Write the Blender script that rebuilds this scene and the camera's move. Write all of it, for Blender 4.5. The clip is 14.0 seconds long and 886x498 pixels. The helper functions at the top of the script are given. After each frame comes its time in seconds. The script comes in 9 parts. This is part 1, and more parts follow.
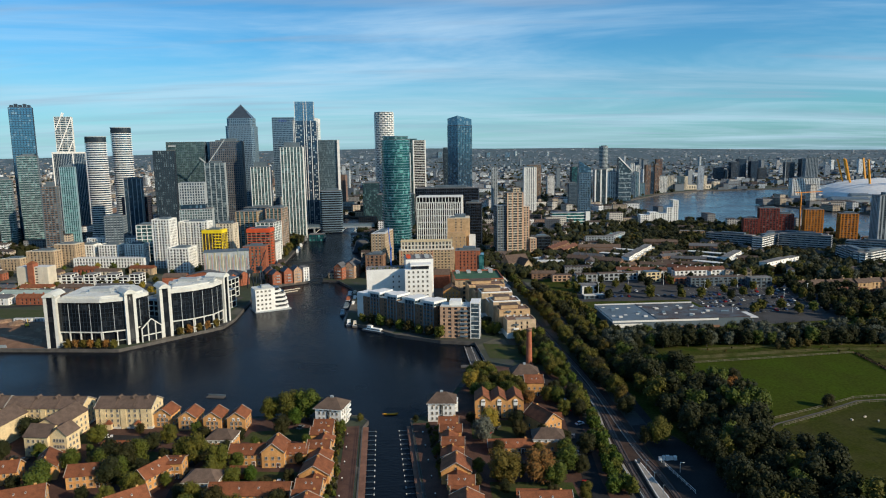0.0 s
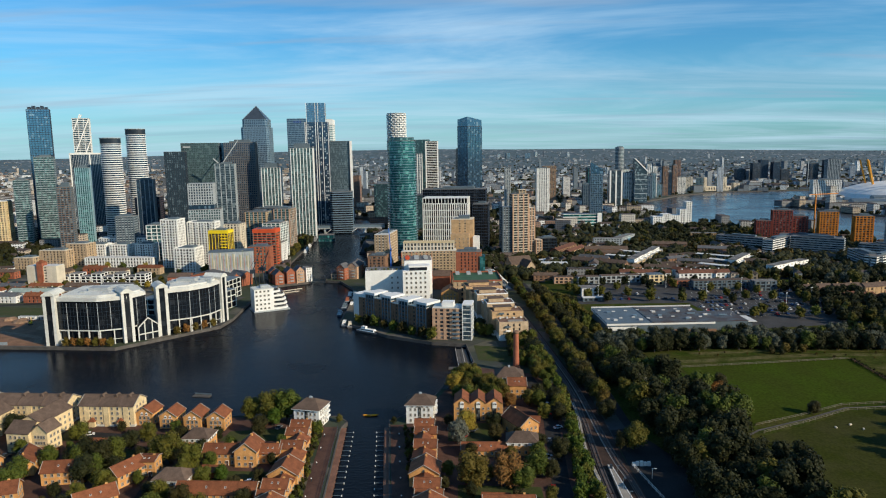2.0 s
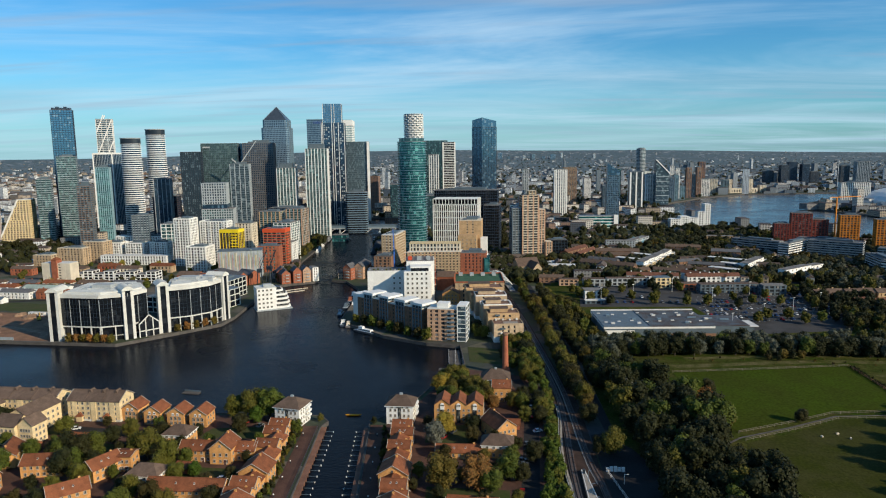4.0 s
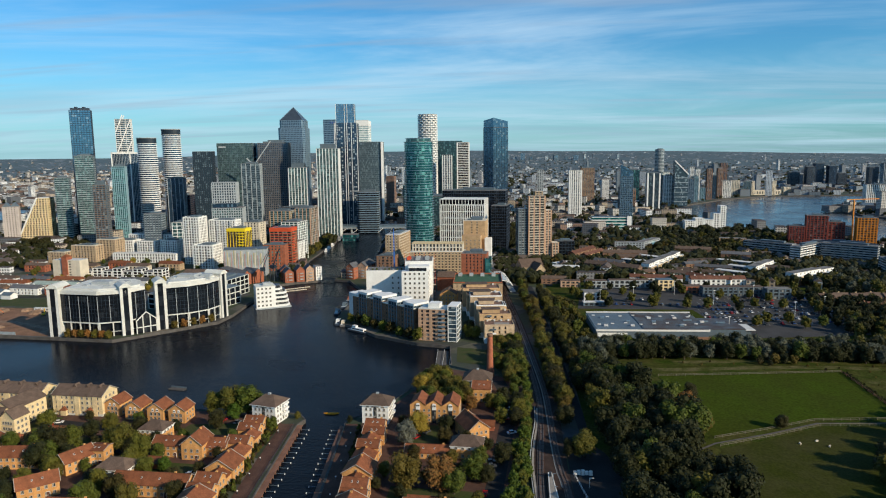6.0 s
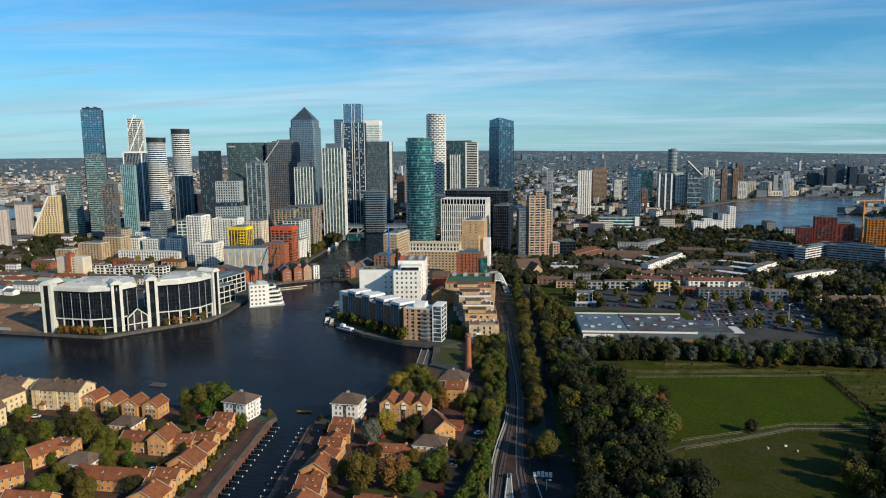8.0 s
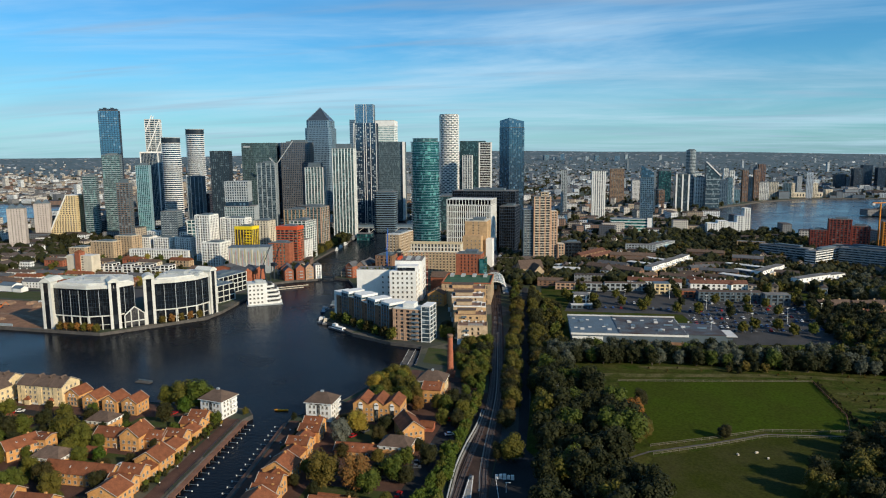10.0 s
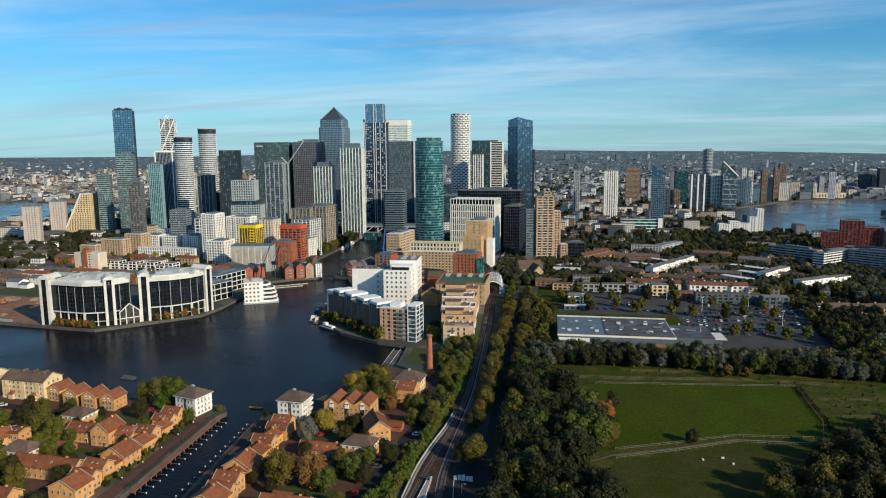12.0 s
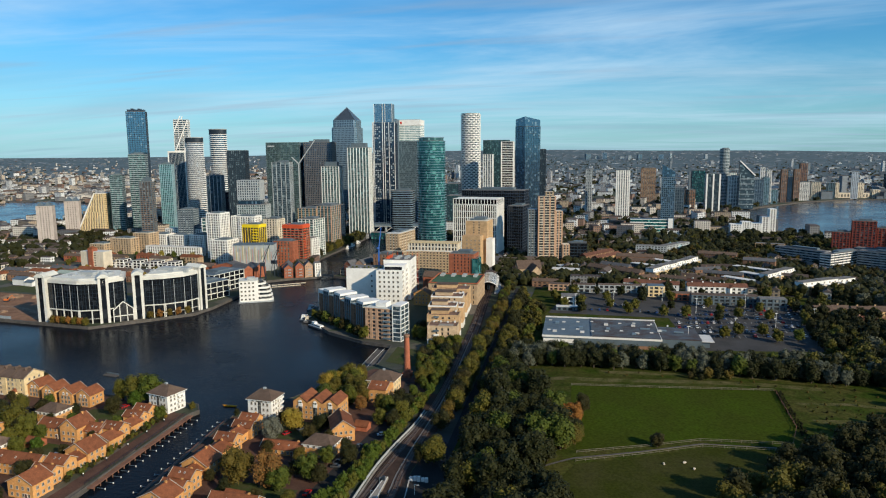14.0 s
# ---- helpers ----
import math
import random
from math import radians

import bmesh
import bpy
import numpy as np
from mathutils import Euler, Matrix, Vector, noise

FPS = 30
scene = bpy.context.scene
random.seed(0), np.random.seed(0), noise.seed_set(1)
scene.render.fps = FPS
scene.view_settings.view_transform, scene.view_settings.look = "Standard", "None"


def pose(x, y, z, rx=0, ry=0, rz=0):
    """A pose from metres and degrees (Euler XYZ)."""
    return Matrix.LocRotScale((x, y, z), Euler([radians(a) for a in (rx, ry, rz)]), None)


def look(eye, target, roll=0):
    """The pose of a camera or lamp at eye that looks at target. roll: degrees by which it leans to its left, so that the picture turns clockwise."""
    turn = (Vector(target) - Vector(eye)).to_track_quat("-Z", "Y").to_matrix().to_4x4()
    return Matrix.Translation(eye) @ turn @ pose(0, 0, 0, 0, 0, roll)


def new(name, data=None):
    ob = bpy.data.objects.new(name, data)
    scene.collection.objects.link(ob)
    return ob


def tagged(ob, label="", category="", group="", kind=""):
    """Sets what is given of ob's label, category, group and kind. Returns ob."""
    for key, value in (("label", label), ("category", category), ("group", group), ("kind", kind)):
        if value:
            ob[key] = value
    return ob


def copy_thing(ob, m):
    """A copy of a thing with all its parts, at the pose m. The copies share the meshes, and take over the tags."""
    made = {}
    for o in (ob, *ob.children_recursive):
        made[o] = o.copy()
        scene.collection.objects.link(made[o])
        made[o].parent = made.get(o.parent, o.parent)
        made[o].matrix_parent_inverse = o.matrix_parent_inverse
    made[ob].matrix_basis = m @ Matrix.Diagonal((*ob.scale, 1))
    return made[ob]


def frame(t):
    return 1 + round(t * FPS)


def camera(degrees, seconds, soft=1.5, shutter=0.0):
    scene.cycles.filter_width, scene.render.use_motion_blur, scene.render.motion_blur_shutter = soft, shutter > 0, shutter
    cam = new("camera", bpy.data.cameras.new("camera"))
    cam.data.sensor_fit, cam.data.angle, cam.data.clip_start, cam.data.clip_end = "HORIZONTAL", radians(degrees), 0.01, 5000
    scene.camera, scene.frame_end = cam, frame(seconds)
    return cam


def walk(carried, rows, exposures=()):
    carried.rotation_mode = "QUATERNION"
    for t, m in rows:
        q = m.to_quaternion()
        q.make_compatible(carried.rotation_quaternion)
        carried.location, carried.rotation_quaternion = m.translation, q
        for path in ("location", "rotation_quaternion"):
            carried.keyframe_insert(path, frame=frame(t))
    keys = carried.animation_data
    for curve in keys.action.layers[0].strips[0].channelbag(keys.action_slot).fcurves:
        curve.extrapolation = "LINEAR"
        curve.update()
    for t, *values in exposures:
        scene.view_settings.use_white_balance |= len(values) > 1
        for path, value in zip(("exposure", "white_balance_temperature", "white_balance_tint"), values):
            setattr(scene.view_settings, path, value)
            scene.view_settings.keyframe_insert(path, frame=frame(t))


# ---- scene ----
cam = camera(66.55, 14.0, soft=1.1)
PATH = [
    (0, (-12.96, -6.75, 130.34), (-4.46, 487.89, 57.82), -0.9),
    (0.5, (-7.89, -6.74, 130.44), (-2.89, 487.98, 58.2), -0.9),
    (1, (-2.74, -6.65, 130.49), (-1.74, 488.14, 58.49), -0.9),
    (1.5, (2.48, -6.47, 130.5), (-1.02, 488.27, 58.25), -0.9),
    (2, (7.78, -6.23, 130.46), (-0.47, 488.53, 58.71), -0.9),
    (2.5, (13.15, -5.93, 130.39), (-0.09, 488.72, 58.66), -0.8),
    (3, (18.6, -5.57, 130.29), (0.36, 488.99, 59.07), -0.8),
    (5.5, (46.81, -3.11, 129.57), (3.55, 490.0, 59.06), -0.6),
    (6, (52.62, -2.49, 129.43), (5.36, 490.29, 59.18), -0.6),
    (6.5, (58.47, -1.83, 129.3), (7.45, 490.6, 59.27), -0.6),
    (7, (64.36, -1.13, 129.18), (9.61, 490.87, 58.93), -0.6),
    (7.5, (70.29, -0.39, 129.09), (12.03, 491.25, 59.07), -0.5),
    (8, (76.26, 0.41, 129.01), (14.03, 491.53, 58.78), -0.5),
    (10.5, (106.52, 5.33, 128.96), (21.53, 493.06, 58.96), -0.4),
    (11, (112.66, 6.55, 128.99), (23.67, 493.53, 58.74), -0.4),
    (11.5, (118.84, 7.86, 129.01), (25.59, 494.08, 59.02), -0.5),
    (12, (125.05, 9.27, 129.03), (27.05, 494.52, 58.78), -0.4),
    (12.5, (131.32, 10.8, 129.02), (28.85, 495.13, 58.79), -0.5),
    (13, (137.64, 12.45, 128.97), (31.14, 495.94, 58.97), -0.5),
    (13.5, (144.03, 14.23, 128.85), (32.8, 496.65, 58.87), -0.4),
    (14, (150.5, 16.15, 128.67), (35.26, 497.59, 58.42), -0.5),
]
walk(cam, [(t, look(eye, target, roll)) for t, eye, target, roll in PATH], [(0.0, 0.0), (14.0, 0.0)])

# world: clear autumn morning, low sun from the south-east, thin high cloud
SUN_EL, SUN_AZ = radians(25), radians(122)      # azimuth clockwise from +y
world = bpy.data.worlds.new("sky")
scene.world = world
world.use_nodes = True
wn, wl = world.node_tree.nodes, world.node_tree.links
wn.clear()


def wnode(kind, **kw):
    n = wn.new(kind)
    for k, v in kw.items():
        n.inputs[int(k[1:])].default_value = v
    return n


sky = wn.new("ShaderNodeTexSky")
sky.sky_type = "NISHITA"
sky.sun_disc = False
sky.sun_elevation, sky.sun_rotation = SUN_EL, SUN_AZ
sky.altitude, sky.air_density, sky.dust_density, sky.ozone_density = 100, 1.0, 0.6, 2.2
coord = wn.new("ShaderNodeTexCoord")
sep = wn.new("ShaderNodeSeparateXYZ")
wl.new(coord.outputs["Generated"], sep.inputs[0])
lift = wnode("ShaderNodeMath", i1=0.07)
lift.operation = "ADD"
wl.new(sep.outputs[2], lift.inputs[0])
flat = []
for axis in (0, 1):
    d = wn.new("ShaderNodeMath")
    d.operation = "DIVIDE"
    wl.new(sep.outputs[axis], d.inputs[0])
    wl.new(lift.outputs[0], d.inputs[1])
    flat.append(d)
plane = wn.new("ShaderNodeCombineXYZ")
wl.new(flat[0].outputs[0], plane.inputs[0])
wl.new(flat[1].outputs[0], plane.inputs[1])


def cloud_layer(scale, stretch, lo, hi, detail, rough, warp, seed):
    mp = wn.new("ShaderNodeMapping")
    mp.inputs["Scale"].default_value = (scale * stretch, scale, 1)
    mp.inputs["Location"].default_value = (seed, seed * 0.37, 0)
    mp.inputs["Rotation"].default_value = (0, 0, radians(-12))
    wl.new(plane.outputs[0], mp.inputs[0])
    nz = wn.new("ShaderNodeTexNoise")
    nz.inputs["Scale"].default_value, nz.inputs["Detail"].default_value = 1.0, detail
    nz.inputs["Roughness"].default_value, nz.inputs["Distortion"].default_value = rough, warp
    wl.new(mp.outputs[0], nz.inputs["Vector"])
    rp = wn.new("ShaderNodeMapRange")
    rp.interpolation_type = "SMOOTHSTEP"
    rp.inputs["From Min"].default_value, rp.inputs["From Max"].default_value = lo, hi
    wl.new(nz.outputs[0], rp.inputs["Value"])
    return rp


def mix_in(base, cover, amount, colour):
    mul = wnode("ShaderNodeMath", i1=amount)
    mul.operation = "MULTIPLY"
    wl.new(cover.outputs[0], mul.inputs[0])
    mx = wn.new("ShaderNodeMixRGB")
    wl.new(mul.outputs[0], mx.inputs[0])
    wl.new(base, mx.inputs[1])
    mx.inputs[2].default_value = (*colour, 1)
    return mx.outputs[0]


def low_share(lo, hi, least):
    """1 near the horizon, falling to the least share overhead."""
    n = wn.new("ShaderNodeMapRange")
    n.interpolation_type = "SMOOTHSTEP"
    for k, v in (("From Min", lo), ("From Max", hi), ("To Min", 1.0), ("To Max", least)):
        n.inputs[k].default_value = v
    wl.new(sep.outputs[2], n.inputs["Value"])
    return n


def thinned(cover, share):
    m = wn.new("ShaderNodeMath")
    m.operation = "MULTIPLY"
    wl.new(cover.outputs[0], m.inputs[0])
    wl.new(share.outputs[0], m.inputs[1])
    return m


share = low_share(0.30, 0.62, 0.12)
tint = wn.new("ShaderNodeMixRGB")
tint.blend_type = "MULTIPLY"
tint.inputs[0].default_value = 1.0
tint.inputs[2].default_value = (0.41, 1.06, 1.46, 1)
wl.new(sky.outputs[0], tint.inputs[1])
colour = mix_in(tint.outputs[0], thinned(cloud_layer(0.55, 0.42, 0.36, 0.76, 6, 0.62, 0.6, 3.1), share), 0.72, (6.3, 8.6, 10.6))
colour = mix_in(colour, thinned(cloud_layer(1.3, 0.22, 0.53, 0.70, 5, 0.55, 0.3, 8.4), share), 0.55, (3.5, 4.9, 6.8))
low = wn.new("ShaderNodeMapRange")
low.interpolation_type = "SMOOTHSTEP"
for k, v in (("From Min", 0.16), ("From Max", 0.0), ("To Min", 0.0), ("To Max", 1.0)):
    low.inputs[k].default_value = v
wl.new(sep.outputs[2], low.inputs["Value"])
west = wn.new("ShaderNodeMapRange")
west.interpolation_type = "SMOOTHSTEP"
for k, v in (("From Min", -0.05), ("From Max", 0.6), ("To Min", 1.0), ("To Max", 0.3)):
    west.inputs[k].default_value = v
wl.new(sep.outputs[0], west.inputs["Value"])
colour = mix_in(colour, thinned(low, west), 0.55, (4.9, 7.6, 8.6))
bank = thinned(cloud_layer(0.8, 0.3, 0.48, 0.72, 2, 0.45, 0.3, 5.7), low_share(0.05, 0.16, 0.0))
colour = mix_in(colour, bank, 0.3, (3.1, 4.7, 6.2))
back = wn.new("ShaderNodeBackground")
back.inputs[1].default_value = 0.09
wl.new(colour, back.inputs[0])
wout = wn.new("ShaderNodeOutputWorld")
wl.new(back.outputs[0], wout.inputs[0])

sun = new("sun", bpy.data.lights.new("sun", "SUN"))
sun.data.energy, sun.data.angle, sun.data.color = 5.0, radians(0.53), (1.0, 0.86, 0.65)
sun_dir = Vector((math.sin(SUN_AZ) * math.cos(SUN_EL), math.cos(SUN_AZ) * math.cos(SUN_EL), math.sin(SUN_EL)))
sun.matrix_world = look(sun_dir * 500, (0, 0, 0))

# ---------------------------------------------------------------- materials
MATS = {}


def material(name, base, rough=0.7, metal=0.0, spread=0.25, size=6.0, grain=0.6, bump=0.0, second=None, vary=0.0, spec=0.25):
    """A plain surface with stains at the given size (m), fine grain, and some change from object to object."""
    m = bpy.data.materials.new(name)
    MATS[name] = m
    m.use_nodes = True
    n, l = m.node_tree.nodes, m.node_tree.links
    b = n["Principled BSDF"]
    b.inputs["Roughness"].default_value, b.inputs["Metallic"].default_value = rough, metal
    b.inputs["Specular IOR Level"].default_value = spec
    tc = n.new("ShaderNodeTexCoord")
    big, fine = n.new("ShaderNodeTexNoise"), n.new("ShaderNodeTexNoise")
    big.inputs["Scale"].default_value, big.inputs["Detail"].default_value = 1 / size, 5
    fine.inputs["Scale"].default_value, fine.inputs["Detail"].default_value = 1 / grain, 3
    for t in (big, fine):
        l.new(tc.outputs["Object"], t.inputs["Vector"])
    mix = n.new("ShaderNodeMixRGB")
    second = second or [c * (1 - spread) for c in base]
    mix.inputs[1].default_value, mix.inputs[2].default_value = (*base, 1), (*second, 1)
    rp = n.new("ShaderNodeMapRange")
    rp.inputs["From Min"].default_value, rp.inputs["From Max"].default_value = 0.35, 0.65
    l.new(big.outputs[0], rp.inputs["Value"])
    l.new(rp.outputs[0], mix.inputs[0])
    hsv = n.new("ShaderNodeHueSaturation")
    l.new(mix.outputs[0], hsv.inputs["Color"])
    val = n.new("ShaderNodeMapRange")
    val.inputs["From Min"].default_value, val.inputs["From Max"].default_value = 0.3, 0.7
    val.inputs["To Min"].default_value, val.inputs["To Max"].default_value = 1 - spread * 0.7, 1 + spread * 0.7
    l.new(fine.outputs[0], val.inputs["Value"])
    if vary:
        info = n.new("ShaderNodeObjectInfo")
        vr = n.new("ShaderNodeMapRange")
        vr.inputs["To Min"].default_value, vr.inputs["To Max"].default_value = 1 - vary, 1 + vary
        l.new(info.outputs["Random"], vr.inputs["Value"])
        mu = n.new("ShaderNodeMath")
        mu.operation = "MULTIPLY"
        l.new(val.outputs[0], mu.inputs[0])
        l.new(vr.outputs[0], mu.inputs[1])
        l.new(mu.outputs[0], hsv.inputs["Value"])
    else:
        l.new(val.outputs[0], hsv.inputs["Value"])
    l.new(hsv.outputs[0], b.inputs["Base Color"])
    if bump:
        bp = n.new("ShaderNodeBump")
        bp.inputs["Strength"].default_value, bp.inputs["Distance"].default_value = 0.6, bump
        l.new(fine.outputs[0], bp.inputs["Height"])
        l.new(bp.outputs[0], b.inputs["Normal"])
    return m


def glazing(name, base, lit, cell=(2.6, 3.4), metal=0.35, rough=0.12, share=0.3):
    """Curtain-wall glass: panes that differ a little, some with blinds drawn."""
    m = bpy.data.materials.new(name)
    MATS[name] = m
    m.use_nodes = True
    n, l = m.node_tree.nodes, m.node_tree.links
    b = n["Principled BSDF"]
    b.inputs["Roughness"].default_value, b.inputs["Metallic"].default_value = rough, metal
    tc = n.new("ShaderNodeTexCoord")
    sn = n.new("ShaderNodeVectorMath")
    sn.operation = "SNAP"
    sn.inputs[1].default_value = (cell[0], cell[0], cell[1])
    l.new(tc.outputs["Object"], sn.inputs[0])
    wnz = n.new("ShaderNodeTexWhiteNoise")
    l.new(sn.outputs[0], wnz.inputs["Vector"])
    rp = n.new("ShaderNodeMapRange")
    rp.inputs["From Min"].default_value, rp.inputs["From Max"].default_value = 1 - share, 1
    l.new(wnz.outputs["Value"], rp.inputs["Value"])
    mix = n.new("ShaderNodeMixRGB")
    mix.inputs[1].default_value, mix.inputs[2].default_value = (*base, 1), (*lit, 1)
    l.new(rp.outputs[0], mix.inputs[0])
    l.new(mix.outputs[0], b.inputs["Base Color"])
    inv = n.new("ShaderNodeMapRange")
    inv.inputs["To Min"].default_value, inv.inputs["To Max"].default_value = metal, metal * 0.3
    l.new(rp.outputs[0], inv.inputs["Value"])
    l.new(inv.outputs[0], b.inputs["Metallic"])
    bp = n.new("ShaderNodeBump")
    bp.inputs["Strength"].default_value, bp.inputs["Distance"].default_value = 0.25, 0.05
    l.new(wnz.outputs["Value"], bp.inputs["Height"])
    l.new(bp.outputs[0], b.inputs["Normal"])
    return m


def leaves(name, a, b_, c):
    """Foliage: three leaf colours mixed leaf by leaf and tree by tree."""
    m = bpy.data.materials.new(name)
    MATS[name] = m
    m.use_nodes = True
    n, l = m.node_tree.nodes, m.node_tree.links
    bs = n["Principled BSDF"]
    bs.inputs["Roughness"].default_value, bs.inputs["Specular IOR Level"].default_value = 0.7, 0.2
    geo, info = n.new("ShaderNodeNewGeometry"), n.new("ShaderNodeObjectInfo")
    mix, mix2 = n.new("ShaderNodeMixRGB"), n.new("ShaderNodeMixRGB")
    mix.inputs[1].default_value, mix.inputs[2].default_value = (*a, 1), (*b_, 1)
    mix2.inputs[2].default_value = (*c, 1)
    l.new(geo.outputs["Random Per Island"], mix.inputs[0])
    l.new(mix.outputs[0], mix2.inputs[1])
    pw = n.new("ShaderNodeMath")
    pw.operation = "POWER"
    pw.inputs[1].default_value = 2.0
    l.new(info.outputs["Random"], pw.inputs[0])
    l.new(pw.outputs[0], mix2.inputs[0])
    l.new(mix2.outputs[0], bs.inputs["Base Color"])
    return m


def water_material(name, base, wave, strength, gloss):
    m = bpy.data.materials.new(name)
    MATS[name] = m
    m.use_nodes = True
    n, l = m.node_tree.nodes, m.node_tree.links
    b = n["Principled BSDF"]
    b.inputs["Base Color"].default_value = (*base, 1)
    b.inputs["IOR"].default_value, b.inputs["Specular IOR Level"].default_value = 1.33, gloss
    tc = n.new("ShaderNodeTexCoord")
    a1, a2, a3 = (n.new("ShaderNodeTexNoise") for _ in range(3))
    for t, s in ((a1, 1 / wave), (a2, 1 / (wave * 6)), (a3, 1 / 70)):
        t.inputs["Scale"].default_value, t.inputs["Detail"].default_value = s, 4
        l.new(tc.outputs["Object"], t.inputs["Vector"])
    ad = n.new("ShaderNodeMath")
    ad.operation = "ADD"
    l.new(a1.outputs[0], ad.inputs[0])
    l.new(a2.outputs[0], ad.inputs[1])
    bp = n.new("ShaderNodeBump")
    bp.inputs["Distance"].default_value = 0.25
    st = n.new("ShaderNodeMapRange")
    st.inputs["From Min"].default_value, st.inputs["From Max"].default_value = 0.35, 0.65
    st.inputs["To Min"].default_value, st.inputs["To Max"].default_value = strength * 0.5, strength
    l.new(a3.outputs[0], st.inputs["Value"])
    l.new(st.outputs[0], bp.inputs["Strength"])
    l.new(ad.outputs[0], bp.inputs["Height"])
    l.new(bp.outputs[0], b.inputs["Normal"])
    ro = n.new("ShaderNodeMapRange")
    ro.inputs["From Min"].default_value, ro.inputs["From Max"].default_value = 0.35, 0.65
    ro.inputs["To Min"].default_value, ro.inputs["To Max"].default_value = 0.16, 0.30
    l.new(a3.outputs[0], ro.inputs["Value"])
    l.new(ro.outputs[0], b.inputs["Roughness"])
    return m


def town_ground(name, far=False):
    """Streets, yards and gardens seen from afar: patches of paving, asphalt and green; the far tones are blued for
    haze.
    """
    m = bpy.data.materials.new(name)
    MATS[name] = m
    m.use_nodes = True
    n, l = m.node_tree.nodes, m.node_tree.links
    b = n["Principled BSDF"]
    b.inputs["Roughness"].default_value = 0.9
    tc = n.new("ShaderNodeTexCoord")
    vo = n.new("ShaderNodeTexVoronoi")
    vo.inputs["Scale"].default_value = 1 / 26
    nz, n2 = n.new("ShaderNodeTexNoise"), n.new("ShaderNodeTexNoise")
    nz.inputs["Scale"].default_value, nz.inputs["Detail"].default_value = 1 / 60, 6
    n2.inputs["Scale"].default_value, n2.inputs["Detail"].default_value = 1 / 3, 4
    for t in (vo, nz, n2):
        l.new(tc.outputs["Object"], t.inputs["Vector"])
    sx = n.new("ShaderNodeSeparateColor")
    l.new(vo.outputs["Color"], sx.inputs[0])
    ramp = n.new("ShaderNodeValToRGB")
    ramp.color_ramp.interpolation = "CONSTANT"
    # Far land: blue-grey tones paint haze into the ground colour.
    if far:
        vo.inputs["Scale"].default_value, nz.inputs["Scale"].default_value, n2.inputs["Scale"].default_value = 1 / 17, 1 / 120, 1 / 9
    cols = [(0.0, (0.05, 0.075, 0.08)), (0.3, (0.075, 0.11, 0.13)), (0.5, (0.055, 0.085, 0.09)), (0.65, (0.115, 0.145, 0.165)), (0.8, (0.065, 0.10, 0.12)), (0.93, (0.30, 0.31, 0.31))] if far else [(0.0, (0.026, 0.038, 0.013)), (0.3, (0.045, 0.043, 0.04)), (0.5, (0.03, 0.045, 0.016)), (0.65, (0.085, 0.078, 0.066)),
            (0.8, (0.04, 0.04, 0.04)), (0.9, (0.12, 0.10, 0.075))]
    ramp.color_ramp.elements[0].color = (*cols[0][1], 1)
    ramp.color_ramp.elements[1].position, ramp.color_ramp.elements[1].color = cols[1][0], (*cols[1][1], 1)
    for p, c in cols[2:]:
        ramp.color_ramp.elements.new(p).color = (*c, 1)
    l.new(sx.outputs[0], ramp.inputs[0])
    mx = n.new("ShaderNodeMixRGB")
    rp = n.new("ShaderNodeMapRange")
    rp.inputs["From Min"].default_value, rp.inputs["From Max"].default_value = 0.45, 0.6
    l.new(nz.outputs[0], rp.inputs["Value"])
    l.new(rp.outputs[0], mx.inputs[0])
    l.new(ramp.outputs[0], mx.inputs[1])
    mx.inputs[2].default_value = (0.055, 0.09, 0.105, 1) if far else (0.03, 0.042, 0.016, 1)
    hs = n.new("ShaderNodeHueSaturation")
    l.new(mx.outputs[0], hs.inputs["Color"])
    vv = n.new("ShaderNodeMapRange")
    vv.inputs["To Min"].default_value, vv.inputs["To Max"].default_value = 0.5, 1.5
    l.new(n2.outputs[0], vv.inputs["Value"])
    l.new(vv.outputs[0], hs.inputs["Value"])
    l.new(hs.outputs[0], b.inputs["Base Color"])
    return m


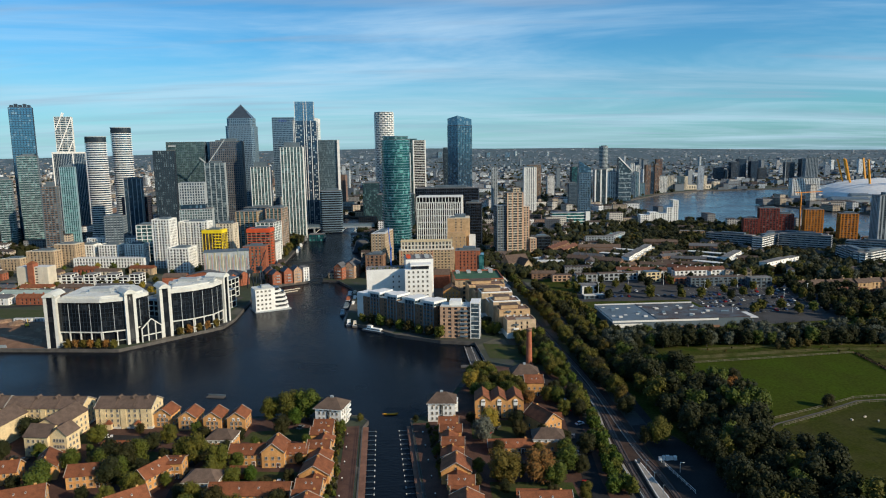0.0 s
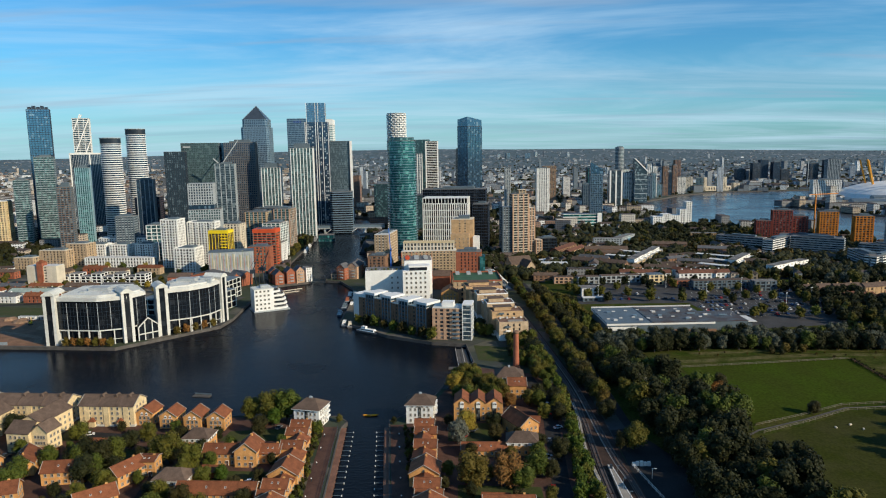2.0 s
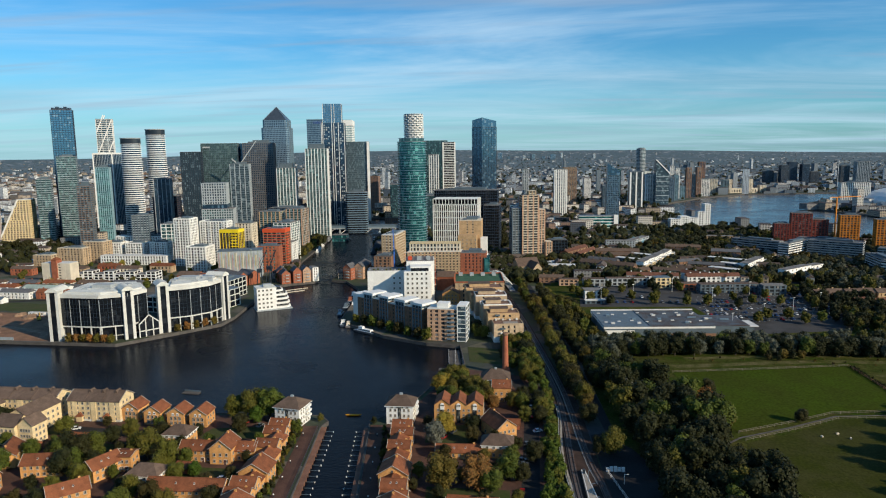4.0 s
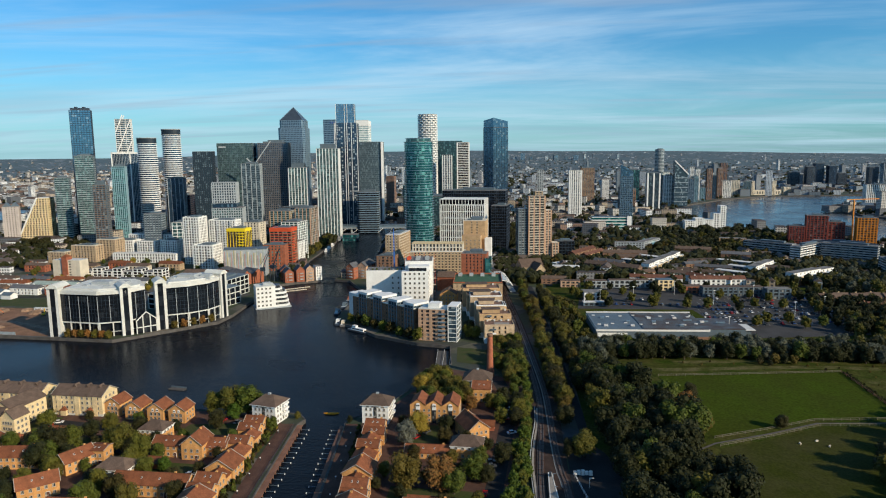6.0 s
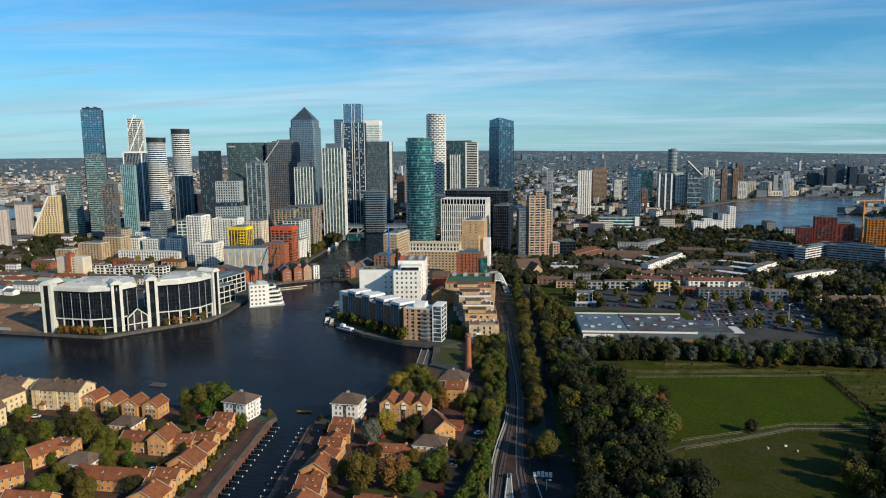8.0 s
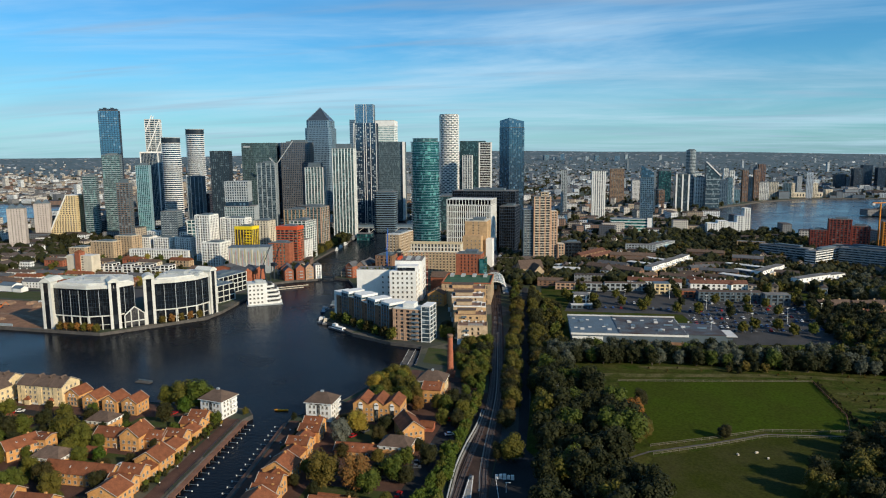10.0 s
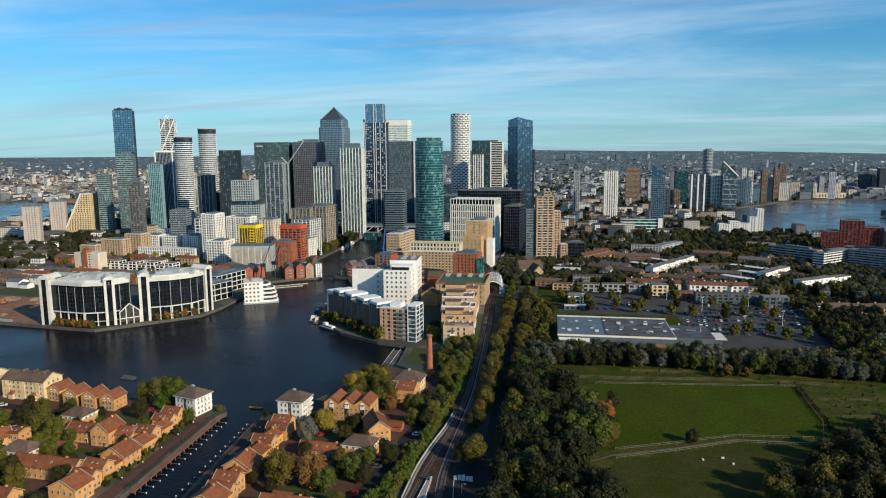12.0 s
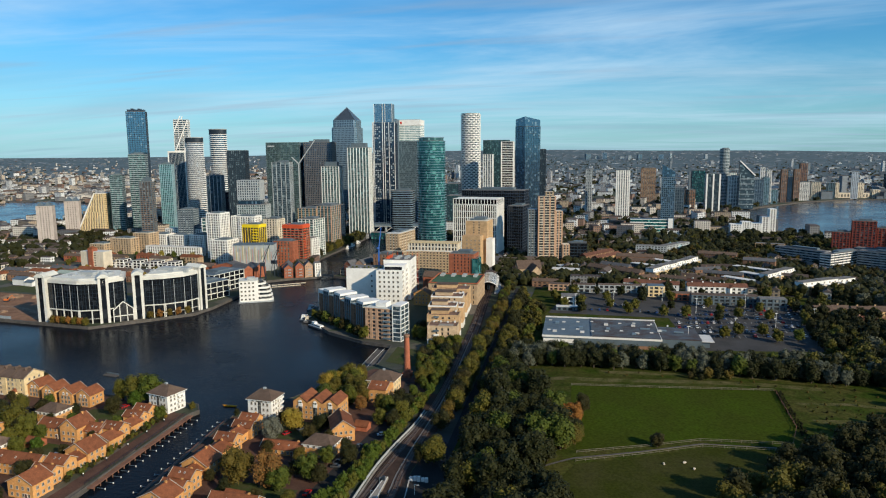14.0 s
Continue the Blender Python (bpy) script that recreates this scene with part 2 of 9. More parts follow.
def city_walls(name, walls, window, cell=(3.2, 3.1)):
    """Far buildings: wall colour house by house, with rows of small windows."""
    m = bpy.data.materials.new(name)
    MATS[name] = m
    m.use_nodes = True
    n, l = m.node_tree.nodes, m.node_tree.links
    b = n["Principled BSDF"]
    b.inputs["Roughness"].default_value = 0.75
    geo, tc = n.new("ShaderNodeNewGeometry"), n.new("ShaderNodeTexCoord")
    ramp = n.new("ShaderNodeValToRGB")
    ramp.color_ramp.interpolation = "CONSTANT"
    for i, c in enumerate(walls):
        e = ramp.color_ramp.elements[i] if i < 2 else ramp.color_ramp.elements.new(i / len(walls))
        e.position, e.color = i / len(walls), (*c, 1)
    l.new(geo.outputs["Random Per Island"], ramp.inputs[0])
    sp, nm = n.new("ShaderNodeSeparateXYZ"), n.new("ShaderNodeSeparateXYZ")
    l.new(tc.outputs["Object"], sp.inputs[0])
    l.new(geo.outputs["True Normal"], nm.inputs[0])

    def m_(op, a, c=None):
        q = n.new("ShaderNodeMath")
        q.operation = op
        for i, v in enumerate((a, c)):
            if v is None:
                continue
            if isinstance(v, (int, float)):
                q.inputs[i].default_value = v
            else:
                l.new(v, q.inputs[i])
        return q.outputs[0]

    along = m_("ADD", m_("MULTIPLY", sp.outputs[0], m_("ABSOLUTE", nm.outputs[1])), m_("MULTIPLY", sp.outputs[1], m_("ABSOLUTE", nm.outputs[0])))
    u = m_("FRACT", m_("DIVIDE", along, cell[0]))
    v = m_("FRACT", m_("DIVIDE", sp.outputs[2], cell[1]))
    hole = m_("MULTIPLY", m_("MULTIPLY", m_("GREATER_THAN", u, 0.45), m_("GREATER_THAN", v, 0.45)), m_("LESS_THAN", m_("ABSOLUTE", nm.outputs[2]), 0.3))
    mx = n.new("ShaderNodeMixRGB")
    l.new(hole, mx.inputs[0])
    l.new(ramp.outputs[0], mx.inputs[1])
    mx.inputs[2].default_value = (*window, 1)
    l.new(mx.outputs[0], b.inputs["Base Color"])
    return m


WHITE = material("white_render", (0.78, 0.77, 0.73), 0.6, spread=0.12, size=8)
CREAM = material("cream_render", (0.66, 0.58, 0.45), 0.7, spread=0.15, size=7)
CONCRETE = material("pale_concrete", (0.37, 0.40, 0.41), 0.8, spread=0.2, size=6)
GREY = material("grey_cladding", (0.105, 0.14, 0.165), 0.5, spread=0.2, size=6)
DARK = material("dark_cladding", (0.024, 0.036, 0.05), 0.4, spread=0.3, size=6)
NAVY = material("navy_cladding", (0.035, 0.05, 0.075), 0.35, spread=0.3, size=5)
STEEL = material("steel_cladding", (0.22, 0.30, 0.36), 0.35, 0.5, spread=0.15, size=10)
BROWN = material("brown_stone", (0.12, 0.115, 0.115), 0.6, spread=0.2, size=10)
OLD_TILE = material("weathered_red_tile", (0.15, 0.066, 0.042), 0.85, spread=0.35, size=2.5, grain=0.35, vary=0.2, bump=0.04)
YELLOW_BRICK = material("yellow_stock_brick", (0.45, 0.33, 0.21), 0.85, spread=0.25, size=3, grain=0.4, vary=0.1, bump=0.02)
BUFF_BRICK = material("buff_brick", (0.72, 0.56, 0.32), 0.85, spread=0.22, size=3, grain=0.4, vary=0.06, bump=0.02)
ORANGE_BRICK = material("orange_brick", (0.64, 0.325, 0.115), 0.85, spread=0.25, size=3, grain=0.4, vary=0.1, bump=0.02)
TAN_BRICK = material("tan_brick", (0.56, 0.37, 0.20), 0.85, spread=0.25, size=3, grain=0.4, vary=0.1, bump=0.02)
RED_BRICK = material("red_brick", (0.36, 0.12, 0.065), 0.85, spread=0.28, size=3, grain=0.4, vary=0.1, bump=0.02)
PINK_BRICK = material("pink_brick", (0.52, 0.33, 0.215), 0.85, spread=0.25, size=3, grain=0.4, vary=0.1, bump=0.02)
BROWN_BRICK = material("brown_brick", (0.28, 0.16, 0.10), 0.85, spread=0.28, size=3, grain=0.4, vary=0.1, bump=0.02)
RED_TILE = material("red_clay_tile", (0.235, 0.082, 0.036), 0.8, spread=0.35, size=2.2, grain=0.35, vary=0.18, bump=0.05)
BROWN_TILE = material("brown_concrete_tile", (0.135, 0.092, 0.068), 0.85, spread=0.3, size=2.5, grain=0.35, vary=0.15, bump=0.05)
GREY_TILE = material("grey_slate", (0.12, 0.12, 0.125), 0.7, spread=0.3, size=2.5, grain=0.35, vary=0.15, bump=0.04)
ROOF_FELT = material("roof_felt", (0.20, 0.19, 0.18), 0.85, spread=0.35, size=5, grain=0.8)
ROOF_PALE = material("pale_roof", (0.62, 0.61, 0.58), 0.7, spread=0.2, size=6)
ROOF_DARK = material("dark_roof", (0.10, 0.10, 0.10), 0.85, spread=0.35, size=5)
METAL_ROOF = material("ribbed_metal_roof", (0.105, 0.145, 0.18), 0.6, 0.0, spread=0.2, size=12)
FRAME = material("window_frame", (0.42, 0.38, 0.32), 0.6, spread=0.15)
TRIM = material("white_trim", (0.75, 0.74, 0.70), 0.5, spread=0.08)
PANE = glazing("house_pane", (0.03, 0.035, 0.04), (0.22, 0.22, 0.2), (1.1, 1.3), 0.15, 0.1, 0.35)
GLASS_DARK = glazing("dark_glass", (0.012, 0.015, 0.02), (0.03, 0.034, 0.04), (3.0, 3.6), 0.3, 0.06, 0.2)
GLASS_BLUE = glazing("blue_glass", (0.11, 0.24, 0.36), (0.20, 0.34, 0.46), (2.4, 3.5), 0.75, 0.1, 0.2)
GLASS_NAVY = glazing("navy_glass", (0.05, 0.11, 0.18), (0.13, 0.21, 0.29), (2.4, 3.5), 0.7, 0.1, 0.15)
GLASS_TEAL = glazing("teal_glass", (0.02, 0.13, 0.145), (0.15, 0.42, 0.40), (2.8, 3.1), 0.5, 0.12, 0.35)
GLASS_GREEN = glazing("green_glass", (0.05, 0.12, 0.13), (0.17, 0.31, 0.31), (2.4, 3.3), 0.5, 0.15, 0.3)
GLASS_GREY = glazing("grey_glass", (0.055, 0.09, 0.115), (0.24, 0.30, 0.32), (2.6, 3.3), 0.4, 0.15, 0.3)
WINDOW_DARK = glazing("flat_window", (0.035, 0.04, 0.045), (0.28, 0.27, 0.25), (2.0, 2.9), 0.2, 0.12, 0.3)
# Lighter asphalt: the car park's sunlit look is put into the colour.
PARKING = material("sunlit_grey_asphalt", (0.06, 0.058, 0.057), 0.9, spread=0.35, size=12, grain=0.9)
# Darkened to stand for roads and yard lying in shadow.
ASPHALT = material("asphalt", (0.024, 0.024, 0.0245), 0.9, spread=0.3, size=9, grain=0.8)
PAVING = material("red_brown_paving", (0.100, 0.052, 0.037), 0.9, spread=0.35, size=5, grain=0.5)
PALE_PAVING = material("pale_paving", (0.33, 0.30, 0.26), 0.9, spread=0.25, size=5, grain=0.6)
QUAY = material("quay_stone", (0.11, 0.10, 0.09), 0.9, spread=0.35, size=4, grain=0.5)
GRASS = material("meadow_grass", (0.040, 0.062, 0.005), 0.95, spread=0.35, size=22, grain=1.2, bump=0.12, second=(0.038, 0.050, 0.006), spec=0.03)
DRY_GRASS = material("worn_grass", (0.033, 0.040, 0.005), 0.95, spread=0.35, size=16, grain=1.0, bump=0.12, second=(0.046, 0.046, 0.013), spec=0.05)
FENCE_WOOD = material("grey_fence_wood", (0.19, 0.17, 0.12), 0.9, spread=0.3)
ROUGH_GRASS = material("rough_grass", (0.030, 0.048, 0.006), 0.95, spread=0.5, size=11, grain=1.4, bump=0.3, second=(0.062, 0.060, 0.016), spec=0.03)
LAWN = material("lawn", (0.034, 0.052, 0.008), 0.95, spread=0.4, size=5, grain=0.7, second=(0.055, 0.055, 0.02))
EARTH = material("bare_earth", (0.24, 0.13, 0.075), 0.95, spread=0.35, size=7, grain=1.0)
BALLAST = material("rusty_ballast", (0.055, 0.034, 0.026), 0.95, spread=0.4, size=3, grain=0.4, bump=0.1)
RAIL_STEEL = material("rail_steel", (0.17, 0.13, 0.105), 0.5, 0.5, spread=0.3)
TIMBER = material("weathered_decking", (0.23, 0.115, 0.075), 0.85, spread=0.35, size=3, grain=0.3)
BARK = material("bark", (0.09, 0.07, 0.055), 0.95, spread=0.35, size=1.5)
WATER = water_material("dock_water", (0.005, 0.008, 0.013), 1.6, 0.85, 0.075)
RIVER = water_material("river_water", (0.05, 0.055, 0.06), 3.0, 0.3, 0.36)
TOWN = town_ground("town_ground")
LEAF_GREEN = leaves("green_leaves", (0.038, 0.058, 0.007), (0.070, 0.085, 0.010), (0.090, 0.082, 0.010))
LEAF_DARK = leaves("dark_leaves", (0.012, 0.0155, 0.0035), (0.024, 0.026, 0.0055), (0.038, 0.030, 0.006))
LEAF_OLIVE = leaves("olive_leaves", (0.055, 0.058, 0.008), (0.092, 0.080, 0.010), (0.092, 0.062, 0.010))
LEAF_HEDGE = leaves("hedge_leaves", (0.030, 0.062, 0.005), (0.052, 0.088, 0.007), (0.06, 0.08, 0.008))
LEAF_YELLOW = leaves("yellow_leaves", (0.22, 0.16, 0.02), (0.15, 0.15, 0.02), (0.28, 0.15, 0.02))
LEAF_ORANGE = leaves("orange_leaves", (0.20, 0.085, 0.02), (0.12, 0.07, 0.02), (0.24, 0.10, 0.02))
LEAF_SILVER = leaves("silver_leaves", (0.098, 0.104, 0.074), (0.062, 0.070, 0.042), (0.125, 0.126, 0.098))

# ---------------------------------------------------------------- mesh tools


class Shell:
    """Collects the faces of one mesh."""

    def __init__(self):
        self.v, self.f, self.m = [], [], []

    def add(self, verts, faces, mat=0):
        k = len(self.v)
        self.v += [tuple(p) for p in verts]
        self.f += [[i + k for i in f] for f in faces]
        self.m += [mat] * len(faces)
        return self

    def box(self, cx, cy, z0, w, d, h, rot=0.0, mat=0):
        c, s = math.cos(radians(rot)), math.sin(radians(rot))
        q = [(cx + x * c - y * s, cy + x * s + y * c) for x, y in ((-w / 2, -d / 2), (w / 2, -d / 2), (w / 2, d / 2), (-w / 2, d / 2))]
        return self.prism(q, z0, z0 + h, mat)

    def prism(self, poly, z0, z1, mat=0):
        n = len(poly)
        v = [(x, y, z0) for x, y in poly] + [(x, y, z1) for x, y in poly]
        f = [list(range(n))[::-1], list(range(n, 2 * n))] + [[i, (i + 1) % n, n + (i + 1) % n, n + i] for i in range(n)]
        return self.add(v, f, mat)

    def taper(self, low, high, z0, z1, mat=0):
        n = len(low)
        v = [(x, y, z0) for x, y in low] + [(x, y, z1) for x, y in high]
        f = [list(range(n))[::-1], list(range(n, 2 * n))] + [[i, (i + 1) % n, n + (i + 1) % n, n + i] for i in range(n)]
        return self.add(v, f, mat)

    def tube(self, cx, cy, z0, r0, r1, h, n=10, mat=0):
        ring = lambda r: [(cx + r * math.cos(2 * math.pi * i / n), cy + r * math.sin(2 * math.pi * i / n)) for i in range(n)]
        return self.taper(ring(r0), ring(r1), z0, z0 + h, mat)

    def beam(self, a, b, w, h=None, mat=0):
        """A square bar from a to b."""
        a, b, h = Vector(a), Vector(b), h or w
        d = (b - a).normalized()
        side = d.cross(Vector((0, 0, 1)))
        side = side.normalized() if side.length > 1e-4 else Vector((1, 0, 0))
        up = side.cross(d)
        o = [side * sx * w / 2 + up * sy * h / 2 for sx, sy in ((-1, -1), (1, -1), (1, 1), (-1, 1))]
        v = [a + p for p in o] + [b + p for p in o]
        return self.add(v, [[3, 2, 1, 0], [4, 5, 6, 7], [0, 1, 5, 4], [1, 2, 6, 5], [2, 3, 7, 6], [3, 0, 4, 7]], mat)

    def data(self, name, mats):
        me = bpy.data.meshes.new(name)
        me.from_pydata(self.v, [], self.f)
        for mt in mats if isinstance(mats, (list, tuple)) else [mats]:
            me.materials.append(mt)
        if any(self.m):
            me.polygons.foreach_set("material_index", self.m)
        me.update()
        return me


def part(name, shell, mats, parent=None, label=""):
    me = shell if isinstance(shell, bpy.types.Mesh) else shell.data(name, mats)
    ob = new(name, me)
    if parent:
        ob.parent = parent
    return tagged(ob, label)


def thing(name, label, category, x, y, z, rot=0.0, group=""):
    ob = new(name)
    ob.empty_display_size = 0.5
    ob.matrix_basis = pose(x, y, z, 0, 0, rot)
    return tagged(ob, label, category, group)


def structure(name, shell, mats, label, category="ground"):
    ob = part(name, shell, mats)
    return tagged(ob, label, category, kind="structure")


def rect(w, d):
    return [(-w / 2, -d / 2), (w / 2, -d / 2), (w / 2, d / 2), (-w / 2, d / 2)]


def oval(w, d, n=28):
    return [(w / 2 * math.cos(2 * math.pi * i / n), d / 2 * math.sin(2 * math.pi * i / n)) for i in range(n)]


def inset(poly, k):
    """The polygon (counter-clockwise) with every side moved inwards by k."""
    out, n = [], len(poly)
    for i in range(n):
        p, q, r = (Vector(poly[(i + j) % n]) for j in (-1, 0, 1))
        d1, d2 = (q - p).normalized(), (r - q).normalized()
        n1, n2 = Vector((-d1.y, d1.x)), Vector((-d2.y, d2.x))
        b = n1 + n2
        out.append(tuple(q + b * (k / max(0.35, 1 + n1.dot(n2)))))
    return out


def walls_of(poly, z0, h, floors, band, gap, pier, bands, piers, proud=0.12, deep=0.5, skip=(), sill=0.0):
    """Floor bands as slabs and piers along the sides; windows are the holes that they leave before the core."""
    fh = h / floors
    for k in range(floors + 1):
        z = z0 + k * fh
        lo, hi = max(z0, z - band / 2), min(z0 + h, z + band / 2)
        if k == floors:
            lo, hi = z0 + h - band * 0.6, z0 + h
        bands.prism(poly, lo, hi)
    if not gap:
        return
    n = len(poly)
    for i in range(n):
        if i in skip:
            continue
        a, b = Vector(poly[i]), Vector(poly[(i + 1) % n])
        d = b - a
        count = max(1, round(d.length / gap))
        rot = math.degrees(math.atan2(d.y, d.x))
        nrm = Vector((d.y, -d.x)).normalized()
        for j in range(count + 1):
            if j == count and n > 5:
                continue
            t = min(max(j / count, pier / 2 / d.length), 1 - pier / 2 / d.length)
            c = a + d * t - nrm * (deep / 2 - proud)
            piers.box(c.x, c.y, z0 + 0.01, pier, deep, h - 0.02, rot)


def tower(name, label, category, x, y, rot, foot, h, fh, band, wall, glass, gap=0.0, pier=0.5, pier_mat=None, roof=None, z0=2.0, plant=4.0, group="", recess=0.35, base=0.0, base_mat=None):
    """A building of floors: glass core, floor bands, piers, roof with plant room."""
    poly = rect(*foot) if len(foot) == 2 and isinstance(foot[0], (int, float)) else foot
    ob = thing(name, label, category, x, y, z0, rot, group)
    core = Shell().prism(inset(poly, recess), -1.0, h - 0.3)
    part("glazing", core, glass, ob)
    bands, piers = Shell(), Shell()
    walls_of(poly, base, h - base, max(1, round((h - base) / fh)), band, gap, pier, bands, piers)
    tagged(part("facade_banding", bands, wall, ob), kind="stuff")
    if piers.v:
        tagged(part("facade_ribbing", piers, pier_mat or wall, ob), kind="stuff")
    if base:
        part("podium", Shell().prism(inset(poly, -0.1), -1.0, base - 0.4), base_mat or wall, ob)
    xs, ys = [p[0] for p in poly], [p[1] for p in poly]
    w, d = max(xs) - min(xs), max(ys) - min(ys)
    top = Shell()
    top.prism(inset(poly, 0.1), h + 0.01, h + 0.35)
    part("roof", top, roof or ROOF_FELT, ob)
    if plant:
        pl = Shell()
        pl.box(w * 0.06, d * 0.04, h + 0.35, w * 0.5, d * 0.5, plant)
        pl.box(-w * 0.25, -d * 0.2, h + 0.35, w * 0.18, d * 0.22, plant * 0.5)
        part("plant_room", pl, GREY, ob)
    return ob


def smooth(a, b, x):
    t = min(1.0, max(0.0, (x - a) / (b - a)))
    return t * t * (3 - 2 * t)


def ground_z(x, y):
    """Height of the land: the quays at 2 m, the park a low hill in the east."""
    east = smooth(86, 112, x) * (1 - smooth(470, 530, x)) * (1 - smooth(640, 720, y)) * smooth(120, 170, y)
    hill = smooth(104, 136, x) * (1 - smooth(390, 425, y)) * (1 - smooth(430, 500, x)) * smooth(140, 190, y)
    return 2.0 + 1.6 * east + 2.6 * hill


DISTANCE = town_ground("haze_tinted_land", True)


def skyline(a):
    """Height of the land's rim by bearing (radians clockwise from +y), fitted to the horizon in the camera's view:
    highest in the north, falling to the east.
    """
    d = math.degrees(a)
    return 124 + 27 * smooth(-33, -11, d) - 12 * smooth(-5, 6, d) - 41 * smooth(4, 36, d)


def far_z(r, a=0.0):
    """Beyond 2300 m the land is bent up to fit the horizon in the camera's view."""
    if r < 2300:
        return 2.0
    k = min(1.0, (r - 2300) / 2500)
    inv = (1 - 0.985 * k) / 2300
    return max(2.0, skyline(a) * (1 - r * inv)) if k > 0 else 2.0

# ---------------------------------------------------------------- land and water
from mathutils.geometry import tessellate_polygon

DOCK = [(-420, 447), (-306, 440), (-267, 437), (-223, 433.5), (-199, 458), (-170, 489), (-168, 512), (-172, 569), (-180, 630), (-160, 649), (-138, 661),
        (-141, 671), (-160, 690), (-175, 720), (-187, 785), (-198, 958), (-206, 1060), (-240, 1100), (-245, 1330), (-120, 1330), (-128, 1138), (-117, 903),
        (-88, 785), (-84, 730), (-100, 700), (-122, 690), (-124, 668), (-107, 662), (-88, 622), (-82, 560), (-80, 494), (-66, 484), (-40, 457), (-8, 439), (15, 433)]
DOCK += [(19, 394), (6, 366), (-6, 330), (-20, 308), (-24.5, 304), (-24, 298), (-17, 222), (-14, 150), (-38, 150), (-42, 222), (-47, 296), (-45, 303), (-50, 310),
         (-75, 311), (-112, 312), (-150, 318), (-180, 321), (-230, 330), (-420, 352)]
RIVER_EAST = [(440, 1600), (400, 1400), (405, 1250), (425, 1166), (505, 1100), (545, 1000), (565, 890), (610, 700), (650, 400), (650, -300), (900, -300), (880, 400),
              (850, 1000), (800, 1200), (742, 1370), (735, 1450), (805, 1640), (930, 1740), (1100, 1740), (1250, 1600), (1330, 1350), (1500, 1400), (1450, 1600),
              (1300, 1860), (1046, 1976), (953, 1977), (781, 1967), (618, 1830), (490, 1660)]
RIVER_WEST = [(-900, 900), (-890, 1080), (-925, 1233), (-960, 1400), (-1040, 1530), (-1200, 1600), (-1400, 1650), (-1500, 1600), (-1400, 1420), (-1250, 1290), (-1150, 1200),
              (-1100, 1050), (-1100, 900)]
EYE = (70, 5)
R0, R1 = 2400.0, 4860.0
ring = [(EYE[0] + R0 * math.cos(2 * math.pi * i / 120), EYE[1] + R0 * math.sin(2 * math.pi * i / 120)) for i in range(120)]
loops = [ring, DOCK, RIVER_EAST, RIVER_WEST]
flat_pts = [p for lp in loops for p in lp]
tris = tessellate_polygon([[Vector((x, y, 0)) for x, y in lp] for lp in loops])
land = Shell()
faces = []
for a, b, c in tris:
    (ax, ay), (bx, by), (cx, cy) = flat_pts[a], flat_pts[b], flat_pts[c]
    faces.append([a, b, c] if (bx - ax) * (cy - ay) - (by - ay) * (cx - ax) > 0 else [a, c, b])
land.add([(x, y, 2.0) for x, y in flat_pts], faces)
steps, seg = 26, 240
rows = []
for k in range(steps + 1):
    r = R0 + (R1 - R0) * k / steps
    row = []
    for i in range(seg):
        a = 2 * math.pi * i / seg
        hill = 7 * k / steps * noise.noise((5 * math.cos(a) + 7, 5 * math.sin(a), 0.3 * k / steps)) if k > steps * 0.6 else 0
        row.append((EYE[0] + r * math.cos(a), EYE[1] + r * math.sin(a), far_z(r, (math.pi / 2 - a + math.pi) % (2 * math.pi) - math.pi) + hill))
    rows.append(row)
verts = [p for row in rows for p in row]
structure("ground", land, TOWN, "flat city land with streets and gardens")
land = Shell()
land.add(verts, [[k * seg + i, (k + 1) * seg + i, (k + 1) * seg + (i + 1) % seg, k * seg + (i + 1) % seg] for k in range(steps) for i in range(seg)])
structure("backdrop", land, DISTANCE, "suburb land painted haze-blue and bent up to the horizon", "distance")

for nm, lp, mt, lab in (("dock_water", DOCK, WATER, "dark calm dock water with small ripples"), ("river_water_east", RIVER_EAST, RIVER, "broad blue-grey river bend"),
                        ("river_water_west", RIVER_WEST, RIVER, "stretch of blue-grey river")):
    out = [Vector((x, y, 0)) for x, y in lp]
    tr = tessellate_polygon([out])
    w = Shell()
    fs = []
    for a, b, c in tr:
        up = (lp[b][0] - lp[a][0]) * (lp[c][1] - lp[a][1]) - (lp[b][1] - lp[a][1]) * (lp[c][0] - lp[a][0]) > 0
        fs.append([a, b, c] if up else [a, c, b])
    w.add([(x, y, 0.0) for x, y in lp], fs)
    structure(nm, w, mt, lab, "water")


def centre_of(lp):
    return sum(p[0] for p in lp) / len(lp), sum(p[1] for p in lp) / len(lp)


def quay(name, lp, width, mat, label):
    """Wall from under the water to the coping, all round a basin."""
    s, n = Shell(), len(lp)
    for i in range(n):
        (ax, ay), (bx, by) = lp[i], lp[(i + 1) % n]
        d = Vector((bx - ax, by - ay))
        if d.length < 0.5:
            continue
        mx, my = (ax + bx) / 2, (ay + by) / 2
        s.box(mx, my, -1.5, d.length + 0.5, width, 3.72, math.degrees(math.atan2(d.y, d.x)))
    return structure(name, s, mat, label, "quay")


quay("quay_wall", DOCK, 0.6, QUAY, "weathered stone dock wall with a pale coping")
quay("river_wall_east", RIVER_EAST, 3.0, QUAY, "stone river embankment wall")
quay("river_wall_west", RIVER_WEST, 3.0, QUAY, "stone river embankment wall")


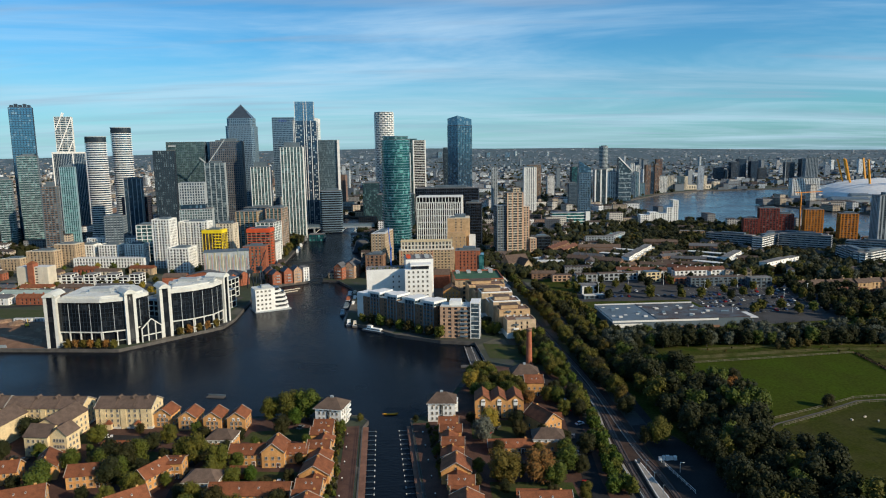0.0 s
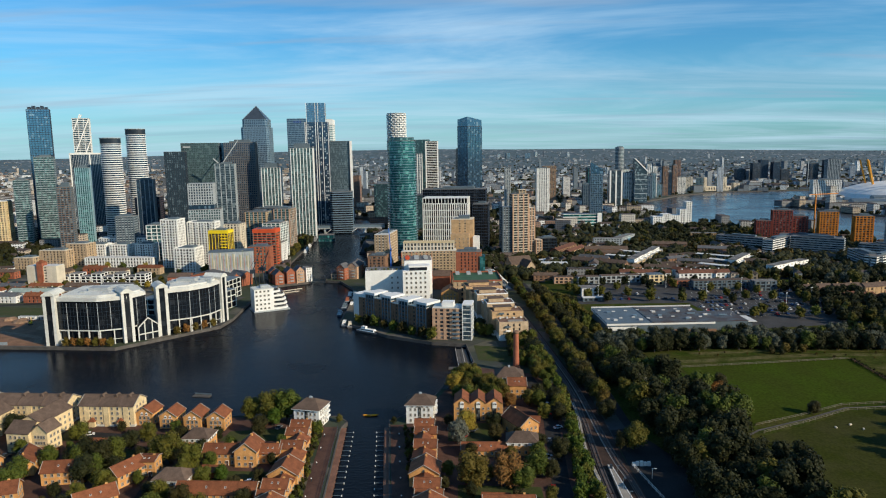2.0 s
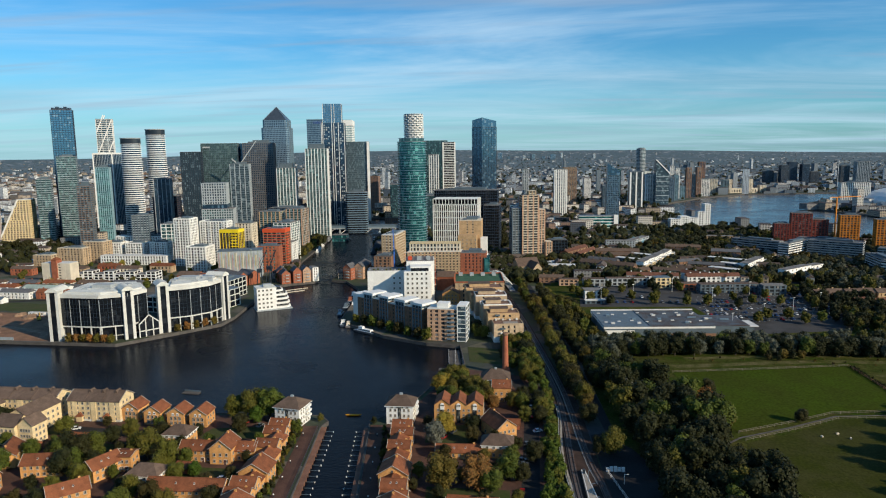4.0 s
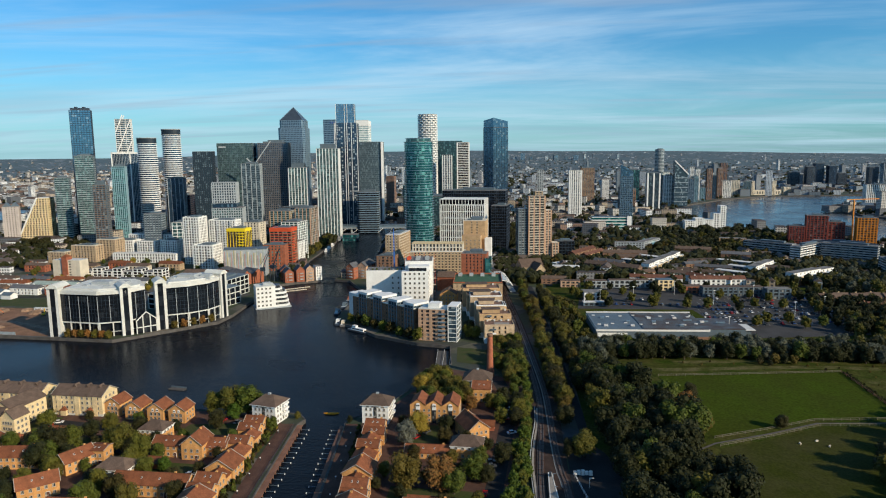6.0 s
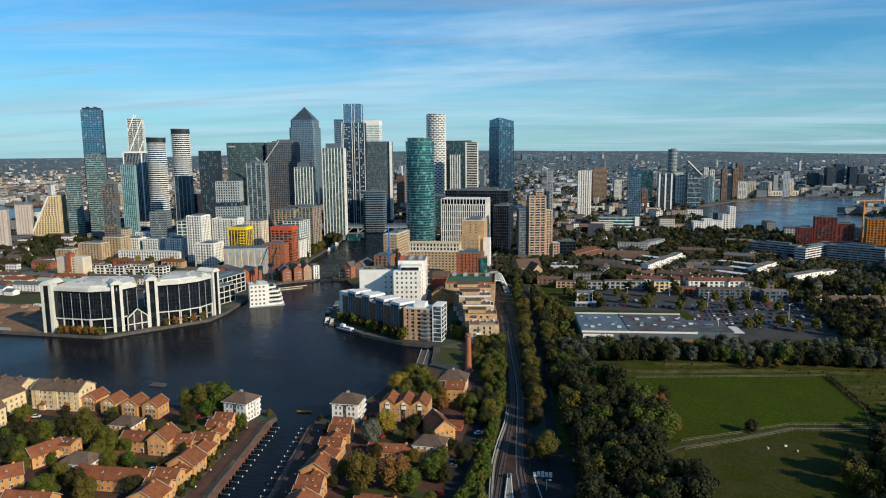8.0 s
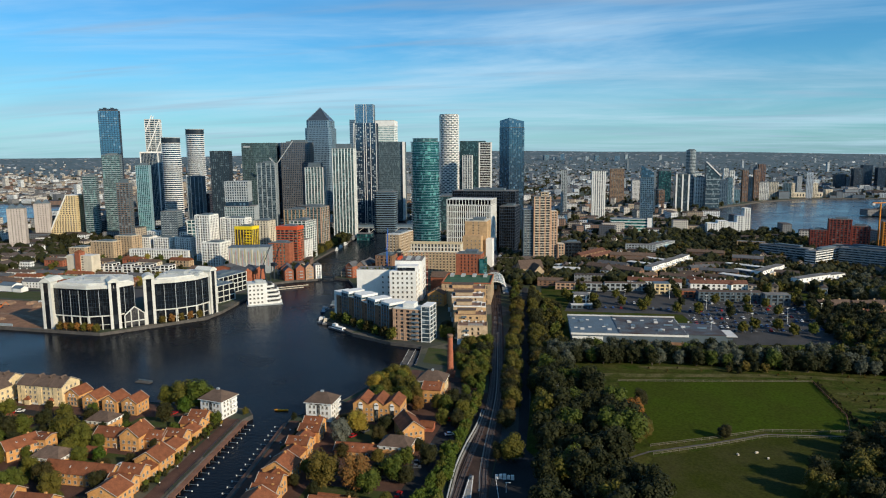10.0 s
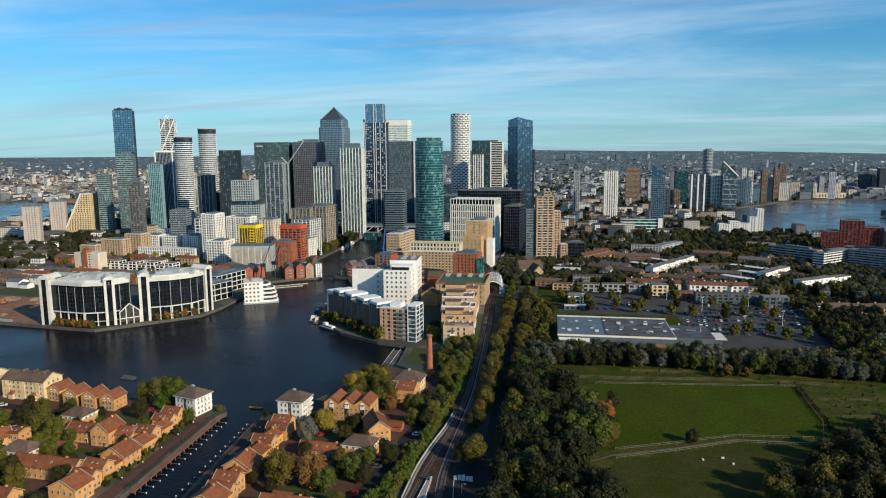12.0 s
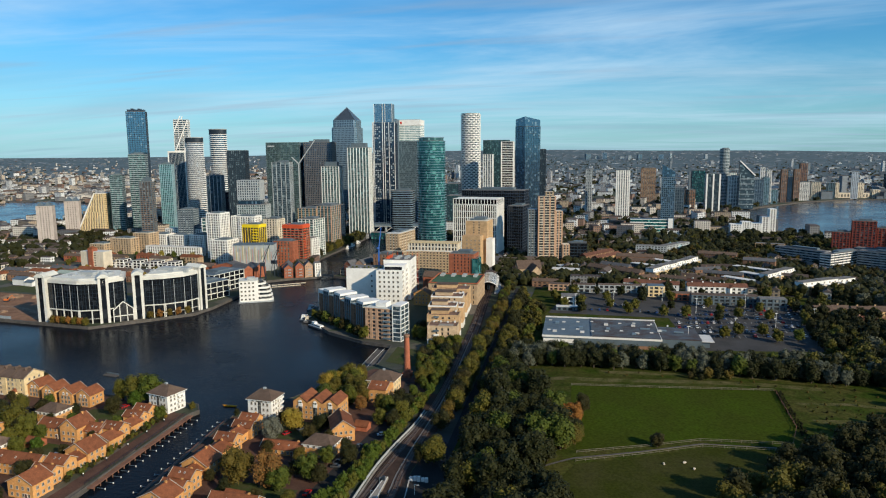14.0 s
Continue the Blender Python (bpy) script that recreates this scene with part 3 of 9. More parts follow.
def terrain(name, x0, x1, y0, y1, step, mat, label, lift=0.04, keep=None, cat="ground"):
    """A sheet that follows the hill."""
    s = Shell()
    nx, ny = int((x1 - x0) / step) + 1, int((y1 - y0) / step) + 1
    idx = {}
    for j in range(ny):
        for i in range(nx):
            x, y = x0 + i * step, y0 + j * step
            idx[i, j] = len(s.v)
            s.v.append((x, y, ground_z(x, y) + lift + (0.18 * noise.noise((x * 0.06, y * 0.06, 0)) if keep is None else 0)))
    for j in range(ny - 1):
        for i in range(nx - 1):
            if keep is None or keep(x0 + (i + .5) * step, y0 + (j + .5) * step):
                s.f.append([idx[i, j], idx[i + 1, j], idx[i + 1, j + 1], idx[i, j + 1]])
                s.m.append(0)
    return structure(name, s, mat, label, cat)


def on_edge(x, y):
    return ground_z(x, y) > 2.02


terrain("park_ground", 84, 532, 120, 722, 6, ROUGH_GRASS, "rough tussocky parkland grass on a low hill", 0.1, on_edge)


def inside(poly, x, y):
    hit, n = False, len(poly)
    for i in range(n):
        (ax, ay), (bx, by) = poly[i], poly[(i + 1) % n]
        if (ay > y) != (by > y) and x < (bx - ax) * (y - ay) / (by - ay) + ax:
            hit = not hit
    return hit


def patch(name, poly, mat, label, lift, cat="ground", step=4.0):
    """A flat area cut to its outline and draped over the land."""
    bm = bmesh.new()
    bm.faces.new([bm.verts.new((x, y, 0)) for x, y in poly])
    xs, ys = [p[0] for p in poly], [p[1] for p in poly]
    for axis, lo, hi in ((0, min(xs), max(xs)), (1, min(ys), max(ys))):
        cuts = max(1, int((hi - lo) / (step * 2)))
        for k in range(1, cuts):
            co = [0, 0, 0]
            co[axis] = lo + (hi - lo) * k / cuts
            no = [0, 0, 0]
            no[axis] = 1
            bmesh.ops.bisect_plane(bm, geom=bm.verts[:] + bm.edges[:] + bm.faces[:], plane_co=co, plane_no=no)
    bmesh.ops.triangulate(bm, faces=bm.faces[:])
    for v in bm.verts:
        v.co.z = ground_z(v.co.x, v.co.y) + lift
    bmesh.ops.recalc_face_normals(bm, faces=bm.faces[:])
    if bm.faces[:] and bm.faces[0].normal.z < 0:
        bmesh.ops.reverse_faces(bm, faces=bm.faces[:])
    me = bpy.data.meshes.new(name)
    bm.to_mesh(me)
    bm.free()
    me.materials.append(mat)
    return structure(name, me, None, label, cat)


def ribbon(line, width):
    """The outline of a strip along a line of points."""
    left, right = [], []
    for i, p in enumerate(line):
        a, b = Vector(line[max(0, i - 1)]), Vector(line[min(len(line) - 1, i + 1)])
        d = (b - a).normalized()
        nrm = Vector((-d.y, d.x)) * (width / 2)
        left.append((p[0] + nrm.x, p[1] + nrm.y))
        right.append((p[0] - nrm.x, p[1] - nrm.y))
    return right + left[::-1]


def strip(name, line, width, mat, label, lift, cat="road"):
    """A road or path: quads across the line, draped over the land."""
    s, fine = Shell(), []
    for a, b in zip(line, line[1:]):
        k = max(1, int(math.dist(a, b) / 5))
        fine += [(a[0] + (b[0] - a[0]) * j / k, a[1] + (b[1] - a[1]) * j / k) for j in range(k)]
    fine.append(line[-1])
    rb = ribbon(fine, width)
    n = len(fine)
    right, left = rb[:n], rb[n:][::-1]
    for i in range(n):
        for q in (right[i], left[i]):
            s.v.append((q[0], q[1], ground_z(*fine[i]) + lift))
    for i in range(n - 1):
        s.f.append([2 * i, 2 * i + 2, 2 * i + 3, 2 * i + 1])
        s.m.append(0)
    return structure(name, s, mat, label, cat)


# housing estate south of the dock
patch("estate_paving", [(-240, 150), (-54.5, 150), (-54.5, 296), (-58, 309), (-112, 310), (-180, 318), (-240, 328)], PAVING, "red-brown block paving between the houses", 0.05)
patch("estate_paving_east", [(-9, 150), (60, 150), (58, 300), (64, 350), (50, 372), (20, 384), (8, 362), (-4, 328), (-16, 306), (-16, 296)], PAVING, "red-brown block paving between the houses", 0.05)
strip("promenade_west", [(-46.3, 150), (-46.9, 222), (-51.4, 297)], 6.4, PAVING, "brown brick promenade beside the dock arm", 0.07, "pavement")
strip("promenade_east", [(-9.5, 150), (-13, 222), (-20.3, 299)], 6.4, PAVING, "brown brick promenade beside the dock arm", 0.07, "pavement")
strip("estate_road", [(-110, 150), (-111, 225), (-114, 250), (-121, 284), (-172, 292), (-240, 300)], 6.0, ASPHALT, "narrow asphalt estate road", 0.09)
strip("estate_road_east", [(48, 150), (48, 240), (52, 290), (55, 330), (48, 365)], 7.0, ASPHALT, "asphalt estate road with parked cars", 0.09)
for k, poly in enumerate(([(-176, 284), (-165, 284), (-165, 297), (-176, 297)], [(-100, 282), (-72, 282), (-70, 296), (-98, 293)], [(-92, 236), (-70, 238), (-68, 252), (-96, 254)],
                          [(-145, 252), (-132, 250), (-128, 272), (-142, 276)], [(8, 222), (40, 222), (40, 238), (8, 240)],
                          [(4, 280), (26, 280), (26, 300), (4, 300)], [(22, 398), (42, 392), (44, 424), (20, 430)])):
    patch(f"lawn_{k + 1}", poly, LAWN, "patch of garden grass", 0.11)

# park: mown field, paths
FIELD = [(136, 366), (186, 372), (238, 379), (236, 330), (228, 312), (193, 308), (168, 296), (142, 286), (138, 320)]
patch("meadow", FIELD, GRASS, "even green grazing field", 0.16)
patch("meadow_south", [(142, 274), (168, 286), (193, 300), (232, 304), (300, 300), (300, 190), (140, 190), (128, 240)], DRY_GRASS, "worn olive-green grazing field", 0.15)
strip("park_path", [(120, 262), (141, 279), (168, 291), (193, 304), (232, 307), (300, 304)], 1.1, QUAY, "grey gravel park path", 0.22, "path")
STRAW = material("straw_tussocks", (0.115, 0.10, 0.045), 0.95, spread=0.5, size=7, grain=0.9, bump=0.3, second=(0.05, 0.058, 0.012), spec=0.03)
for k, line_ in enumerate(([(118, 377), (150, 378), (190, 384), (232, 388), (262, 386)], [(150, 392), (186, 396), (216, 399), (250, 398)], [(246, 340), (270, 344), (300, 352), (330, 350)], [(248, 322), (280, 326), (310, 336)], [(244, 362), (268, 366), (290, 364)])):
    strip(f"tussock_band_{k + 1}", line_, 5.5 - k * 0.5, STRAW, "band of straw-coloured tussocks in rough grass", 0.17, "grass")
strip("ridge_path", [(110, 385), (150, 384), (200, 389), (260, 392), (330, 380)], 0.9, DRY_GRASS, "thin worn footpath through rough grass", 0.2, "path")

# supermarket car park and streets to the east
patch("car_park", [(190, 452), (300, 470), (322, 520), (312, 604), (230, 640), (120, 620), (110, 540), (200, 540), (204, 500)], PARKING, "large asphalt car park", 0.14)
strip("east_street", [(70, 690), (120, 655), (200, 660), (330, 640), (520, 560)], 9, ASPHALT, "asphalt street", 0.14)
strip("east_street_north", [(96, 640), (100, 800), (120, 960), (180, 1200), (240, 1500)], 11, ASPHALT, "asphalt main road", 0.12)
strip("cross_street", [(120, 960), (260, 900), (420, 820)], 8, ASPHALT, "asphalt street", 0.12)
strip("west_street", [(-420, 560), (-300, 590), (-200, 600)], 8, ASPHALT, "asphalt street", 0.12)
strip("rail_side_road", [(91, 240), (89.6, 264), (88.2, 304), (86.4, 348), (84.6, 402), (82, 470), (78, 560), (74, 640)], 5.0, ASPHALT, "dark asphalt access road beside the railway", 0.10)
patch("building_site", [(-420, 449), (-307, 442), (-276, 440), (-280, 500), (-300, 520), (-420, 530)], EARTH, "bare reddish building site beside the dock", 0.07)
patch("site_meadow", [(-420, 536), (-280, 524), (-270, 548), (-420, 566)], LAWN, "strip of rough green land behind the building site", 0.09)

# railway
def curve_through(line, k=5):
    """A curve through the points."""
    out, q = [], [line[0]] + line + [line[-1]]
    for i in range(1, len(q) - 2):
        p0, p1, p2, p3 = (Vector(q[i + j]) for j in (-1, 0, 1, 2))
        for j in range(k):
            t = j / k
            out.append(tuple(0.5 * (2 * p1 + (p2 - p0) * t + (2 * p0 - 5 * p1 + 4 * p2 - p3) * t * t + (3 * p1 - p0 - 3 * p2 + p3) * t ** 3)))
    return out + [tuple(line[-1])]


FAR_LINE = [(60, 498), (47, 630), (34, 760), (20, 900), (-20, 1100)]
TRACKS = [curve_through(a + [(x + dx, y) for x, y in FAR_LINE]) for a, dx in (
    ([(65.8, 150), (65.8, 225), (66.2, 250), (67.2, 272), (68.8, 300), (69.6, 330), (68.6, 360), (65.8, 400)], -2.0),
    ([(77.4, 150), (76.2, 235), (74.6, 258), (73.9, 285), (73.9, 310), (73.6, 340), (72.4, 365), (69.8, 400)], 2.0))]
TRACK = [(71.4, 150), (71.2, 222), (70.6, 262), (71.2, 304), (71.2, 350), (67.8, 400)] + FAR_LINE


def offset_line(line, k):
    rb = ribbon(line, 2 * abs(k))
    n = len(line)
    return rb[:n] if k > 0 else rb[n:][::-1]


patch("railway_yard", [(77.5, 150), (104, 150), (101, 250), (94, 275), (85, 292), (78.5, 290), (78, 255)], ASPHALT, "dark asphalt yard beside the railway", 0.22, "yard")
RUST = material("rust_stain", (0.085, 0.038, 0.024), 0.95, spread=0.4, size=2, grain=0.4)
strip("track_bed", TRACK[:5], 14.0, BALLAST, "rust-brown ballast track bed", 0.13, "railway")
strip("track_bed_north", TRACK[4:], 8.5, BALLAST, "rust-brown ballast track bed", 0.125, "railway")


def rail_run(name, line, k, label):
    s, ln = Shell(), offset_line(line, k)
    for (ax, ay), (bx, by) in zip(ln, ln[1:]):
        s.beam((ax, ay, ground_z(ax, ay) + 0.34), (bx, by, ground_z(bx, by) + 0.34), 0.16, 0.2)
    return tagged(part(name, s, RAIL_STEEL), label, "rail", "rails of the light railway", "structure")


for ln in TRACKS:
    for k in (-0.72, 0.72):
        rail_run("rail", ln, k, "worn steel running rail on ballast")
    strip("track_stain", ln[:42], 2.9, RUST, "rust-stained ballast between the rails", 0.16, "railway")
    rail_run("conductor_rail", ln, -1.5, "pale covered conductor rail beside the track")
sl = Shell()
for (ax, ay), (bx, by) in [q for ln in TRACKS for q in zip(ln[:42], ln[1:42])]:
    d = math.dist((ax, ay), (bx, by))
    rot = math.degrees(math.atan2(by - ay, bx - ax)) + 90
    for j in range(int(d / 0.75)):
        t = j * 0.75 / d
        sl.box(ax + (bx - ax) * t, ay + (by - ay) * t, 2.15, 2.5, 0.26, 0.08, rot)
tagged(part("sleepers", sl, BROWN), "grey concrete sleepers in the ballast", "sleepers", kind="stuff")

# ---------------------------------------------------------------- the tower cluster
def parapet(ob, poly, h, height, thick, mat, name="parapet"):
    s, n = Shell(), len(poly)
    inner = inset(poly, thick)
    v = [(x, y, h) for x, y in poly] + [(x, y, h + height) for x, y in poly] + [(x, y, h + height) for x, y in inner] + [(x, y, h) for x, y in inner]
    f = []
    for i in range(n):
        j = (i + 1) % n
        f += [[i, j, n + j, n + i], [n + i, n + j, 2 * n + j, 2 * n + i], [2 * n + i, 2 * n + j, 3 * n + j, 3 * n + i]]
    s.add(v, f)
    return part(name, s, mat, ob)


G = "towers of the business district"
# slab of blue glass, tallest in the west
t = tower("tower", "tall slim dark blue glass apartment tower with notched crown", "tower", -608, 1008, 26, (30, 16), 199, 3.4, 0.5, NAVY, GLASS_BLUE, 3.6, 0.35, NAVY, group=G, plant=0)
s = Shell()
for k in range(5):
    s.box(-11 + 5.5 * k, 0, 199.4, 4.2, 13, 3.0 + (k % 2) * 1.6)
part("crown", s, NAVY, t)
tower("tower", "green-grey glass apartment tower with pale floor bands", "tower", -588, 978, 24, (26, 17), 129, 3.2, 0.7, CONCRETE, GLASS_GREEN, 6.5, 0.5, GREY, group=G, plant=3)
tower("tower", "lower green-grey glass apartment block with pale bands", "tower", -606, 948, 24, (19, 15), 97, 3.2, 0.7, CONCRETE, GLASS_GREEN, 6.5, 0.5, GREY, group=G, plant=3)
# white diamond-braced tower
t = tower("tower", "tall white tower with diagonal steel bracing", "tower", -628, 1160, 22, (26, 18), 193, 3.6, 0.9, WHITE, GLASS_GREY, 8, 0.6, WHITE, group=G, plant=0)
for side in (-1, 1):
    s = Shell()
    for k in range(6):
        z = k * 38
        s.beam((-12.5, side * 9.5, z - 20), (0, side * 9.5, z + 10), 1.6)
        if z + 40 < 194:
            s.beam((0, side * 9.5, z + 10), (12.5, side * 9.5, z + 40), 1.6)
    tagged(part("bracing", s, WHITE, t), kind="stuff")
t = tower("office_block", "broad dark glass office tower in a white frame", "tower", -604, 1125, 22, (48, 22), 133, 3.8, 0.6, DARK, GLASS_NAVY, 2.4, 0.45, CONCRETE, group=G, plant=0)
s = Shell()
for x in (-24, 5, 24):
    s.box(x, -11.3, 0, 1.8, 1.6, 134)
s.box(0, -11.3, 132, 49, 1.6, 2.6)
part("frame", s, WHITE, t)
t = tower("tower", "slim turquoise glass apartment tower with lattice balconies", "tower", -522, 958, 20, (19, 14), 113, 3.1, 0.8, material("turquoise_panel", (0.13, 0.27, 0.32), 0.4, 0.2), GLASS_TEAL, 2.8, 0.9, material("pale_turquoise", (0.28, 0.42, 0.47), 0.4, 0.1), group=G, plant=3)
# the two towers with white wavy balconies
for (x, y, h, lab) in ((-506, 1012, 156, "round-cornered tower ringed with white balcony bands, the lower of a pair"), (-484, 1048, 170, "round-cornered tower ringed with white balcony bands, the taller of a pair")):
    poly = [(p[0], p[1]) for p in oval(30, 23, 32)]
    t = tower("tower", lab, "tower", x, y, 15, poly, h - 9, 3.3, 1.25, WHITE, GLASS_NAVY, 0, group=G, plant=0, recess=1.3)
    part("crown", Shell().prism(inset(poly, 0.5), h - 8.6, h - 1), DARK, t)
    part("crown_rim", Shell().prism(poly, h - 1, h), CONCRETE, t)
tower("tower", "dark residential tower with scattered pale windows", "tower", -364, 902, 14, (26, 20), 133, 3.1, 0.7, DARK, GLASS_GREY, 3.0, 1.2, DARK, group=G, plant=0)
tower("tower", "dark narrow apartment tower with grey ribs", "tower", -420, 930, 14, (22, 18), 96, 3.2, 0.7, DARK, GLASS_NAVY, 5, 0.8, CONCRETE, group=G, plant=2)
GLASS_BANK = glazing("green_grey_glass", (0.075, 0.125, 0.125), (0.13, 0.20, 0.19), (3.0, 4.0), 0.5, 0.12, 0.35)
t = tower("office_block", "wide dark green-grey glass bank headquarters", "tower", -441, 1210, 8, (64, 40), 149, 4.0, 0.5, GREY, GLASS_BANK, 3.0, 0.2, GREY, group=G, plant=0)
part("side_wing", Shell().box(44, 14, -1, 30, 40, 150), GLASS_NAVY, t)
part("sign", Shell().box(-22, -20.3, 141, 13, 0.4, 2.6), CONCRETE, t)
t = tower("apartment_block", "pale grey building of stacked offset boxes with punched windows", "apartments", -300, 826, 12, (38, 22), 62, 3.1, 0.9, CONCRETE, GLASS_GREEN, 3.0, 0.9, CONCRETE, group=G, plant=0)
s, s2 = Shell(), Shell()
walls_of([(p[0] - 3, p[1]) for p in rect(30, 20)], 68, 26, 8, 1.0, 3.0, 1.2, s, s2)
tagged(part("upper_banding", s, CONCRETE, t), kind="stuff")
tagged(part("upper_ribbing", s2, CONCRETE, t), kind="stuff")
part("upper_glazing", Shell().prism([(p[0] - 3, p[1]) for p in rect(29, 19)], 62.3, 93.5), GLASS_NAVY, t)
tower("tower", "dark grey apartment tower with pale vertical edges", "tower", -303, 918, 12, (26, 18), 116, 3.1, 0.8, GREY, GLASS_GREY, 6, 0.9, CONCRETE, group=G, plant=2, roof=ROOF_DARK)
tower("office_block", "brown stone-gridded office tower", "tower", -372, 1212, 8, (54, 30), 149, 4.0, 1.3, BROWN, GLASS_NAVY, 3.4, 1.2, BROWN, group=G, plant=5)
# the pyramid-topped tower
pyr = [(-33, -27), (-27, -33), (27, -33), (33, -27), (33, 27), (27, 33), (-27, 33), (-33, 27)]
pyr = [(x * 0.87, y * 0.87) for x, y in pyr]
t = tower("pyramid_tower", "steel-clad square office tower under a pyramid roof", "tower", -409, 1450, 5, pyr, 184, 4.0, 1.9, STEEL, GLASS_NAVY, 3.2, 1.0, STEEL, group=G, plant=0)
up = [(x * 0.9, y * 0.9) for x, y in pyr]
s, s2 = Shell(), Shell()
walls_of(up, 184.4, 16, 3, 1.6, 4, 1.4, s, s2)
tagged(part("upper_banding", s, STEEL, t), kind="stuff")
tagged(part("upper_ribbing", s2, STEEL, t), kind="stuff")
part("upper_glazing", Shell().prism(inset(up, 0.4), 184.4, 200), GLASS_NAVY, t)
cap = rect(49, 49)
part("pyramid_roof", Shell().taper(cap, rect(0.6, 0.6), 200.5, 229), material("pyramid_louvres", (0.075, 0.10, 0.13), 0.35, 0.4), t)
s = Shell()
for cx, cy in cap:
    s.beam((cx, cy, 200.6), (0, 0, 229.3), 0.9)
tagged(part("hip_ribbing", s, STEEL, t), kind="stuff")
# bank towers behind
GLASS_PALE = glazing("pale_green_glass", (0.22, 0.36, 0.36), (0.50, 0.60, 0.58), (3.0, 4.0), 0.35, 0.15, 0.4)
t = tower("office_block", "pale green glass bank tower with a white crown band", "tower", -285, 1537, 3, (49, 44), 190, 4.0, 1.7, WHITE, GLASS_PALE, 12, 0.5, WHITE, group=G, plant=0, recess=0.3)
part("crown_band", Shell().prism(rect(50, 45), 190.4, 202), WHITE, t)
s = Shell()
s.add([(-22, -22.7, 194), (-18.5, -22.7, 198), (-22, -22.7, 198)], [[0, 1, 2]])
s.box(-20, -22.6, 193.4, 4.2, 0.4, 5.0)
part("sign", s, material("red_sign", (0.5, 0.05, 0.04)), t)
part("roof_rim", Shell().prism(rect(44, 39), 202, 203.4), CONCRETE, t)
t = tower("office_block", "steel and glass bank tower with a lettered top band", "tower", -330, 1500, 4, (46, 44), 203, 4.0, 1.6, STEEL, GLASS_NAVY, 3, 0.6, STEEL, group=G, plant=0)
s = Shell()
for k in range(4):
    s.box(-7 + 4.5 * k, -22.3, 194, 2.6, 0.4, 4.5)
part("sign", s, material("blue_sign", (0.05, 0.10, 0.3)), t)
t = tower("tower", "very tall blue glass tower stepping in near the top", "tower", -219, 1140, 8, (38, 30), 179, 3.5, 0.5, NAVY, GLASS_NAVY, 2.4, 0.3, NAVY, group=G, plant=0)
for x in (-19.1, -17.0, -2.0, 1.6, 9.0, 18.6):
    part("pale_fin", Shell().box(x, -15.3, 0, 0.9, 0.7, 179.6), WHITE, t)
bay = Shell()
brg = random.Random(21)
for k in range(48):
    for x in (-14.4, -10.8, -7.2, 5.2, 12.4, 15.6):
        if brg.random() < 0.42:
            bay.box(x, -15.35, 2 + k * 3.66, 2.2, 0.8, 2.1)
tagged(part("balcony_glazing", bay, CONCRETE, t), kind="stuff")
s, s2 = Shell(), Shell()
uf = [(p[0] - 1, p[1]) for p in rect(31, 25)]
walls_of(uf, 179.4, 31, 9, 0.4, 2.6, 0.3, s, s2)
tagged(part("upper_banding", s, STEEL, t), kind="stuff")
tagged(part("upper_ribbing", s2, STEEL, t), kind="stuff")
part("upper_glazing", Shell().prism(inset(uf, 0.35), 179.4, 210), GLASS_BLUE, t)
for x in (-16.4, -2, 2.4, 14.4):
    part("upper_fin", Shell().box(x, -12.7, 179.4, 0.7, 0.6, 31.2), WHITE, t)
t = tower("tower", "white-ribbed apartment tower beside the dock", "tower", -216, 1004, 8, (33, 24), 136, 3.1, 0.34, CONCRETE, GLASS_GREEN, 4.7, 1.0, WHITE, group=G, plant=0)
part("crown", Shell().prism(rect(22, 16), 136.3, 143), GREY, t)
GREY_CURTAIN = glazing("grey_curtain_glass", (0.10, 0.15, 0.175), (0.17, 0.235, 0.26), (2.0, 3.9), 0.45, 0.18, 0.5)
tower("office_block", "broad grey banded glass office tower with a pale corner fin", "tower", -211, 1290, 6, (52, 34), 150, 3.9, 0.9, GREY, GREY_CURTAIN, 2.0, 0.16, GREY, group=G, plant=0, recess=0.2)
# White box added for the grey tower's sunlit thin right face.
part("corner_fin", Shell().box(0, 0, 0, 4.5, 5, 150), WHITE, thing("corner_fin_tower", "white fin added for the sunlit narrow side of the grey offices", "tower", -184, 1275, 2, 6))
t = tower("tower", "white-ribbed apartment tower with stepped crown", "tower", -264, 1008, 8, (28, 24), 108, 3.1, 0.36, CONCRETE, GLASS_GREEN, 4.6, 0.95, WHITE, group=G, plant=0)
part("crown", Shell().prism(rect(19, 16), 108.3, 115), GREY, t)
t = tower("office_block", "low octagonal office block with silver bands", "offices", -174, 1092, 6, [(x * 0.62, y * 0.5) for x, y in pyr], 66, 3.6, 1.7, STEEL, GLASS_DARK, 0, group=G, plant=3)
# teal cylinder
cyl = oval(36, 36, 40)
t = tower("cylinder_tower", "teal glass drum tower with projecting ring balconies", "tower", -54, 814, 0, cyl, 141, 3.05, 0.42, STEEL, GLASS_TEAL, 0, group=G, plant=0, recess=1.1)
s = Shell()
s.prism(inset(cyl, 3), 141.4, 145)
part("crown", s, GLASS_GREEN, t)
part("crown_rim", Shell().prism(inset(cyl, 2.4), 145, 145.6), STEEL, t)
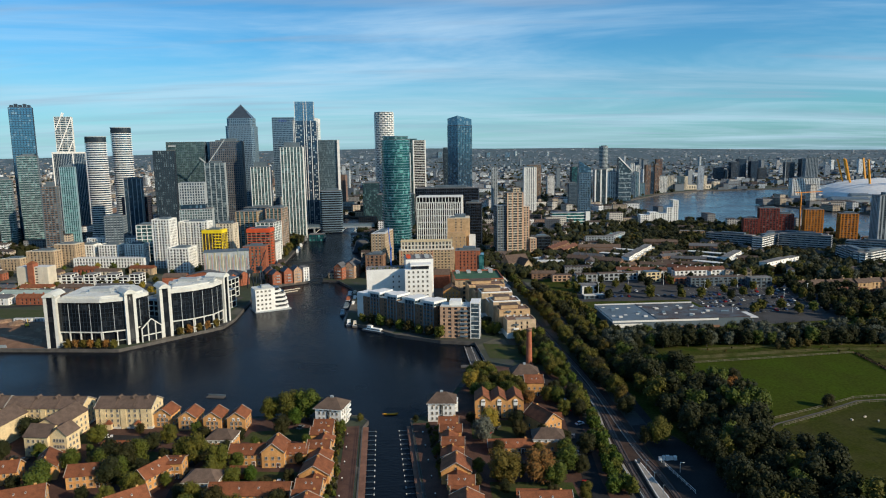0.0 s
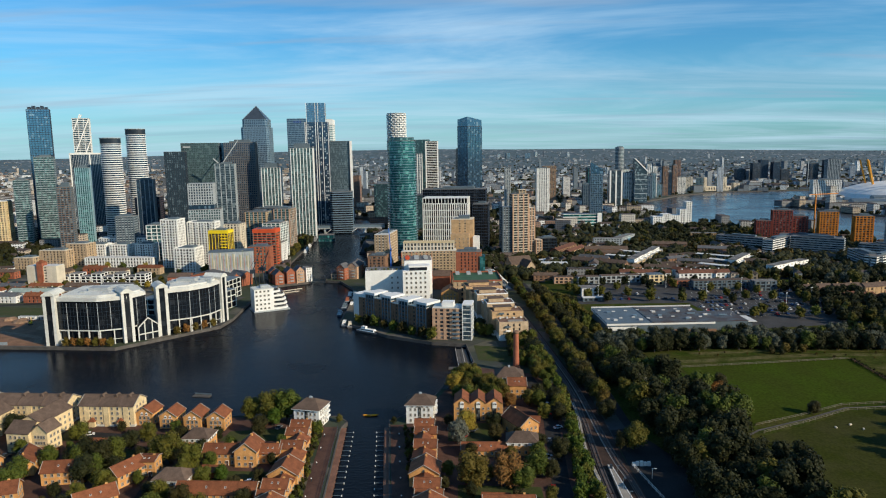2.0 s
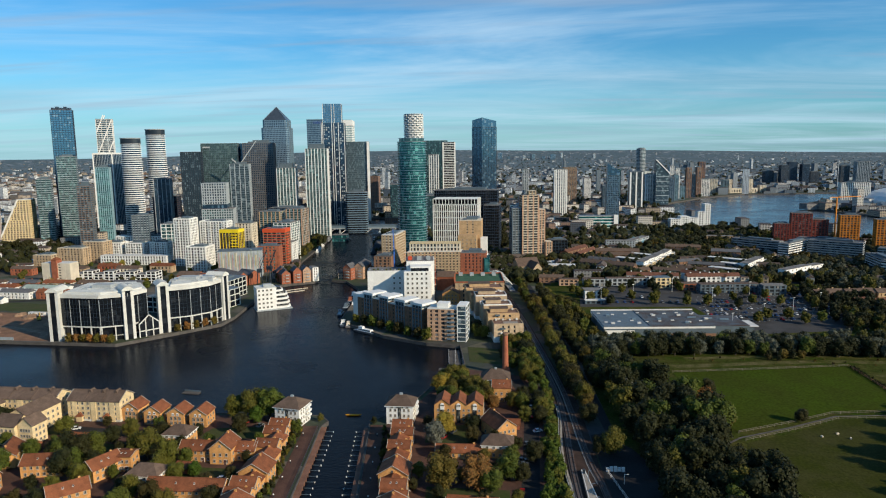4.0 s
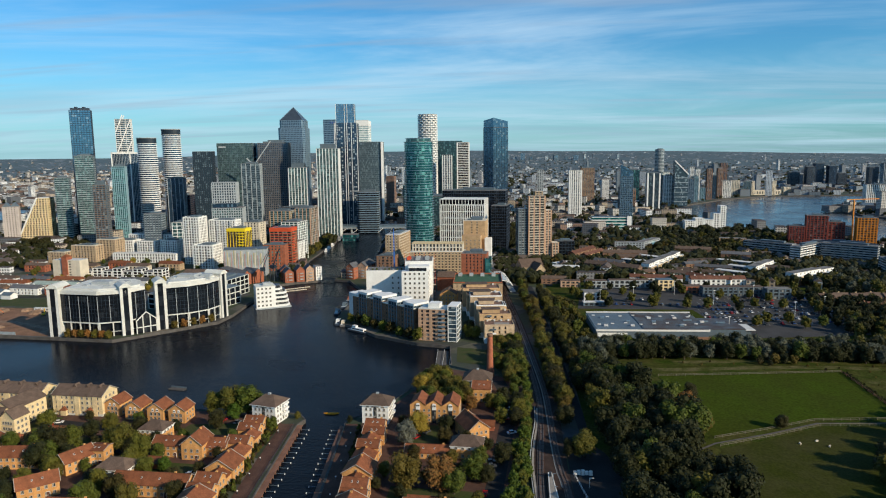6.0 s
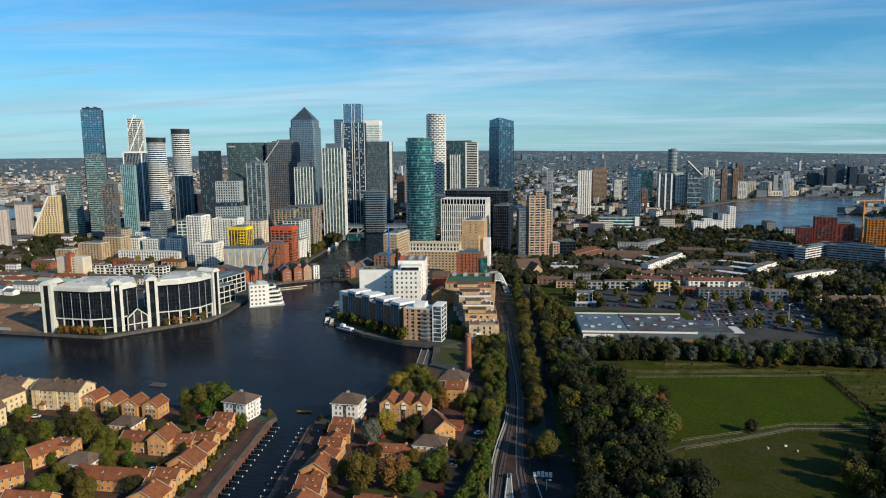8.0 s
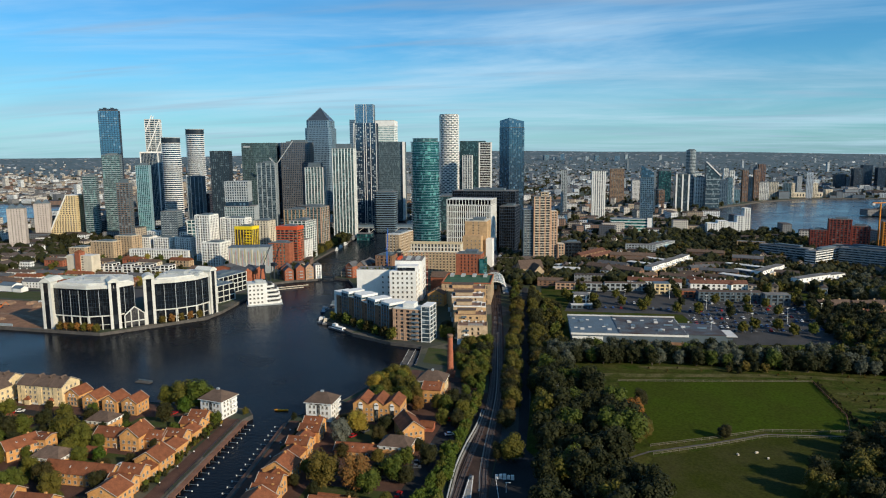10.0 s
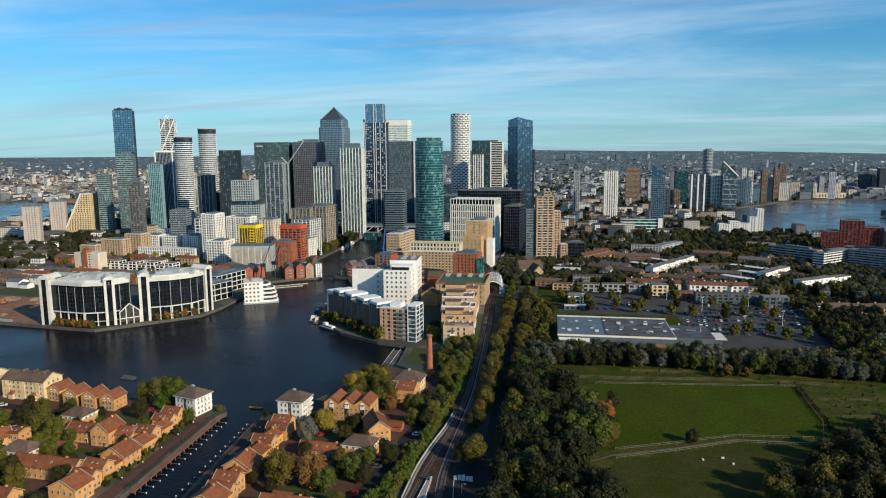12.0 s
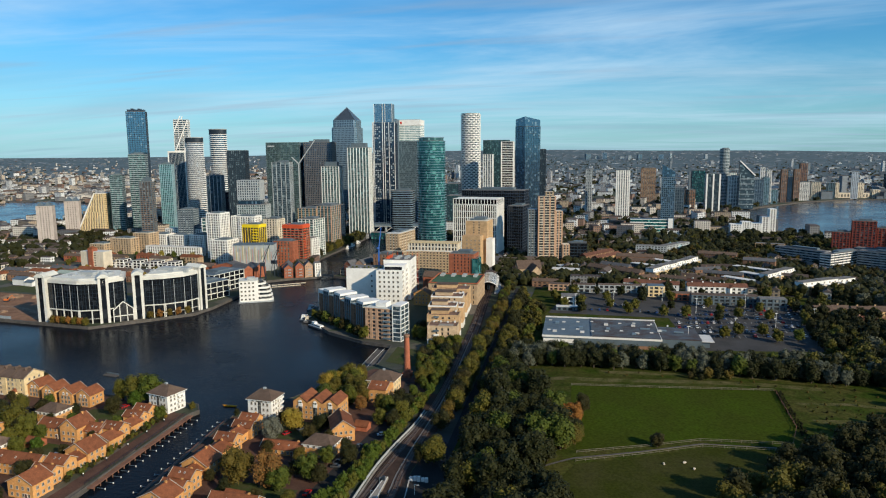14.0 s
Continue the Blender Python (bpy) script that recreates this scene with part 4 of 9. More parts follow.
# white lattice drum
lat = oval(36, 36, 24)
t = tower("lattice_tower", "tall round tower wrapped in a white concrete diamond lattice", "tower", -98, 1288, 0, lat, 200, 3.3, 1.2, WHITE, GLASS_GREY, 0, group=G, plant=0, recess=1.4)
s = Shell()
nseg, rr = 24, 18.2
for lev in range(60):
    for i in range(nseg):
        if (i + lev) % 2:
            continue
        a = 2 * math.pi * i / nseg
        s.box(rr * math.cos(a), rr * math.sin(a), lev * 3.32, 3.4, 0.9, 2.6, math.degrees(a) + 90)
tagged(part("lattice_panelling", s, WHITE, t), kind="stuff")
tower("tower", "white-framed slab tower with open balconies", "tower", -34, 1336, 4, (25, 20), 148, 3.3, 0.9, WHITE, GLASS_DARK, 24, 2.2, WHITE, group=G, plant=0, recess=1.5)
tower("office_block", "dark green glass office block", "tower", -66, 1400, 4, (52, 30), 152, 3.9, 0.6, NAVY, GLASS_GREEN, 3, 0.3, NAVY, group=G, plant=0)
tower("tower", "slim pale apartment tower", "tower", -58, 1250, 4, (18, 18), 124, 3.2, 0.8, CONCRETE, GLASS_GREY, 5, 1.2, WHITE, group=G, plant=0)
# navy glass tower with a slanting top
GLASS_STEEL = glazing("steel_blue_glass", (0.085, 0.165, 0.25), (0.19, 0.29, 0.37), (2.6, 3.6), 0.75, 0.1, 0.25)
gf = [(-19, -4), (-4, -13), (19, -8), (16, 13), (-17, 12)]
t = tower("glass_tower", "tall dark blue glass tower with a raked roofline", "tower", 34, 1072, 4, gf, 166, 3.6, 0.22, NAVY, GLASS_STEEL, 2.6, 0.2, NAVY, group=G, plant=0)
gi = inset(gf, 0.3)
tops = [10.5, 14.5, 9, 5, 6]
part("raked_crown", Shell().add([(x, y, 166.4) for x, y in gi] + [(x, y, 166.4 + k) for (x, y), k in zip(gi, tops)],
                                [[5, 6, 7, 8, 9], [0, 1, 6, 5], [1, 2, 7, 6], [2, 3, 8, 7], [3, 4, 9, 8], [4, 0, 5, 9]]), GLASS_STEEL, t)
tower("tower", "black glass residential tower with pale window rows", "tower", 26, 1360, 4, (23, 20), 133, 3.4, 0.9, DARK, GLASS_GREY, 3, 1.1, DARK, group=G, plant=0)
# white gridded hotel block and its dark neighbours
t = tower("hotel", "white stone-gridded block with tall narrow windows", "hotel", -1, 842, -6, (56, 34), 64, 8.0, 0.8, WHITE, GLASS_DARK, 2.7, 1.1, WHITE, group=G, plant=0)
s, s2 = Shell(), Shell()
walls_of(rect(56, 34), 64.4, 7, 1, 1.0, 4.0, 0.7, s, s2)
part("roof_frame", s, WHITE, t)
tagged(part("roof_colonnade", s2, WHITE, t), kind="stuff")
part("roof_glazing", Shell().prism(inset(rect(56, 34), 1.0), 64.4, 71), GLASS_DARK, t)
tower("office_block", "black glass office slab", "offices", 10, 905, -6, (84, 30), 78, 3.8, 0.7, NAVY, GLASS_DARK, 3, 0.3, NAVY, group=G, plant=3)
tower("office_block", "dark glass office block", "offices", 44, 880, -6, (20, 40), 60, 3.8, 0.7, NAVY, GLASS_DARK, 3, 0.3, NAVY, group=G, plant=2)
tower("office_block", "low dark glass building behind the drum tower", "offices", -70, 1110, 4, (60, 40), 58, 3.8, 0.8, NAVY, GLASS_GREEN, 4, 0.4, NAVY, group=G, plant=2)
tower("office_block", "low teal glass building by the bridge", "offices", -120, 1220, 4, (30, 40), 72, 3.8, 0.8, NAVY, GLASS_GREEN, 4, 0.4, NAVY, group=G, plant=2)
# brown banded tower east of the railway
t = tower("apartment_tower", "tan and white banded apartment tower with stepped wings", "apartments", 86, 800, 10, (20, 16), 77, 2.95, 0.75, CREAM, WINDOW_DARK, 6.6, 1.5, PINK_BRICK, group=G, plant=0)
# The left wing is grey, not tan: its shade is put into the colour.
for dx, dy, w, d, h, mt in ((-16, 3, 11, 16, 62, GREY), (14, 1, 8, 15, 60, PINK_BRICK), (22, -3, 8, 14, 22, PINK_BRICK), (3, 1, 9, 10, 82, YELLOW_BRICK)):
    s, s2, f = Shell(), Shell(), [(p[0] + dx, p[1] + dy) for p in rect(w, d)]
    walls_of(f, 0, h, max(1, round(h / 2.95)), 0.7, 4.0, 1.4, s, s2)
    part("wing", s, CONCRETE if mt == GREY else CREAM, t)
    tagged(part("wing_ribbing", s2, mt, t), kind="stuff")
    part("wing_glazing", Shell().prism(inset(f, 0.35), -1, h - 0.3), WINDOW_DARK, t)
# eastern towers
tower("tower", "pale slab tower with vertical stripes", "tower", 184, 1335, 0, (25, 18), 92, 3.0, 0.4, WHITE, GLASS_GREY, 4.2, 2.2, WHITE, group=G, plant=2)
tower("tower", "brown-pink slab tower with a pale end", "tower", 253, 1733, 0, (33, 20), 87, 3.0, 1.0, YELLOW_BRICK, GLASS_GREY, 4, 1.3, BROWN_BRICK, group=G, plant=2)
tower("tower", "pale slim tower block", "tower", 120, 1400, 0, (12, 14), 92, 3.0, 1.0, CONCRETE, GLASS_GREY, 4, 1.4, CONCRETE, group=G, plant=2)
wf = [(-10, -7), (10, -9), (9, 9), (-9, 9)]
t = tower("wedge_tower", "steel-blue glass tower with a pointed wedge top", "tower", 248, 1140, 0, wf, 86, 3.1, 0.8, STEEL, GLASS_BLUE, 3, 0.6, STEEL, group=G, plant=0)
part("wedge_top", Shell().add([(x, y, 86.4) for x, y in wf] + [(x, y, 86.4 + k) for (x, y), k in zip(wf, (20, 8, 3, 13))],
                              [[4, 5, 6, 7], [0, 1, 5, 4], [1, 2, 6, 5], [2, 3, 7, 6], [3, 0, 4, 7]]), GLASS_BLUE, t)
tower("tower", "green glass tower east of the dock", "tower", 372, 1770, 0, (30, 22), 80, 3.2, 0.8, NAVY, GLASS_TEAL, 4, 0.5, NAVY, group=G, plant=3)
tower("tower", "dark tower with a white frame", "tower", 368, 1508, 0, (28, 20), 80, 3.1, 1.0, DARK, GLASS_GREY, 14, 3, WHITE, group=G, plant=2)
tower("tower", "tall pale grey glass tower by the river", "tower", 412, 1655, 0, oval(22, 22, 16), 131, 3.3, 1.3, CONCRETE, GLASS_GREY, 0, group=G, plant=2)
tower("tower", "low white apartment block", "apartments", 430, 1640, 0, (22, 20), 70, 3.1, 1.2, WHITE, GLASS_GREY, 5, 1.5, WHITE, group=G, plant=2)
sail = thing("sail_building", "glass building under a steep white sail roof", "building", 452, 1614, 2, 0)
part("body", Shell().add([(-15, -10, 0), (15, -10, 0), (15, 10, 0), (-15, 10, 0), (-15, -10, 104), (15, -10, 74), (15, 10, 74), (-15, 10, 104)],
                         [[3, 2, 1, 0], [4, 5, 6, 7], [0, 1, 5, 4], [1, 2, 6, 5], [2, 3, 7, 6], [3, 0, 4, 7]]), GLASS_GREY, sail)
part("roof_edge", Shell().beam((-16, -10.5, 105), (16, -10.5, 73), 2.4), WHITE, sail)
for k in range(6):
    part("floor_band", Shell().box(0, -10.1, 10 + k * 11, 30, 0.5, 1.2), CONCRETE, sail)
# blocks along the far bank of the bend
G3 = "towers on the river bend"
for (x, y, w, d, h, mt, gl, lab) in ((443, 1662, 13, 16, 50, STEEL, GLASS_BLUE, "blue-white riverside tower"), (458, 1672, 13, 16, 47, WHITE, GLASS_GREY, "white riverside tower"), (473, 1684, 13, 16, 43, WHITE, GLASS_BLUE, "white riverside tower with blue glass"),
                                     (452, 1740, 24, 18, 62, GREY, GLASS_GREY, "grey riverside tower"), (512, 1752, 10, 14, 87, WHITE, GLASS_GREY, "slim white twin tower"), (530, 1764, 10, 14, 81, WHITE, GLASS_GREY, "slim white twin tower"),
                                     (492, 1706, 28, 20, 60, GREY, GLASS_NAVY, "dark riverside slab with balconies"), (520, 1742, 12, 14, 64, STEEL, GLASS_GREEN, "green glass riverside tower"), (541, 1772, 22, 14, 34, STEEL, GLASS_GREEN, "lower green glass riverside block"),
                                     (578, 1830, 13, 14, 80, BROWN_BRICK, GLASS_GREY, "tall brown and white banded tower"), (596, 1850, 11, 14, 62, DARK, GLASS_NAVY, "dark slim riverside tower"), (616, 1868, 13, 14, 80, BROWN_BRICK, GLASS_GREY, "tall brown and white banded tower"),
                                     (640, 1894, 26, 16, 46, WHITE, GLASS_GREY, "white riverside flats"), (662, 1990, 17, 16, 92, BROWN_BRICK, GLASS_NAVY, "dark red tower beside a crane"), (686, 1962, 22, 16, 44, CREAM, GLASS_GREY, "cream rounded riverside flats"),
                                     (436, 1700, 18, 20, 76, WHITE, GLASS_PALE, "white block with pale glass"), (330, 1560, 20, 16, 44, BROWN_BRICK, GLASS_GREY, "brown mid-rise block"), (300, 1480, 18, 16, 52, GREY, GLASS_NAVY, "dark mid-rise block")):
    tower("riverside_tower", lab + " on the river bend", "tower", x, y, 0, (w, d), h, 3.1, 0.9, mt, gl, 4.5, 1.0, mt, plant=2, group=G3)
cr_ = thing("cream_palace", "cream riverside flats: two square towers on a long arcaded range", "apartments", 775, 2012, 2, 4, "")
part("range", Shell().box(0, 0, -0.5, 110, 14, 14), CREAM, cr_)
for k, (x, w, h) in enumerate(((-34, 26, 40), (26, 26, 40), (70, 18, 22), (-56, 12, 20))):
    f = [(q[0] + x, q[1] - 1) for q in rect(w, 17)]
    s1, s2 = Shell(), Shell()
    walls_of(f, 0, h, max(1, round(h / 3.2)), 1.2, 4, 1.8, s1, s2)
    part("tower_wall", s1, CREAM, cr_)
    tagged(part("tower_ribbing", s2, CREAM, cr_), kind="stuff")
    part("tower_glazing", Shell().prism(inset(f, 0.4), -0.5, h - 0.3), WINDOW_DARK, cr_)
for k in range(14):
    part("arch_window", Shell().box(-50 + k * 7.6, -7.1, 3, 3.2, 0.4, 7), WINDOW_DARK, cr_)
PINK_CONCRETE = material("pinkish_concrete", (0.47, 0.41, 0.37), 0.8, spread=0.2, size=6)
# twin point blocks in the west, with pitched crowns
for (x, y, h) in ((-640, 836, 56), (-678, 930, 56)):
    t = tower("point_block", "pale concrete point block with twin pitched crowns", "tower", x, y, 30, (21, 17), h, 2.8, 1.5, PINK_CONCRETE, WINDOW_DARK, 3.4, 2.2, PINK_CONCRETE, group="point blocks", plant=0)
    for k in (-5, 5):
        part("pitched_crown", Shell().taper([(p[0] + k, p[1]) for p in rect(9.8, 14)], [(p[0] + k, p[1]) for p in rect(0.6, 12)], h + 0.3, h + 6), GREY, t)
tower("tower", "purple-brown and grey banded apartment tower", "tower", -520, 905, 14, (18, 14), 88, 3.0, 0.8, BROWN_BRICK, GLASS_GREY, 4, 0.9, GREY, group=G, plant=6)
tower("apartment_block", "grey panelled apartment block with a pale top", "apartments", -403, 832, 8, (22, 18), 54, 3.0, 1.0, CONCRETE, GLASS_GREY, 3.4, 1.2, GREY, group=G, plant=2)
tower("apartment_block", "white-framed block with green glazing", "apartments", -362, 822, 8, (19, 18), 44, 4.4, 0.8, WHITE, GLASS_GREEN, 6.2, 0.8, WHITE, group=G, plant=2)
tower("apartment_block", "dark maroon apartment block", "apartments", -430, 960, 8, (34, 22), 70, 3.1, 0.9, material("maroon_cladding", (0.10, 0.035, 0.035), 0.5), GLASS_NAVY, 4, 0.9, DARK, group=G, plant=2)
tower("apartment_block", "low grey apartment block with white frames", "apartments", -638, 985, 15, (40, 18), 24, 3.1, 1.0, WHITE, WINDOW_DARK, 5, 0.8, GREY, group=G, plant=2)
cs = thing("sloping_flats", "tan brick riverside flats stepping down under a raked white edge", "apartments", -652, 946, 2, 14)
for k in range(7):
    w = 46 - 5.0 * k
    f = [(23 - w, -13), (23, -13), (23, 13), (23 - w, 13)]
    s, s2 = Shell(), Shell()
    walls_of(f, k * 9.6, 9.6, 3, 1.1, 4.0, 1.6, s, s2)
    part("step", s, BUFF_BRICK, cs)
    tagged(part("step_ribbing", s2, BUFF_BRICK, cs), kind="stuff")
    part("step_glazing", Shell().prism(inset(f, 0.4), k * 9.6 - 0.5, k * 9.6 + 9.2), WINDOW_DARK, cs)
part("raked_edge", Shell().beam((-24, -13.6, 1), (9, -13.6, 68.5), 2.2, 1.6), WHITE, cs)
part("roof", Shell().box(15.5, 0, 67.25, 14, 24, 1.2), ROOF_PALE, cs)

# ---------------------------------------------------------------- dockside buildings
def balconies(ob, x0, x1, y, z0, floors, fh, bays, mat, deep=1.4, width=2.6):
    """Slab and rail for each balcony on the side that faces -y."""
    for k in range(1, floors):
        for j in range(bays):
            cx = x0 + (x1 - x0) * (j + 0.5) / bays
            s = Shell().box(cx, y - deep / 2, z0 + k * fh - 0.1, width, deep, 0.18)
            s.box(cx, y - deep, z0 + k * fh + 0.1, width, 0.06, 0.95)
            part("balcony", s, mat, ob)


WIN_CACHE = {}


def window_mesh(w, h, arched=False):
    key = (round(w, 2), round(h, 2), arched)
    if key not in WIN_CACHE:
        s = Shell()
        s.box(0, 0.0, 0, w, 0.16, h)
        s.box(0, -0.05, 0.1, w - 0.24, 0.12, h - 0.2, mat=1)
        s.box(0, -0.08, 0.1, 0.09, 0.14, h - 0.2)
        s.box(0, -0.1, -0.12, w + 0.3, 0.3, 0.12)
        if arched:
            n = 7
            s.add([(w / 2 * math.cos(math.pi * i / n), dy, h + w / 2 * math.sin(math.pi * i / n)) for dy in (-0.09, 0.08) for i in range(n + 1)],
                  [list(range(n + 1)), list(range(2 * n + 1, n, -1))] + [[i, n + 1 + i, n + 2 + i, i + 1] for i in range(n)])
        WIN_CACHE[key] = s.data("window", [TRIM if arched else FRAME, PANE])
    return WIN_CACHE[key]


def windows(ob, side, span, at, zs, count, w=1.1, h=1.3, arched=False):
    """Windows on one side of a thing: side 's', 'n', 'e' or 'w', at that distance from its middle."""
    rot = {"s": 0, "e": 90, "n": 180, "w": 270}[side]
    me = window_mesh(w, h, arched)
    for z in zs:
        for j in range(count):
            u = -span / 2 + span * (j + 0.5) / count
            x, y = {"s": (u, -at - 0.02), "n": (-u, at + 0.02), "e": (at + 0.02, u), "w": (-at - 0.02, -u)}[side]
            o = part("window", me, None, ob)
            o.matrix_basis = pose(x, y, z, 0, 0, rot)


# the pair of black glass office buildings in white frames
FRAME_WHITE = material("white_stone_frame", (0.62, 0.61, 0.56), 0.6, spread=0.14, size=5)
ROOF_WHITE = material("white_roof_membrane", (0.66, 0.66, 0.60), 0.7, spread=0.2, size=7)


def glass_office(label, poly, bar_towers, h=34.0):
    """Black curtain wall on a white colonnade, white stair towers with vaulted caps at some corners."""
    cx, cy = centre_of(poly)
    ob = thing("glass_office", label, "offices", cx, cy, 2.0, 0, "paired dockside offices")
    loc = [(x - cx, y - cy) for x, y in poly]
    part("curtain_wall", Shell().prism(loc, 10.5, h - 3.4), GLASS_DARK, ob)
    part("arcade_glass", Shell().prism(inset(loc, 1.6), -0.5, 10.5), GLASS_DARK, ob)
    part("cornice", Shell().prism(inset(loc, -0.5), h - 3.4, h - 1.0), FRAME_WHITE, ob)
    part("roof", Shell().prism(inset(loc, 0.6), h - 1.0, h - 0.6), ROOF_WHITE, ob)
    n = len(loc)
    mull, pale = Shell(), Shell()
    for i in range(n):
        a, b = Vector(loc[i]), Vector(loc[(i + 1) % n])
        d = b - a
        rot = math.degrees(math.atan2(d.y, d.x))
        nrm = Vector((d.y, -d.x)).normalized()
        k = max(1, round(d.length / 7.5))
        for j in range(k + 1):
            t = min(max(j / k, 0.5 / d.length), 1 - 0.5 / d.length)
            c = a + d * t
            part("column", Shell().box(c.x + nrm.x * 0.1, c.y + nrm.y * 0.1, -0.5, 0.7, 0.8, 11.2, rot), FRAME_WHITE, ob)
        part("arcade_beam", Shell().box((a.x + b.x) / 2 + nrm.x * 0.15, (a.y + b.y) / 2 + nrm.y * 0.15, 9.8, d.length + 0.4, 0.6, 0.8, rot), FRAME_WHITE, ob)
        part("arcade_rail", Shell().box((a.x + b.x) / 2 + nrm.x * 0.12, (a.y + b.y) / 2 + nrm.y * 0.12, 3.4, d.length + 0.3, 0.4, 0.35, rot), FRAME_WHITE, ob)
        m = max(1, round(d.length / 2.5))
        for j in range(m + 1):
            c = a + d * (j / m) + nrm * 0.06
            (mull if j % 3 else pale).box(c.x, c.y, 10.8, 0.18 if j % 3 else 0.34, 0.3, h - 15.4, rot)
        for q in range(1, 6):
            c = (a + b) / 2 + nrm * 0.04
            mull.box(c.x, c.y, 10.8 + q * (h - 15.4) / 6, d.length, 0.2, 0.16, rot)
    tagged(part("mullion_grid", mull, DARK, ob), kind="stuff")
    tagged(part("pale_mullion_grid", pale, CONCRETE, ob), kind="stuff")
    for x, y, rot, w in bar_towers:
        x, y = x - cx, y - cy
        c, s = math.cos(radians(rot)), math.sin(radians(rot))
        for k in (-1, 1):
            part("stair_tower_pier", Shell().box(x + c * k * w * 0.34, y + s * k * w * 0.34, -0.5, w * 0.24, 8.0, h + 1.2, rot), FRAME_WHITE, ob)
        part("stair_glass", Shell().box(x, y, -0.5, w * 0.46, 7.4, h + 1.0, rot), GLASS_DARK, ob)
        arc = [(-w * 0.5, 0), (w * 0.5, 0), (w * 0.5, 0.8), (w * 0.2, 2.7), (0, 3.1), (-w * 0.2, 2.7), (-w * 0.5, 0.8)]
        L, v = 16.0, []
        for dy in (-4.8, L - 4.8):
            for px, pz in arc:
                v.append((x + px * c - dy * s, y + px * s + dy * c, h + 1.0 + pz))
        q = len(arc)
        part("vaulted_cap", Shell().add(v, [list(range(q))[::-1], list(range(q, 2 * q))] + [[i, (i + 1) % q, q + (i + 1) % q, q + i] for i in range(q)]), ROOF_WHITE, ob)
    part("roof_rim", Shell().prism(inset(loc, 2.6), h - 0.6, h + 0.5), FRAME_WHITE, ob)
    part("roof_deck", Shell().prism(inset(loc, 3.4), h + 0.3, h + 0.55), ROOF_WHITE, ob)
    for dx, dy, w, d, hh in ((-6, 3, 14, 8, 3.2), (8, 6, 8, 6, 2.8), (-14, -6, 4, 3, 2.2), (3, -7, 5, 2.4, 2.0), (12, -1, 3, 3, 2.4)):
        part("roof_plant", Shell().box(dx, dy, h - 0.6, w, d, hh), CONCRETE, ob)
    return ob


west = glass_office("black glass office block framed in white stone, west of a pair", [(-266, 443), (-236, 440), (-219, 447), (-213, 462), (-230, 486), (-268, 480)],
                    [(-269.5, 443.5, 5, 8.5), (-221, 449.5, 40, 8.0)])
east = glass_office("black glass office block framed in white stone, east of a pair", [(-200, 466), (-186, 474), (-176, 486), (-173, 500), (-186, 520), (-212, 500)],
                    [(-203.5, 466.5, 35, 8.5), (-174.5, 505, 75, 8.0)])
# glazed gable between them
atr = thing("glass_atrium", "white-framed gabled glass atrium between the two offices", "atrium", -209.5, 455.5, 2.0, 47)
prof = [(-7, 0), (7, 0), (7, 9.5), (0, 15.5), (-7, 9.5)]
part("glazing", Shell().add([(x, -0.6, z) for x, z in prof] + [(x, 14, z) for x, z in prof], [[0, 1, 2, 3, 4], [9, 8, 7, 6, 5], [0, 5, 6, 1], [1, 6, 7, 2], [2, 7, 8, 3], [3, 8, 9, 4], [4, 9, 5, 0]]), GLASS_DARK, atr)
for a, b in (((-7, 0), (-7, 9.5)), ((7, 0), (7, 9.5)), ((-7, 9.5), (0, 15.5)), ((7, 9.5), (0, 15.5)), ((-2.6, 0), (-2.6, 13)), ((2.6, 0), (2.6, 13)), ((-7, 4.5), (7, 4.5))):
    part("frame_bar", Shell().beam((a[0], -0.8, a[1]), (b[0], -0.8, b[1]), 0.7), FRAME_WHITE, atr)
# low blue-grey offices north of the pair
for (x, y, w, d, h, rot, lab) in ((-196, 545, 34, 24, 15, 72, "low blue-grey glazed office with flat metal roofs"), (-206, 585, 40, 26, 17, 78, "low blue-grey glazed office with roof plant"),
                                  (-232, 540, 30, 26, 13, 75, "low grey office behind the glass pair")):
    tower("low_office", lab, "offices", x, y, rot, (w, d), h, 4.4, 0.7, ROOF_WHITE, GLASS_DARK, 7, 0.6, ROOF_WHITE, METAL_ROOF, plant=1.6, group="low offices by the dock")

# white stepped pavilion on the water
pav = thing("white_pavilion", "white stepped waterside office with curved balcony decks", "offices", -150, 551, 0.0, 28)
part("body", Shell().box(-5, 0, 0.9, 16, 15, 18.0), WHITE, pav)
for k, w in enumerate((16, 15.4, 14.6, 13.6, 10)):
    z = 0.9 + k * 3.6
    f = [(-2, -7.2), (w - 4, -7.2), (w - 0.6, -4), (w, 0), (w - 0.6, 4), (w - 4, 7.2), (-2, 7.2)]
    part("deck", Shell().prism(f, z, z + 1.5), WHITE, pav)
    part("storey_glass", Shell().prism(inset(f, 1.4), z + 1.5, z + 3.6), WINDOW_DARK, pav)
    for j in range(4):
        o = part("window", window_mesh(1.7, 1.5), None, pav)
        o.matrix_basis = pose(-11.2 + j * 3.3, -7.52, z + 1.3)
part("roof", Shell().box(-5, 0, 18.92, 16.4, 15.4, 0.5), ROOF_WHITE, pav)
part("pontoon", Shell().box(1, 0, -0.8, 30, 18, 1.7), CONCRETE, pav)
part("roof_plant", Shell().box(-3, 0, 19.5, 7, 5, 2.0), CONCRETE, pav)

